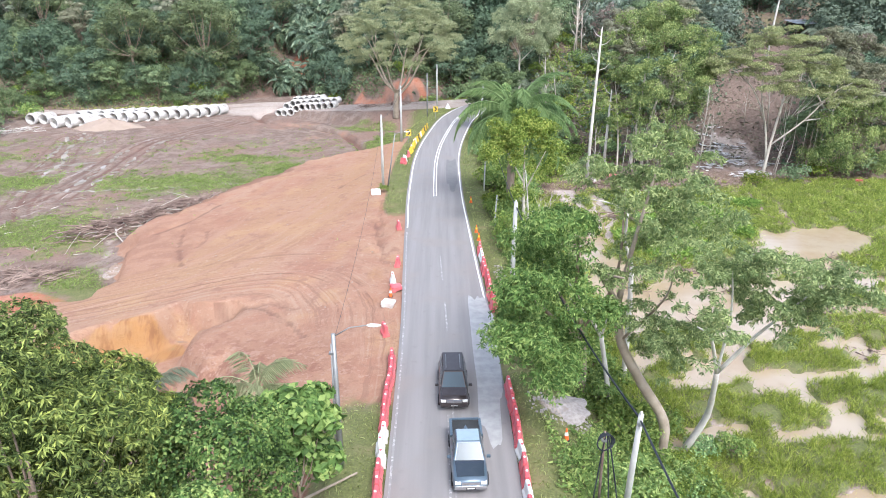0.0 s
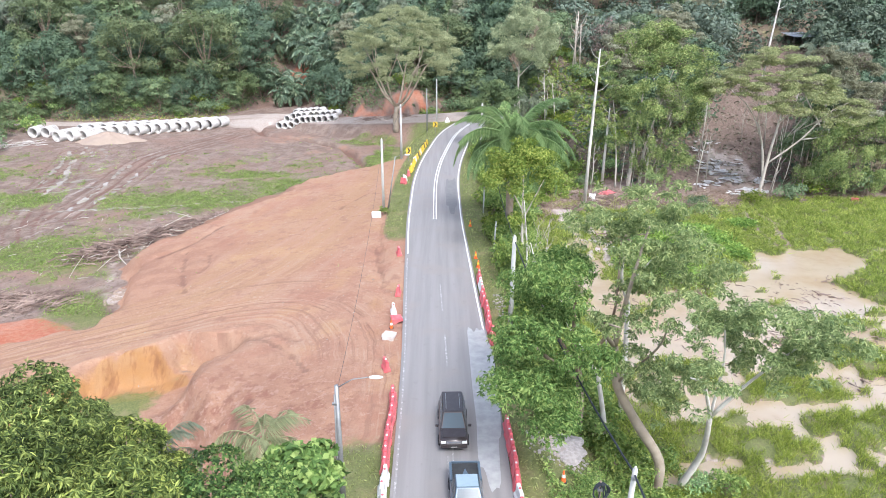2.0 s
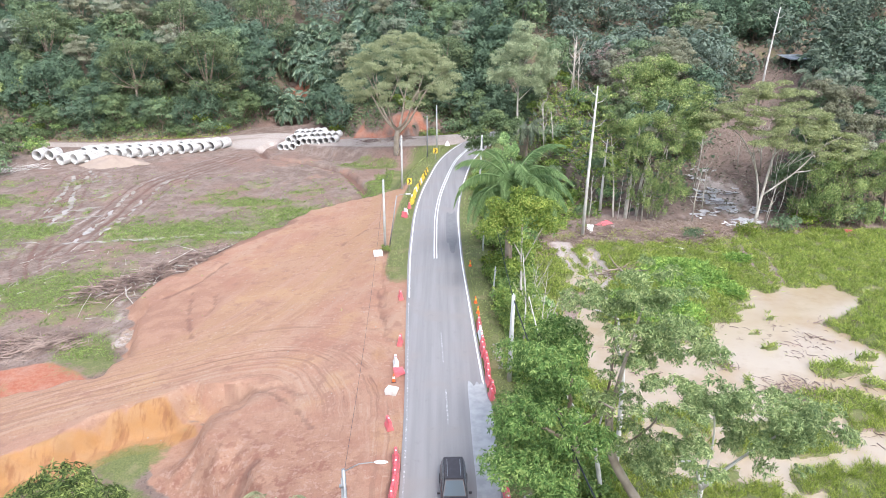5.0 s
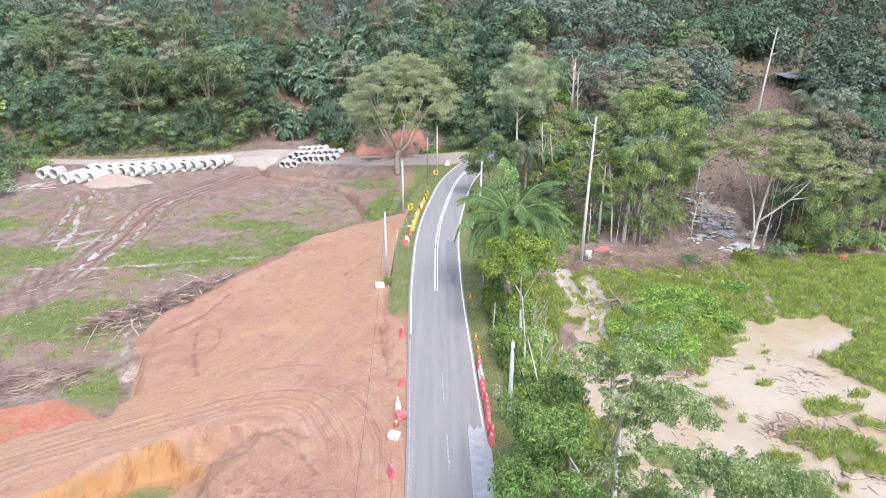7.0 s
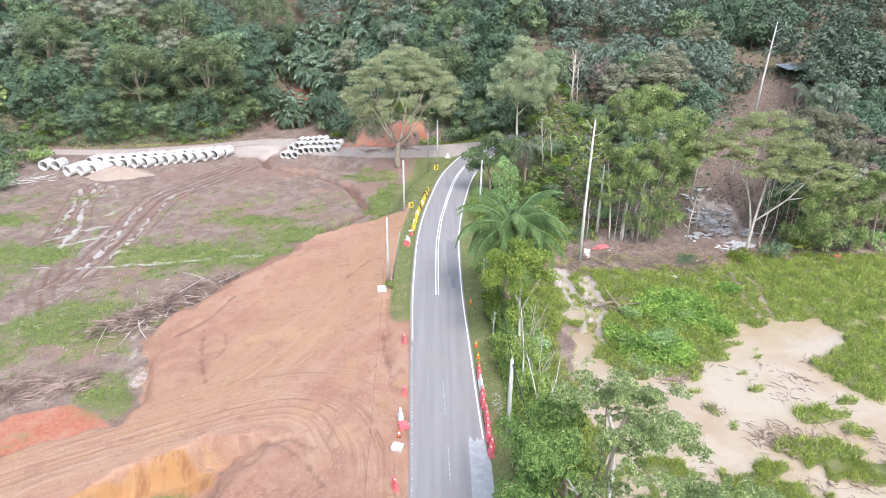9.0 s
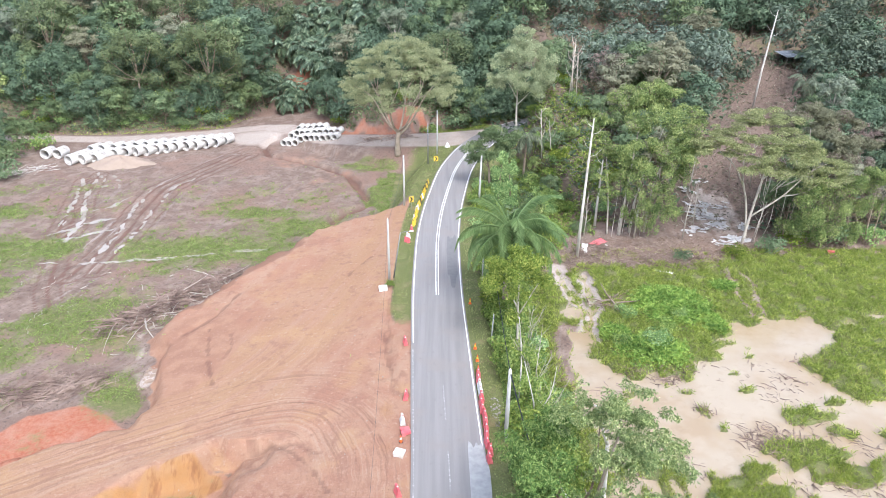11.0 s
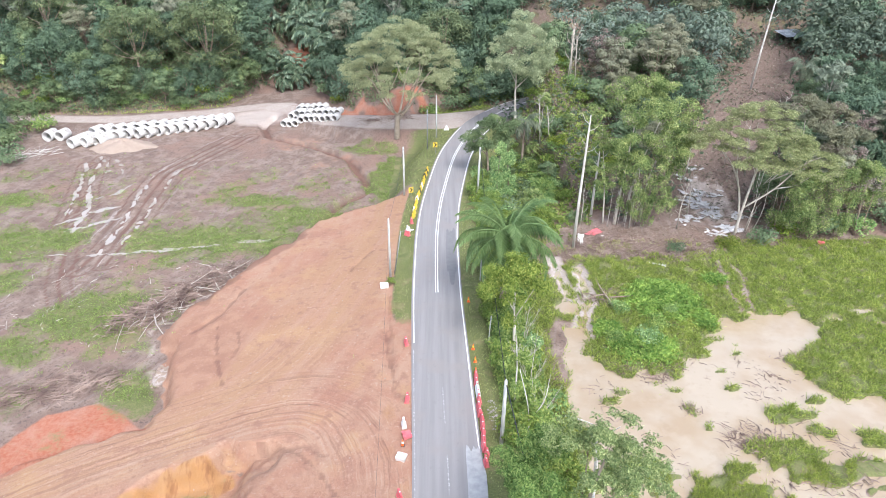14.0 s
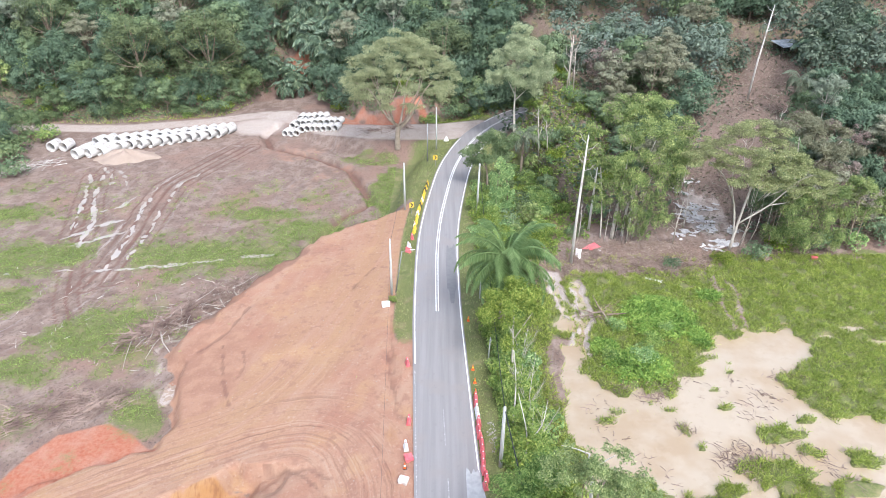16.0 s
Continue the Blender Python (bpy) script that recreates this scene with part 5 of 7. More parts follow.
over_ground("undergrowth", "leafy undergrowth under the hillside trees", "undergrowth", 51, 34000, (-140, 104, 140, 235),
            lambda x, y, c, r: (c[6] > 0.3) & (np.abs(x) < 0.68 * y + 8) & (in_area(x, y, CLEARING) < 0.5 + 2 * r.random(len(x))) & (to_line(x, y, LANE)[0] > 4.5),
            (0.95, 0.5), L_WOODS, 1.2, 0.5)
over_ground("clearing_scrub", "dry brown and olive scrub on the right hillside", "undergrowth", 62, 34000, (18, 100, 110, 190),
            lambda x, y, c, r: (c[6] > 0.2) & (r.random(len(x)) < np.where(in_area(x, y, CLEARING) > 0, 0.45, 1.0)) & (to_line(x, y, ROAD_LINE)[0] > 5.5),
            (0.6, 0.22), L_SCRUB, 0.8, 0.5)
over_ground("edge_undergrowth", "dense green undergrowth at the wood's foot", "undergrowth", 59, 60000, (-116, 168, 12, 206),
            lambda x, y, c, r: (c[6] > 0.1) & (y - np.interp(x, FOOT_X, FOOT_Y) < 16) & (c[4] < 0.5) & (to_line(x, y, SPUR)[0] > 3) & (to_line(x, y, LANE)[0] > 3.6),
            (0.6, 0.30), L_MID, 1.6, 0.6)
over_ground("bank_creepers", "low green creepers covering the road bank", "undergrowth", 52, 80000, (5.2, 18, 17, 78),
            lambda x, y, c, r: (x > 5.6 + 0.5 * r.random(len(x))) & (c[0] > -4.3) & (c[3] < 0.5) & (x < 12 + 4 * (y < 40)) & (waves(x, y, 5, 53) > -0.6) & (np.hypot((x - 6.9) / 2.3, (y - 35.5) / 2.2) > 0.9 + 0.2 * r.random(len(x))),
            (0.23, 0.115), L_BANK, 0.45, 0.5)
over_ground("swamp_grass", "tall bright green swamp grass round the pond", "grass", 54, 165000, (11, 52, 80, 101),
            lambda x, y, c, r: ((c[0] > -4.60) | ((c[0] > -5.0) & (r.random(len(x)) < 0.16) & (waves(x, y, 3.5, 60) + 0.6 * waves(x, y, 11, 61) > 0.75))) & (c[0] < -3.6) & ((c[2] > 0.15) | (c[0] < -4.47)) & (waves(x, y, 4, 55) + 0.6 * waves(x, y, 1.6, 65) > -0.9 + 0.9 * r.random(len(x))) & (x < 0.62 * y + 16) & (on_mound(x, y) > 0.7),
            (0.60, 0.075), L_GRASS, 0.05, 1.3)

over_ground("fern_thicket", "dense bright green ferns and creepers heaped beside the pond", "fern", 57, 60000, (17, 64, 44, 92),
            lambda x, y, c, r: (on_mound(x, y) < 0.75 + 0.3 * r.random(len(x))) & (c[0] > -4.5) & (waves(x, y, 1.6, 48) > -1.1),
            (0.42, 0.20), L_FERN, 0.55, 0.55)
over_ground("swamp_litter", "brown dead stalks and leaf litter at the swamp's edge", "litter", 61, 52000, (13, 84, 66, 106),
            lambda x, y, c, r: (c[2] < 0.55) & (c[0] > -4.6) & (c[3] < 0.4) & (r.random(len(x)) < 0.55),
            (0.42, 0.06), L_LITTER, 0.04, 0.1)
over_ground("swamp_sedge", "yellowish sedge growing in the swamp's flats", "grass", 63, 50000, (11, 52, 80, 101),
            lambda x, y, c, r: (c[0] > -4.8) & (c[0] < -3.7) & (c[2] > 0.1) & (on_mound(x, y) > 1.0) & (waves(x, y, 6, 49) + 0.7 * waves(x, y, 2, 50) > 0.1 + 0.5 * r.random(len(x))),
            (0.75, 0.06), L_SEDGE, 0.05, 1.2)
over_ground("marsh_grass", "fine bright green grass growing in the marsh", "grass", 66, 105000, (12, 27, 46, 52),
            lambda x, y, c, r: ((c[0] > -4.50) | ((c[0] > -4.85) & (r.random(len(x)) < 0.30))) & (c[0] < -3.6) & (waves(x, y, 4, 55) + 0.6 * waves(x, y, 1.6, 65) > -0.8 + 0.9 * r.random(len(x))) & (x < 0.62 * y + 10),
            (0.50, 0.038), L_GRASS, 0.03, 1.9)
over_ground("field_grass", "patchy green grass growing through the muddy field", "grass", 56, 210000, (-100, 62, -10, 150),
            lambda x, y, c, r: c[2] + 0.35 * waves(x, y, 2.5, 57) > 0.36 + 0.42 * r.random(len(x)),
            (0.34, 0.07), L_FIELD, 0.04, 0.8)
over_ground("bend_scrub", "low pale green scrub on the bank inside the bend", "undergrowth", 65, 46000, (8.5, 97, 38, 162),
            lambda x, y, c, r: (np.minimum(np.hypot((x - 17) / 9, (y - 119) / 22), np.hypot((x - 25) / 11, (y - 134) / 27)) < 0.8 + 0.3 * waves(x, y, 5, 68)) & (to_line(x, y, ROAD_LINE)[0] > HALF + 1.2) & (waves(x, y, 3, 69) > -0.5 + 0.6 * r.random(len(x))),
            (0.55, 0.22), L_BANK, 0.7, 0.6)
over_ground("lane_grass", "bright green grass between the lane and the woods", "grass", 64, 34000, (-106, 158, 16, 188),
            lambda x, y, c, r: ((c[2] > 0.6) & (x > -8)) | (x < -40) & (np.abs(y - np.interp(x, FOOT_X, FOOT_Y) - 0.3) < 1.8 + 0.8 * waves(x, y, 6, 67)) & (to_line(x, y, LANE)[0] > 3.4),
            (0.55, 0.12), L_GRASS, 0.1, 1.1)
over_ground("verge_grass", "short grass along the road verge", "grass", 58, 60000, (-16, 24, 10, 150),
            lambda x, y, c, r: (c[2] > 0.5) & (c[0] > -3.0) & (to_line(x, y, ROAD_LINE)[0] > HALF + 0.45),
            (0.20, 0.05), L_VERGE, 0.03, 1.0)

# ---- single trees ----
def custom_tree(name, label, seed, limbs, puffs, count, leaf, bark, leaves, droop=0.3, low=0.35, shell=0.6, tuft=1, category="tree", dry=0):
    """A tree from its own limbs (points and radii) and leaf clumps, in world places."""
    r = np.random.default_rng(seed)
    x, y, z = limbs[0][0][0]
    root = thing(name, label, category, pose(x, y, z))
    g = Geo()
    for pts, r0, r1 in limbs:
        q = glide(pts, 4)
        n = len(q)
        g.tube([(p.x - x, p.y - y, p.z - z) for p in q], [(r0 + (r1 - r0) * i / (n - 1)) * r.uniform(0.93, 1.07) for i in range(n)], 8)
    part("trunk", g, bark, root, smooth=True)
    puffs = [((a - x, b - y, c - z), s) for (a, b, c), s in puffs]
    v, f = leaf_cloud(r, puffs, count, leaf[0], leaf[1], droop, shell, low, tuft=tuft)
    part("crown", raw_mesh("crown", v, f, leaves), leaves, root)
    if dry:
        some = [p for p in puffs if r.random() < 0.22]
        v, f = leaf_cloud(r, some, dry, leaf[0], leaf[1] * 0.6, droop, 0.4, low)
        part("dry_leaves", raw_mesh("dry_leaves", v, f, L_TWIG), L_TWIG, root, "brown withered creepers")
    return root


def spray(seed, mids, size, n, reach, flat=0.6):
    """Small clumps scattered round some middle places."""
    r = random.Random(seed)
    out = []
    for cx, cy, cz in mids:
        for _ in range(n):
            s = size * r.uniform(0.6, 1.25)
            out.append(((cx + r.uniform(-reach, reach), cy + r.uniform(-reach, reach), cz + r.uniform(-reach, reach) * 0.6), (s, s, s * flat)))
    return out


# umbrella-shaped rain tree at the lane
z = height(-9.9, 147.5)
RAIN_RINGS = [(9.8, 9.8, 10), (12.8, 10.8, 12), (15.8, 9.4, 11), (18.4, 6.6, 8), (20.4, 3.2, 5)]
custom_tree("rain_tree", "wide pale green rain tree with bare forking limbs", 61,
            [([(-9.9, 147.5, z - 0.3), (-9.9, 147.5, z + 2.6), (-9.6, 147.5, z + 5.4)], 0.66, 0.48)]
            + [([(-9.6, 147.5, z + 4.4 + 0.2 * k), (-9.5 + 2.6 * math.cos(a), 147.5 + 2.6 * math.sin(a), z + 7.2 + 0.3 * (k % 2)), (-9.4 + 5.8 * math.cos(a), 147.5 + 5.4 * math.sin(a), 10.2), (-9.2 + 9.4 * math.cos(a), 147.5 + 8.6 * math.sin(a), 13.4 + 2.0 * math.sin(3 * a))], 0.30, 0.04) for k, a in enumerate([0.15, 1.3, 2.6, 3.3, 4.3, 5.5])]
            + [([(-9.4 + 4.0 * math.cos(a), 147.5 + 3.8 * math.sin(a), 8.6), (-9.2 + 5.2 * math.cos(a + 0.4), 147.5 + 5.0 * math.sin(a + 0.4), 12.5), (-9.0 + 5.4 * math.cos(a + 0.6), 147.5 + 5.0 * math.sin(a + 0.6), 17.2)], 0.13, 0.03) for a in [0.15, 1.3, 2.6, 3.3, 4.3, 5.5]],
            [q for k, (hz, rad, n) in enumerate(RAIN_RINGS) for q in spray(620 + k, [(-8.9 + rad * math.cos(0.7 * k + 6.283 * i / n), 147.5 + 0.85 * rad * math.sin(0.7 * k + 6.283 * i / n), hz + 0.7 * math.sin(2.3 * i + k)) for i in range(n)], 1.2, 7, 1.9, 0.5)],
            42000, (0.32, 0.15), M_BARK_TAN, L_RAIN)
# grey-leaved tree past the bend
z = height(16, 146)
custom_tree("grey_leaved_tree", "slender grey-green tree beside the road bend", 63,
            [([(16, 146, z - 0.3), (15.6, 146, z + 7), (15.8, 146, z + 19)], 0.32, 0.06)] + [([(15.7, 146, z + 8 + k), (15.7 + 3 * math.cos(k * 2.2), 146 + 3 * math.sin(k * 2.2), z + 11 + k * 1.1)], 0.14, 0.03) for k in range(7)],
            spray(64, [(16.4, 146, z + 22), (13.8, 146, z + 19.5), (18.8, 145, z + 19), (15.8, 143.5, z + 17.5), (12.0, 147, z + 16.4), (21.0, 146, z + 16.4), (16, 148, z + 19), (18.6, 143.6, z + 15.4), (14, 143.6, z + 14.4), (21.2, 146, z + 13.4), (11.2, 146, z + 13), (17, 143.4, z + 12.4), (19.4, 145, z + 11)], 1.0, 13, 2.0, 1.0),
            36000, (0.29, 0.15), M_BARK_PALE, L_SAGE)
# tree trunk hung with creepers on the inside of the bend
z = height(9.4, 112)
custom_tree("creeper_column", "slim tree wrapped in hanging dark green creepers", 165,
            [([(9.4, 112, z - 0.3), (9.5, 112, z + 5), (10.0, 112, z + 10.5)], 0.2, 0.08), ([(11.6, 113, z - 0.3), (11.5, 113, z + 4), (11.2, 113, z + 8)], 0.14, 0.05)],
            spray(166, [(9.4, 112, z + 10), (9.2, 111.6, z + 7.4), (9.8, 111.6, z + 4.8), (9.0, 111.4, z + 2.4), (11.2, 112.6, z + 8), (11.4, 112.4, z + 5), (11.6, 112.4, z + 2)], 0.62, 8, 1.0, 1.5),
            6500, (0.36, 0.18), M_BARK, L_BRIGHT, 0.8, 0.5)
# leaning tree on the inside of the bend
z = height(7.6, 120)
custom_tree("roadside_tree", "dark green tree leaning over the road bend", 65,
            [([(8.4, 120, z - 0.3), (8.2, 120, z + 4), (7, 120, z + 8)], 0.24, 0.08), ([(8.2, 120, z + 4), (5.2, 119, z + 7.5)], 0.12, 0.04), ([(8.2, 120, z + 5), (10.5, 121, z + 8)], 0.12, 0.04)],
            spray(66, [(5.4, 119.5, z + 8.2), (7.8, 120, z + 10.2), (10.2, 120.5, z + 9.6), (8, 118.5, z + 7.2), (11.0, 121, z + 6.6), (6.4, 119, z + 5.8), (12.0, 122, z + 8.4)], 1.1, 8, 1.6, 0.7),
            7000, (0.42, 0.22), M_BARK, L_MID)
# tree smothered in creepers
z = height(32, 108)
CREEPER_CROWN = [(31.6, 108, 19.4), (35.4, 108.5, 18.4), (28.0, 108, 17.4), (33.8, 105.5, 16.2), (29.6, 105.0, 14.8), (38.2, 108.5, 15.6), (32.0, 111, 17.4), (37.4, 106.0, 13.0), (33.4, 104.4, 12.0), (28.8, 104.8, 11.0), (38.8, 107.5, 11.0), (36.0, 104.6, 9.0), (31.0, 104.4, 8.0)]
CREEPER_VEIL = [(34.2, 104.6, 5.0), (30.2, 105.2, 4.4), (37.8, 105.8, 6.0), (27.6, 105.4, 6.4), (32.4, 105.0, 2.0), (35.6, 105.4, 1.4), (31.0, 105.0, -0.4), (34.4, 105.0, -1.4), (37.2, 106.0, 1.0)]
CREEPER_SIDE = [(25.2, 106.5, 16.0), (22.8, 107, 14.8), (24.2, 105.5, 13.2), (26.0, 106, 10.6), (24.6, 106, 7.0), (26.4, 105.6, 3.6)]
custom_tree("creeper_tree", "tall bushy tree smothered in light green creepers", 67,
            [([(29.5, 107, z - 0.3), (30, 107.5, z + 6), (31, 108, 14)], 0.30, 0.1), ([(31.5, 108, z - 0.3), (32, 108, z + 7), (35, 108, 14)], 0.28, 0.08), ([(34, 108, z - 0.3), (34.5, 108, z + 8), (37, 109, 12)], 0.2, 0.06), ([(27.5, 107, z - 0.3), (27, 107, z + 7), (25.5, 107, 13)], 0.16, 0.05)]
            + [([(28 + 1.0 * k, 106 + 0.5 * (k % 3), z - 0.3), (28.4 + 0.95 * k, 106.3, z + 7)], 0.05, 0.03) for k in range(6)],
            spray(68, CREEPER_CROWN, 1.15, 11, 2.3, 0.75) + spray(168, CREEPER_VEIL, 0.6, 9, 1.6, 1.9) + spray(169, CREEPER_SIDE, 0.65, 9, 1.5, 0.7),
            46000, (0.30, 0.155), M_BARK_PALE, L_VINE, 0.6, 0.5, dry=2600)
# spreading umbrella tree over the swamp's edge
z = height(49, 103.5)
UMBRELLA_TOP = [(41.0, 103.5, 12.2), (43.6, 104, 14.2), (46.6, 105, 16.0), (49.8, 105.5, 16.2), (52.6, 105.5, 15.0), (44.4, 102, 11.8), (48.2, 102, 13.2), (52.0, 102, 12.4), (55.4, 103, 12.6), (58.6, 103.5, 11.0), (54.4, 101.2, 9.8), (58.0, 101.6, 8.0), (61.0, 103, 8.6), (47.4, 101, 10.4), (50.6, 100.6, 9.6)]
custom_tree("umbrella_tree", "spreading flat-topped olive green tree with pale limbs", 69,
            [([(48.6, 103, z - 0.3), (49.2, 103, z + 6), (50.4, 103.5, 9), (51, 104, 13.5)], 0.26, 0.08), ([(49, 103, z + 1.5), (48, 103.5, 4), (45.4, 103.5, 9), (42.4, 103.5, 11.6)], 0.2, 0.05), ([(49.2, 103, z + 5), (53, 102, 4.6), (56.5, 102, 8.6), (59, 102, 10)], 0.15, 0.05), ([(53, 102, 4.6), (57, 102.6, 5.2), (61, 103.5, 8)], 0.12, 0.04), ([(50.0, 103.2, 7), (53, 103, 10), (55.6, 103.5, 12)], 0.13, 0.04), ([(48.3, 103.5, 3), (46.6, 103, 8.4), (46.8, 104, 14)], 0.12, 0.04)]
            + [([(50 + 0.5 * k, 103, 4 + 0.3 * k), (49 + 1.3 * k, 102 + (k % 3), 8 + 0.3 * (k % 4)), (45.5 + 1.9 * k, 101.5 + (k % 4), 12.6 - 0.09 * (k - 3) * (k - 3))], 0.05, 0.015) for k in range(9)]
            + [([(51 + 1.6 * k, 104 + (k % 2), -4.4), (51.4 + 1.6 * k, 104, 0), (51 + 1.7 * k, 103.5, 6)], 0.06, 0.03) for k in range(6)],
            spray(70, UMBRELLA_TOP, 1.15, 13, 2.1, 0.36),
            34000, (0.30, 0.14), M_BARK_PALE, L_UMBRELLA, dry=1500)
custom_tree("creeper_thicket", "thicket of slim trunks hung with yellow-green creepers", 71,
            [([(55 + 1.7 * k, 103 + (k % 2), -4.3), (55.4 + 1.65 * k, 103.5, 3 + (k % 3))], 0.14, 0.05) for k in range(10)],
            spray(72, [(57, 101.5, 4.5), (60.5, 102, 5.5), (64, 103, 6.5), (67.5, 104, 7), (58, 101, 1.0), (62, 101.5, 2), (66, 102.5, 3), (70, 105, 5.5), (55.5, 102, -0.5), (60, 101.5, -1.5), (65, 102, -1.5), (72, 106, 2)], 0.9, 11, 1.9, 1.3),
            24000, (0.29, 0.15), M_BARK, L_VINE, 0.9, 0.5, dry=2500)
custom_tree("olive_tree", "broad olive-brown tree rising behind the thicket", 171,
            [([(61, 111, -4.2), (61.2, 111, 4), (60, 111, 13)], 0.24, 0.08), ([(61.1, 111, 3), (65, 111.5, 9), (68, 112, 12)], 0.16, 0.05), ([(61.1, 111, 4), (57, 111, 10), (55, 111, 13)], 0.14, 0.05)],
            spray(172, [(56, 111, 14.2), (59.6, 111, 16.0), (63.4, 111.5, 15.2), (67, 112, 13.6), (58, 109, 12), (62, 109, 12.6), (66, 109.6, 10.6), (69.6, 112, 10.8), (64, 108, 9)], 1.2, 9, 1.9, 0.6),
            15000, (0.38, 0.19), M_BARK_PALE, L_OLIVE, 0.5, 0.5, dry=1800)

# dead bare trunks
for x, y, top, lean, label in [(20.9, 98.2, 17.9, 0.6, "tall bare pale dead trunk at the clearing"), (69.8, 155, 27, 1.5, "tall bare pale dead trunk on the hillside"), (26, 110, 8, 0.3, "short bare pale dead trunk")]:
    z = height(x, y)
    ob = thing("dead_tree", label, "tree", pose(x, y, z))
    g = Geo().tube([(0, 0, -0.4), (lean * 0.3, 0, (top - z) * 0.4), (lean * 0.75, 0, (top - z) * 0.8), (lean, 0, top - z)], [0.26, 0.21, 0.16, 0.07], 8)
    part("trunk", g, M_BARK_WHITE, ob, smooth=True)
    for k in range(5):
        h = (top - z) * (0.74 + 0.05 * k)
        a = k * 2.1
        b = Geo().tube([(lean * 0.8, 0, h), (lean * 0.8 + 0.9 * math.cos(a), 0.9 * math.sin(a), h + 0.3), (lean * 0.8 + 1.7 * math.cos(a), 1.7 * math.sin(a), h + 1.2)], [0.05, 0.035, 0.012], 4)
        part("branch", b, M_BARK_WHITE, ob)

# oil palm and small trees on the right bank
z = height(7.55, 75.5)
oil = palm("oil_palm", "mature oil palm with long arching fronds beside the road", 43, 10.2 - z, 0.36, 38, 8.3, L_PALM_NEAR, M_BARK, 112, 1.1, 0.075, 0.72, 0.66, 0.65, 66)
oil.matrix_basis = pose(7.55, 75.5, z)
z = height(8.2, 66.4)
custom_tree("small_tree", "small round light green tree on the road bank", 73,
            [([(8.2, 66.4, z - 0.2), (8.0, 66.4, z + 6), (7.9, 66.4, z + 11.5)], 0.16, 0.05), ([(8.0, 66.4, z + 6), (9.9, 65.6, z + 10.5)], 0.09, 0.03), ([(8.0, 66.4, z + 7), (6.0, 66.8, z + 10.5)], 0.09, 0.03)],
            spray(74, [(7.8, 66.4, 11.0), (5.8, 66.4, 10.0), (9.8, 66.4, 10.0), (7.9, 65.2, 9.6), (7.9, 67.9, 10.0), (5.2, 65.6, 8.2), (10.4, 65.8, 8.4), (6.4, 68, 8.6)], 0.85, 8, 1.1, 0.8) + spray(75, [(6.8, 65.4, 7.0), (9.2, 66.4, 6.1), (7.9, 65.4, 4.2)], 0.8, 3, 0.9, 0.9),
            7500, (0.32, 0.15), M_BARK_PALE, L_LIME)
custom_tree("bare_branched_shrub", "half-bare shrub with pale twigs and yellow-green leaves", 76,
            [([(8.2, 53, -3.6), (8.4, 53.5, 1), (7.4, 55, 5.5)], 0.1, 0.03), ([(8.4, 53.5, 0), (9.6, 52.5, 3.5), (10.2, 53.5, 6)], 0.08, 0.02), ([(8.4, 53.5, 0), (8.0, 51.5, 3.5)], 0.06, 0.02), ([(7.4, 58, -3), (7.6, 58.5, 3), (7.2, 59, 8)], 0.11, 0.03)],
            spray(77, [(7.6, 55.5, 2.5), (8.6, 53, 1.5), (7.2, 58, 3.5), (8.4, 51, 0.5), (9.4, 55, 0.0), (7.8, 60, 2)], 0.8, 5, 1.1, 1.0),
            3600, (0.30, 0.14), M_BARK_WHITE, L_LIME, 0.6, 0.5)

# bare pale shrubs standing over the bank
for x, y, s in [(9.4, 60.5, 1.0), (10.2, 56.2, 0.85), (8.8, 63.5, 0.7), (9.8, 70.5, 0.8)]:
    z = height(x, y)
    ob = thing("bare_shrub", "bare shrub of thin forking pale branches on the bank", "shrub", pose(x, y, z))
    rb = random.Random(int(x * 10))
    for k in range(5):
        a, tall = k * 1.26 + rb.uniform(-0.2, 0.2), s * rb.uniform(5.5, 8.5)
        dx, dy = math.cos(a) * tall * 0.28, math.sin(a) * tall * 0.28
        g = Geo().tube([(0.1 * math.cos(a), 0.1 * math.sin(a), -0.2), (dx * 0.3, dy * 0.3, tall * 0.45), (dx * 0.75, dy * 0.75, tall * 0.75), (dx * 1.1, dy * 1.1, tall)], [0.055, 0.042, 0.028, 0.01], 5)
        for j in range(5):
            u, b = 0.45 + 0.1 * j, a + (1 if j % 2 else -1) * rb.uniform(0.6, 1.2)
            g.tube([(dx * u, dy * u, tall * u), (dx * u + 0.5 * math.cos(b), dy * u + 0.5 * math.sin(b), tall * u + 0.5), (dx * u + 0.9 * math.cos(b), dy * u + 0.9 * math.sin(b), tall * u + 1.2)], [0.022, 0.016, 0.006], 4)
        part("branch", g, M_BARK_PALE, ob)

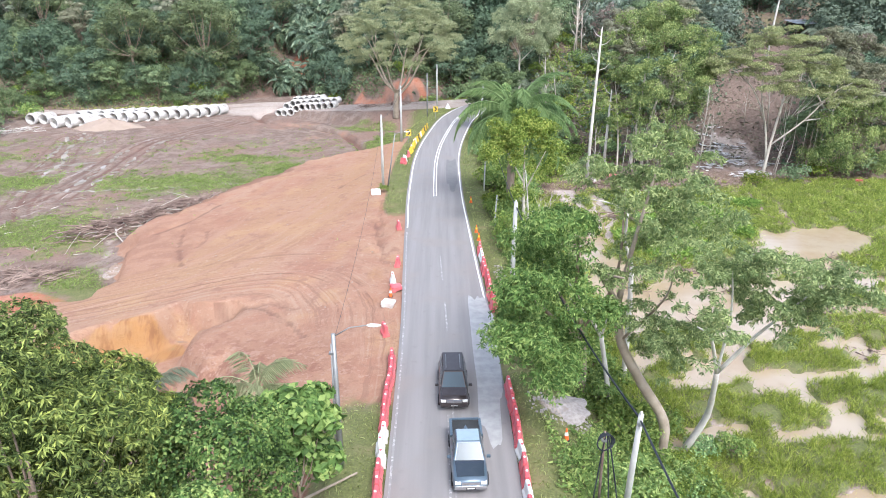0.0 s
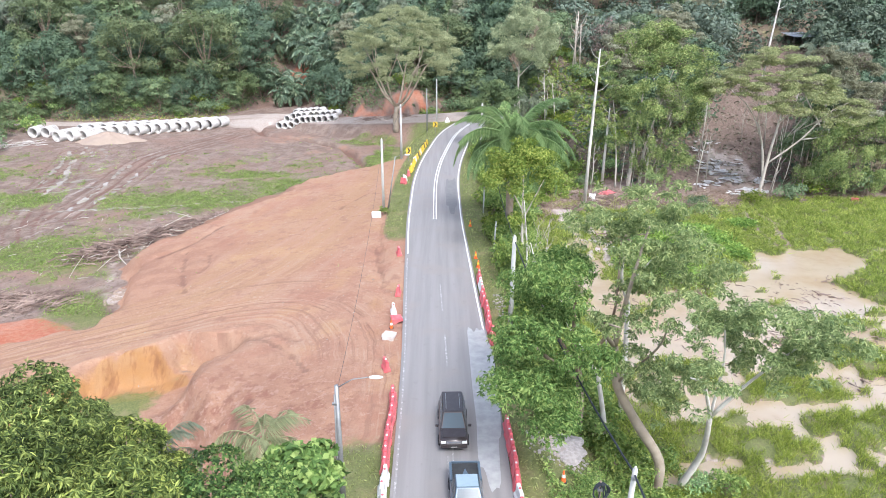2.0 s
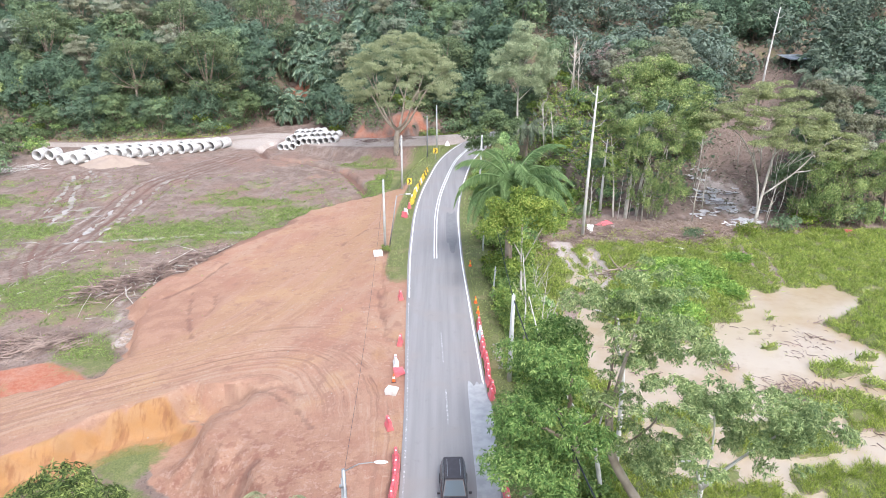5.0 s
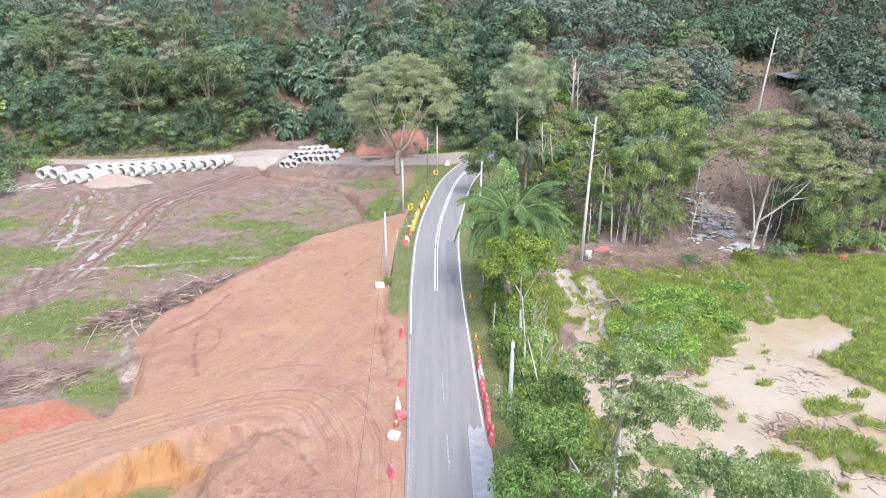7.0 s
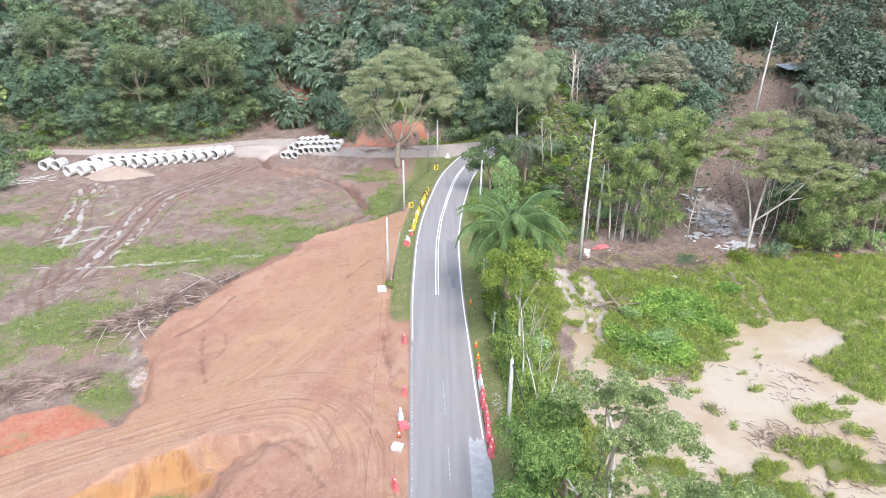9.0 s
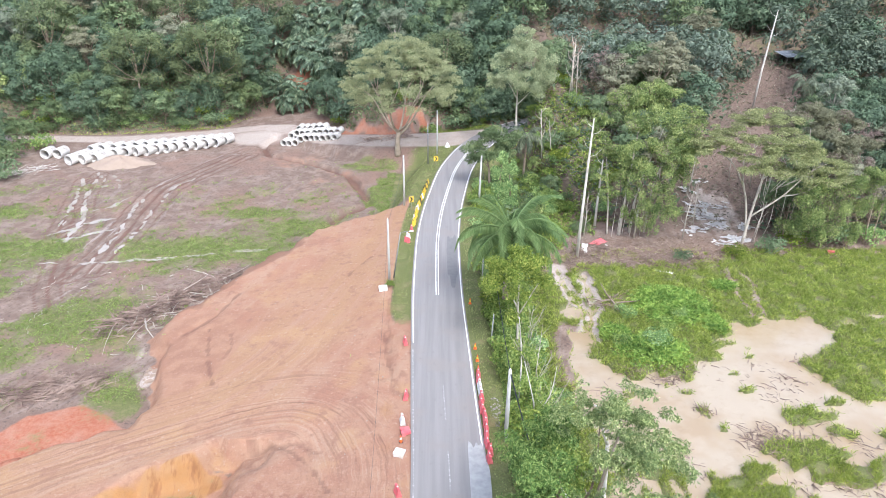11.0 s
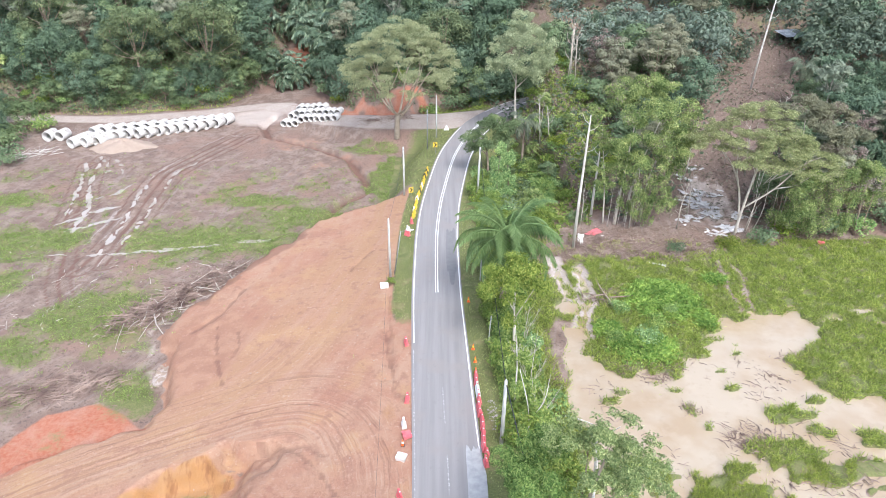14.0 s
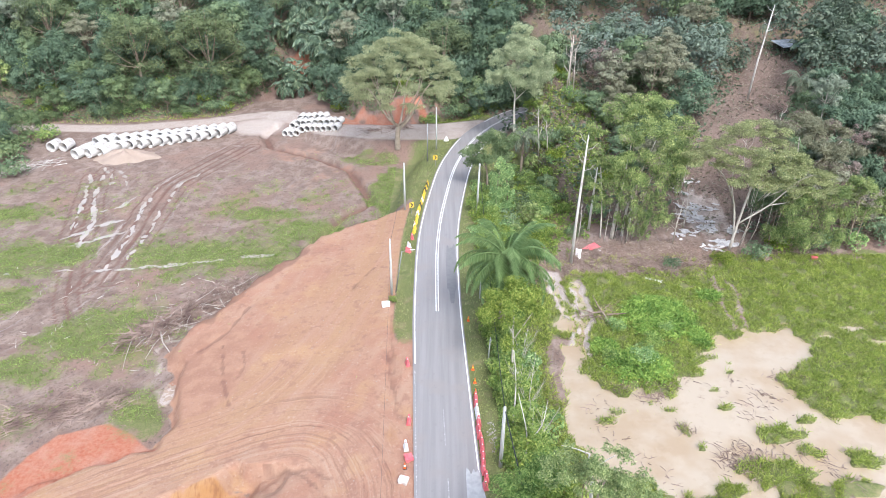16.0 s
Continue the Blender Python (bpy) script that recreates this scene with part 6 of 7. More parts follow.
# trees by the near right bank
custom_tree("roadside_tree", "leafy dark-trunked tree overhanging the road edge", 78,
            [([(9.0, 39.2, -3.8), (8.9, 39.0, 1), (8.0, 38, 5.5)], 0.30, 0.18), ([(8.8, 38.8, 2), (5.5, 35.5, 6), (4.2, 33.5, 8.5)], 0.16, 0.05), ([(8.0, 38, 5), (7.5, 36, 10)], 0.16, 0.05), ([(8.6, 38.6, 3), (10, 37, 7), (10.5, 38.5, 12)], 0.15, 0.04), ([(8.6, 38.6, 3), (6, 39, 7)], 0.12, 0.04)],
            spray(79, [(4.3, 33, 8.5), (6.4, 33.8, 10.8), (3.8, 31.2, 6.2), (6, 36.5, 9.4), (5, 39.5, 8), (4.6, 36, 6.2), (7.4, 32, 7.6), (5.2, 30.5, 4.8), (7.5, 40.5, 9.5), (7.0, 37, 7.0), (6.0, 34, 5.0)], 1.0, 7, 1.3, 0.75),
            28000, (0.29, 0.09), M_BARK, L_ROADSIDE, 0.7, tuft=5)
custom_tree("spreading_tree", "open-crowned tree with thick curving pale trunk in the swamp", 80,
            [([(13.3, 35.2, -4.3), (13.2, 35.2, -1.5), (11.6, 35.2, 1.2), (10.2, 35.3, 3.8), (10.0, 36, 6)], 0.34, 0.24), ([(10.0, 36, 6), (10.6, 36.2, 9.5), (11.3, 36, 13.5)], 0.2, 0.06), ([(10.0, 36, 6), (8.6, 34.6, 8.2), (9.2, 32.5, 9)], 0.15, 0.05), ([(10.2, 35.3, 4), (11.5, 33, 7.5), (11.2, 31, 10)], 0.09, 0.03)],
            spray(81, [(11.2, 35.5, 15), (9.8, 37.5, 14), (12.6, 36.5, 13.6), (10.4, 33.5, 12.6), (12, 33.5, 13.6), (8.6, 38.5, 12.5), (13.2, 34.5, 12), (11.2, 31, 10.6), (11.0, 38.5, 12.5), (13.1, 34.5, 5.4), (15, 38, 9.6), (13.6, 37.4, 10.6), (11.6, 37, 9.2), (12.3, 36.4, 10.6), (9.4, 35.0, 8.4), (11.0, 34.4, 6.6), (12.2, 34.0, 3.8)], 0.58, 9, 1.6, 0.5),
            20000, (0.28, 0.085), M_BARK_TAN, L_SWAMP, 0.7, tuft=5)
custom_tree("spreading_tree", "open-crowned tree with bent white trunk in the swamp", 82,
            [([(14.9, 36.0, -4.3), (15.6, 35.2, -1.4), (15.4, 34.2, 0.6), (14.9, 33.0, 3.2)], 0.22, 0.15), ([(14.9, 33.0, 3.2), (13.6, 31.4, 6.2), (12.2, 29.8, 7.6)], 0.12, 0.04), ([(14.9, 33.0, 3.2), (16.2, 31.8, 6.2), (17.8, 30.6, 9)], 0.12, 0.04), ([(14.9, 33.0, 3.2), (14.8, 32.2, 7), (14.2, 31.5, 10)], 0.10, 0.03)],
            spray(83, [(14.2, 31.2, 10.6), (16.4, 31, 10.4), (18.2, 30.2, 9.8), (12.4, 29.4, 8), (19.4, 30.8, 9.2), (17.2, 29.6, 8.6), (13, 32.4, 9.6), (15.6, 32.6, 9.4), (15.3, 32.5, 8.8), (16.5, 32, 7.7), (18.1, 31.5, 9.6), (19, 31, 8.5), (18, 31.5, 6.9), (14.8, 33, 6.8), (11.6, 30.6, 6.6), (13.2, 33.4, 4.4)], 0.5, 9, 1.45, 0.5),
            17000, (0.27, 0.08), M_BARK_WHITE, L_SWAMP, 0.7, tuft=5)

for k, limbs in enumerate([
        [([(11, 39, -4.2), (10.6, 39, -1), (10, 39.1, 2.2)], 0.2, 0.14), ([(10, 39.1, 2.2), (8.8, 39.3, 4.2), (7.6, 39.8, 6)], 0.13, 0.04), ([(9.2, 39.2, 3.6), (8.4, 38.8, 4.4), (7.7, 38.4, 5.2)], 0.08, 0.03), ([(10, 39.1, 2.2), (10.3, 38.8, 4.2), (10.0, 38.4, 5.6)], 0.08, 0.03)],
        [([(13.2, 44.2, -4.3), (13.1, 44.1, 1), (12.9, 44, 5)], 0.22, 0.16), ([(12.9, 44, 5), (12.2, 43.6, 7), (12.0, 43, 9.2)], 0.15, 0.07), ([(12.0, 43, 9.2), (10.8, 43, 9.8), (9.6, 43.2, 10)], 0.06, 0.03), ([(12.6, 43.8, 6.4), (13.6, 43.4, 8), (14.2, 43, 9)], 0.07, 0.03)]]):
    x, y, z = limbs[0][0][0]
    ob = thing("dead_tree", "bare pale crooked dead limbs standing in the marsh", "tree", pose(x, y, z))
    for i, (pts, r0, r1) in enumerate(limbs):
        q = glide(pts, 4)
        part("trunk" if i == 0 else "branch", Geo().tube([(p.x - x, p.y - y, p.z - z) for p in q], [r0 + (r1 - r0) * j / (len(q) - 1) for j in range(len(q))], 7), M_BARK_WHITE, ob, smooth=True)

# thicket in the near left corner
NEAR_L = [("mango_tree", "leafy mango tree with long drooping leaves", -17.0, 22.5, 12.0, 3.4, 8.5, 84, L_MANGO), ("mango_tree", "leafy mango tree with long drooping leaves", -12.0, 16.8, 13.0, 3.4, 8.5, 85, L_MANGO), ("mango_tree", "dense dark green tree with pale new leaves", -8.4, 19.4, 10.3, 3.2, 7.5, 86, L_LAUREL), ("mango_tree", "dense dark green tree with pale new leaves", -7.2, 14.6, 10.2, 2.4, 7.0, 87, L_LAUREL), ("mango_tree", "leafy mango tree with long drooping leaves", -18.5, 19.5, 11.0, 3.6, 8.0, 88, L_MANGO), ("mango_tree", "leafy mango tree with long drooping leaves", -12.6, 21.2, 10.4, 3.0, 7.5, 93, L_MANGO), ("mango_tree", "young tree with thin crown at the thicket's edge", -17.5, 26.5, 8.0, 2.6, 5.5, 89, L_MANGO)]
for name, label, x, y, top, rad, dep, seed, lf in NEAR_L:
    z = height(x, y)
    tree(name, label, seed, top - z, rad, dep, 23000 if lf is L_MANGO else 25000, (0.26, 0.065) if lf is L_MANGO else (0.155, 0.105), M_BARK, lf, 19, 0.34, 0.16, 0.85, 0.6, shell=0.25, tuft=9 if lf is L_MANGO else 3).matrix_basis = pose(x, y, z)
z = height(-6.2, 24.2)
tree("broadleaf_shrub", "shrub with large round glossy green leaves", 90, 8.2 - z, 1.9, 6.0, 2600, (0.40, 0.32), M_BARK, L_ROADSIDE, 9, 0.45, 0.07, category="shrub").matrix_basis = pose(-6.2, 24.2, z)
z = height(-8.0, 26.2)
palm("young_palm", "young palm with dry grey-green drooping fronds", 91, 6.2 - z, 0.16, 13, 2.9, L_RAIN, M_BARK, 30, 0.7, 0.07, 0.9, 0.95, 0.9, 70).matrix_basis = pose(-8.0, 26.2, z)
z = height(-12.5, 25.5)
palm("young_palm", "young palm with dry grey-green drooping fronds", 92, 6.6 - z, 0.16, 12, 2.9, L_GREY, M_BARK, 30, 0.65, 0.07, 0.9, 0.95, 0.9, 70).matrix_basis = pose(-12.5, 25.5, z)

# palms standing singly on the right hillside
for x, y, top, n, long, lf, label in [(37.5, 166, 19.0, 18, 6.6, L_PALM, "tall grey-green palm with drooping fronds on the hillside"), (75.6, 145, 13.6, 12, 4.4, L_GREY, "palm with withered drooping grey fronds"), (16.2, 133, 5.4, 13, 4.6, L_GREY, "low palm with grey drooping fronds inside the bend")]:
    z = height(x, y)
    palm("hill_palm", label, 95 + n, top - z, 0.2, n, long, lf, M_BARK, 26, 1.1, 0.16, 0.8, 0.9, 0.9, 70).matrix_basis = pose(x, y, z)

# bare saplings on the right hillside
SAPLING = thing("bare_sapling", "thin bare pale sapling on the hillside", "tree", pose(23.5, 106.5, height(23.5, 106.5)))
g = Geo().tube([(0, 0, -0.3), (0.2, 0.1, 3.2), (0.1, 0.3, 6.8)], [0.10, 0.075, 0.03], 6)
part("trunk", g, M_BARK_PALE, SAPLING, smooth=True)
for k in range(7):
    h, a = 2.2 + 0.65 * k, k * 2.3
    g = Geo().tube([(0.15, 0.1, h), (0.15 + 0.7 * math.cos(a), 0.1 + 0.7 * math.sin(a), h + 0.7), (0.15 + 1.0 * math.cos(a + 0.3), 0.1 + 1.0 * math.sin(a + 0.3), h + 1.7)], [0.035, 0.025, 0.01], 4)
    part("branch", g, M_BARK_PALE, SAPLING)
for x, y, s, turn in [(27.2, 150, 1.6, 20), (28.0, 150.8, 1.75, 140), (28.9, 150.2, 1.5, 260)]:
    copy_thing(SAPLING, sized(x, y, height(x, y), s, turn, 4))
rs = random.Random(77)
for i in range(18):
    x, y = rs.uniform(17, 66), rs.uniform(102, 140)
    if y < foot(x) - 3 or to_line(np.array([x]), np.array([y]), ROAD_LINE)[0][0] < 6:
        continue
    copy_thing(SAPLING, sized(x, y, height(x, y), rs.uniform(0.7, 1.5), rs.uniform(0, 360), rs.uniform(-7, 7)))

# ---- things ----
def road_at(y, off):
    """Place, and turn of the road, at that offset from its middle."""
    p = min(range(1, len(ROAD) - 1), key=lambda i: abs(ROAD[i].y - y))
    a, b = (ROAD[p - 1], ROAD[p]) if ROAD[p].y > y else (ROAD[p], ROAD[p + 1])
    q = a.lerp(b, (y - a.y) / (b.y - a.y))
    d = (b - a).normalized()
    return q.x + d.y * off, q.y - d.x * off, math.degrees(math.atan2(-d.x, d.y))


def barrier(colour, label, group):
    """A water-filled plastic road barrier, one metre long."""
    ob = thing("road_barrier", label, "barrier", group=group)
    prof = [(-0.24, 0.06), (-0.25, 0.22), (-0.15, 0.36), (-0.11, 0.80), (-0.06, 0.86), (0.06, 0.86), (0.11, 0.80), (0.15, 0.36), (0.25, 0.22), (0.24, 0.06)]
    part("body", Geo().sweep(prof, -0.46, 0.46), colour, ob, bevel=0.03)
    for sy in (-0.30, 0.30):
        part("foot", Geo().box(-0.25, sy - 0.13, 0, 0.25, sy + 0.13, 0.07), colour, ob)
    part("filler_cap", Geo().lathe([(0, 0.905), (0.062, 0.90), (0.068, 0.85), (0, 0.845)], 10), M_WHITE if colour is M_RED else M_BLACK if colour is not M_WHITE else M_RED, ob, "screw cap")
    part("joint_peg", Geo().tube([(0, 0.50, 0.1), (0, 0.50, 0.78)], [0.035, 0.035], 8), colour, ob)
    return ob


B_RED = barrier(M_RED, "red water-filled plastic road barrier", "barriers along the road")
B_WHITE = barrier(M_WHITE, "white water-filled plastic road barrier", "barriers along the road")
B_YELLOW = barrier(M_YELLOW, "yellow plastic road barrier on the bend", "barriers along the bend")
B_BLACK = barrier(M_BLACK, "black plastic road barrier on the bend", "barriers along the bend")
first_use = {}


def set_barrier(proto, x, y, turn, tip=0.0, z=None):
    m = pose(x, y, (height(x, y) if z is None else z) + (0.2 if tip else 0), 0, tip, turn)
    if proto not in first_use:
        first_use[proto] = True
        proto.matrix_basis = m
    else:
        copy_thing(proto, m)


for i in range(16):
    x, y, a = road_at(40.0 - i * 1.04, -HALF - 0.38)
    set_barrier(B_WHITE if 8 <= i <= 10 else B_RED, x + RNG.uniform(-0.07, 0.07), y, a + RNG.uniform(-7, 7))
for i in range(12):
    x, y, a = road_at(36.4 - i * 1.06, HALF + 0.25)
    set_barrier(B_WHITE if i in (6, 9) else B_RED, x + RNG.uniform(-0.06, 0.06), y, a + RNG.uniform(-8, 8))
for i in range(14):
    x, y, a = road_at(60.4 - i * 0.98, HALF + 0.35)
    set_barrier(B_WHITE if i in (2, 3) else B_RED, x + RNG.uniform(-0.1, 0.1), y, a + RNG.uniform(-10, 10))
for x, y, proto, turn, tip in [(-4.1, 43.8, B_RED, 20, 0), (-4.35, 48.2, B_WHITE, 70, 80), (-4.2, 51.4, B_RED, 15, 80), (-4.0, 56.8, B_RED, -4, 0), (-4.15, 53.0, B_WHITE, 8, 0), (-4.5, 66.8, B_RED, 12, 0), (-5.4, 96.4, B_WHITE, 25, 0), (-5.5, 94.8, B_RED, 50, 0), (-5.0, 99.2, B_RED, 10, 0), (61.5, 99.4, B_RED, 70, 85), (72.5, 90.5, B_RED, 40, 85)]:
    set_barrier(proto, x, y, turn, tip)
for i in range(19):
    x, y, a = road_at(101 + i * 1.08, -HALF - 0.75)
    set_barrier(B_BLACK if i in (9, 15, 17) else B_WHITE if i in (2, 6, 11) else B_YELLOW, x + RNG.uniform(-0.1, 0.1), y, a + RNG.uniform(-12, 12))


def cone(x, y, band, label):
    ob = thing("traffic_cone", label, "cone", pose(x, y, height(x, y)), "traffic cones")
    part("base", Geo().box(-0.19, -0.19, 0, 0.19, 0.19, 0.04), M_BLACK if band is M_WHITE else M_ORANGE, ob, bevel=0.01)
    part("body", Geo().lathe([(0.15, 0.04), (0.035, 0.75), (0.02, 0.76), (0, 0.76)], 14), M_ORANGE, ob, smooth=True)
    part("band", Geo().lathe([(0.112, 0.32), (0.077, 0.53)], 14), band, ob, "reflective band", m=Matrix.Diagonal((1.05, 1.05, 1, 1)))
    return ob


cone(6.8, 32.2, M_WHITE, "orange traffic cone with white band on the bank")
for y, off in [(63.3, 0.55), (65.7, 0.5), (76, 0.7), (61.4, 0.45)]:
    x, yy, _ = road_at(y, HALF + off)
    cone(x, yy, M_YELLOW, "small orange and yellow traffic cone beside the road")
x, yy, _ = road_at(50.5, -HALF - 0.9)
cone(x, yy, M_WHITE, "orange traffic cone at the earthworks")


def chevron_sign(x, y, turn, high, label):
    """A yellow board with a black arrow head on a post."""
    ob = thing("chevron_sign", label, "sign", pose(x, y, height(x, y), 0, 0, turn))
    part("post", Geo().tube([(0, 0.05, -0.3), (0, 0.05, high)], [0.04, 0.04], 8), M_STEEL, ob)
    part("board", Geo().box(-0.42, -0.015, high - 1.0, 0.42, 0.015, high), M_YELLOW, ob, bevel=0.008)
    h = high - 0.5
    v = [(-0.28, -0.022, h + 0.40), (0.0, -0.022, h + 0.40), (0.30, -0.022, h), (0.0, -0.022, h - 0.40), (-0.28, -0.022, h - 0.40), (0.02, -0.022, h)]
    part("chevron", Geo().add(v, [(0, 5, 2, 1), (5, 4, 3, 2)]), M_BLACK, ob, "black arrow head")
    return ob


chevron_sign(-1.4, 130.5, 0, 2.3, "yellow and black chevron sign on the bend")
chevron_sign(-5.4, 108.5, 25, 2.2, "yellow and black chevron sign on the bend")
chevron_sign(10.9, 167.6, -10, 2.6, "yellow and black chevron sign beyond the bend")


def utility_pole(x, y, top, r, material, label, lean=(0, 0), arm=False):
    z = height(x, y)
    ob = thing("utility_pole", label, "pole", pose(x, y, z))
    h = top - z
    part("shaft", Geo().tube([(0, 0, -0.6), (lean[0] * 0.5, lean[1] * 0.5, h * 0.5), (lean[0], lean[1], h)], [r * 1.25, r * 1.1, r * 0.85], 10), material, ob, smooth=True)
    part("bracket", Geo().box(lean[0] - 0.12, lean[1] - 0.09, h - 0.55, lean[0] + 0.12, lean[1] + 0.09, h - 0.45), M_STEEL, ob, "steel cable bracket")
    if arm:
        part("insulator", Geo().lathe([(0, h), (0.05, h + 0.02), (0.06, h + 0.1), (0.03, h + 0.16), (0, h + 0.16)], 10), M_WHITE, ob, m=Matrix.Translation((lean[0], lean[1], 0)))
    return ob


utility_pole(-7.35, 82.6, 8.6, 0.14, M_POLE, "upright pale concrete pole beside the verge", arm=True)
utility_pole(-6.65, 110.3, 8.57, 0.15, M_POLE, "white concrete pole on the grass slope")
utility_pole(-3.0, 133.4, 7.9, 0.10, M_STEEL, "thin grey steel pole near the lane")
utility_pole(-1.2, 141, 8.7, 0.13, M_POLE, "pale concrete pole near the lane")
utility_pole(5.9, 109.3, 8.85, 0.15, M_POLE, "white concrete pole on the road bank", (0.3, 0))
utility_pole(5.45, 50.6, 7.6, 0.17, M_POLE, "thick pale concrete pole on the grassy bank", (0.1, 0), True)
utility_pole(5.3, 68, 3.1, 0.07, M_POLE, "short thin pale post on the bank", (0.2, 0))
utility_pole(5.0, 82, 3.4, 0.08, M_POLE, "short thin pale post on the bank", (0.1, 0))
utility_pole(8.7, 26.8, 6.0, 0.135, M_POLE, "pale concrete pole carrying coiled cables", (-0.35, -1.9), True)
utility_pole(7.6, 27.4, 3.6, 0.06, M_STICK, "thin weathered wooden post with cable coil", (-0.1, -0.3))


def street_lamp(x, y, top, lean, arm, label, r=0.1):
    z = height(x, y)
    ob = thing("street_lamp", label, "street lamp", pose(x, y, z))
    h = top - z
    part("pole", Geo().tube([(0, 0, -0.5), (lean[0], lean[1], h)], [r * 1.3, r * 0.8], 10), M_STEEL, ob, smooth=True)
    e = (lean[0] + arm[0], lean[1] + arm[1], h + arm[2])
    part("arm", Geo().tube([(lean[0], lean[1], h - 0.15), (lean[0] + arm[0] * 0.5, lean[1] + arm[1] * 0.5, h + arm[2] * 0.75), e], [0.035, 0.03, 0.028], 8), M_STEEL, ob, smooth=True)
    head = Geo().lathe([(0, 0), (0.07, 0.02), (0.13, 0.2), (0.12, 0.5), (0.05, 0.68), (0, 0.7)], 12, "x")
    a = math.atan2(arm[1], arm[0])
    lamp = part("lamp_head", head, M_WHITE, ob, "pale lantern", True, m=Matrix.Translation(e) @ Euler((0, 0, a)).to_matrix().to_4x4() @ Matrix.Diagonal((1, 1, 0.6, 1)))
    part("lens", Geo().lathe([(0, -0.07), (0.07, -0.06), (0.10, -0.03)], 12), M_CONCRETE, lamp, m=Matrix.Translation((0.36, 0, -0.08)))
    return ob


street_lamp(-5.2, 29.3, 7.5, (0, 0), (1.6, 0, 0.45), "grey street lamp with curved arm over the road", 0.13)
street_lamp(-6.9, 83.2, 6.4, (1.1, 0.2), (1.1, 0.1, 0.15), "thin leaning street lamp beside the pole", 0.07)
utility_pole(-5.42, 29.25, 7.0, 0.04, M_STEEL, "thin grey post beside the street lamp", (0.1, 0))


def cable(a, b, sag, label, r=0.02):
    a, b = Vector(a), Vector(b)
    pts = [a.lerp(b, k / 14) - Vector((0, 0, sag * 4 * (k / 14) * (1 - k / 14))) for k in range(15)]
    ob = thing("cable", label, "cable", Matrix.Translation(a))
    part("strand", Geo().tube([tuple(p - a) for p in pts], [r] * 15, 5), M_CABLE, ob)
    return ob


cable((8.35, 24.9, 5.75), (5.6, 50.6, 7.2), 0.9, "sagging black overhead cable between poles", 0.05)
cable((5.6, 50.6, 7.1), (6.2, 109.3, 8.5), 1.6, "sagging black overhead cable between poles", 0.035)
cable((8.35, 24.9, 5.7), (10.2, -14, 6.4), 0.9, "sagging black overhead cable between poles", 0.05)
cable((-5.2, 29.3, 7.1), (-7.3, 82.6, 8.1), 1.4, "thin black overhead cable between poles", 0.011)
cable((-7.3, 82.6, 8.3), (-6.6, 110.3, 8.2), 0.8, "thin black overhead cable between poles", 0.02)
for k, (dx, zz) in enumerate([(-0.15, 3.0), (0.1, 2.2), (0.25, 3.4)]):
    z0 = height(7.6 + dx, 27.2)
    cable((7.6 + dx * 0.3, 27.1, 3.4), (7.6 + dx * 3, 26.9 - 0.3 * k, z0 + 0.2), -0.25, "loose black cable hanging from the post", 0.035)
coil = thing("cable_coil", "coil of black cable hung on the wooden post", "cable", pose(7.5, 27.0, 3.1, 80, 0, 20))
g = Geo()
for k in range(4):
    n = 18
    g.tube([((0.38 + 0.03 * k) * math.cos(6.283 * i / n), (0.45 - 0.03 * k) * math.sin(6.283 * i / n), 0.04 * k) for i in range(n + 1)], [0.028] * (n + 1), 5)
part("loops", g, M_CABLE, coil)


# concrete pipes in rows
def pipe_mesh(r, length):
    g = Geo().lathe([(r * 0.80, 0), (r * 0.97, 0), (r, 0.04), (r, length - 0.12), (r * 1.0, length), (r * 0.80, length)], 28, "y", True)
    return g.mesh("concrete_pipe", M_CONCRETE, True)


BIG, SMALL = pipe_mesh(1.20, 2.9), pipe_mesh(0.82, 2.5)


def pipe(data, x, y, z, turn, label, group):
    return thing("concrete_pipe", label, "pipe", pose(x, y, z, 0, 0, turn), group, data=data)


big_label = "large round concrete drainage pipe lying on the field"
small_label = "concrete drainage pipe in the smaller stack"
AXIS = -20
ax = Vector((math.sin(radians(20)), math.cos(radians(20))))


def row(p, q, n, data, r, lift, label, group, turn=AXIS):
    for i in range(n):
        x, y = p[0] + (q[0] - p[0]) * i / (n - 1) + RNG.uniform(-0.12, 0.12), p[1] + (q[1] - p[1]) * i / (n - 1) + RNG.uniform(-0.35, 0.35)
        pipe(data, x, y, height(x, y + 1) + r + lift, turn + RNG.uniform(-5, 5), label, group)


row((-81.6, 145.8), (-76.6, 147.0), 3, BIG, 1.10, 0, big_label, "row of large pipes", -24)
row((-89.2, 150.0), (-86.6, 150.2), 2, BIG, 1.10, 0, big_label, "row of large pipes", -10)
row((-81.0, 148.6), (-76.0, 149.8), 3, BIG, 1.10, 0, big_label, "row of large pipes", -24)
row((-73.8, 150.6), (-54.0, 159.5), 11, BIG, 1.10, 0, big_label, "row of large pipes")
row((-80.2, 153.0), (-66.6, 157.4), 7, BIG, 1.10, 0, big_label, "row of large pipes")
row((-64.5, 158.0), (-52.6, 162.4), 7, BIG, 1.10, 0, big_label, "row of large pipes")
row((-38.0, 161.2), (-25.6, 159.2), 10, SMALL, 0.62, 0, small_label, "stack of small pipes", -12)
row((-36.6, 163.6), (-25.0, 162.0), 9, SMALL, 0.62, 0.55, small_label, "stack of small pipes", -12)
row((-34.8, 166.4), (-29.2, 165.6), 5, SMALL, 0.62, 0.9, small_label, "stack of small pipes", -12)


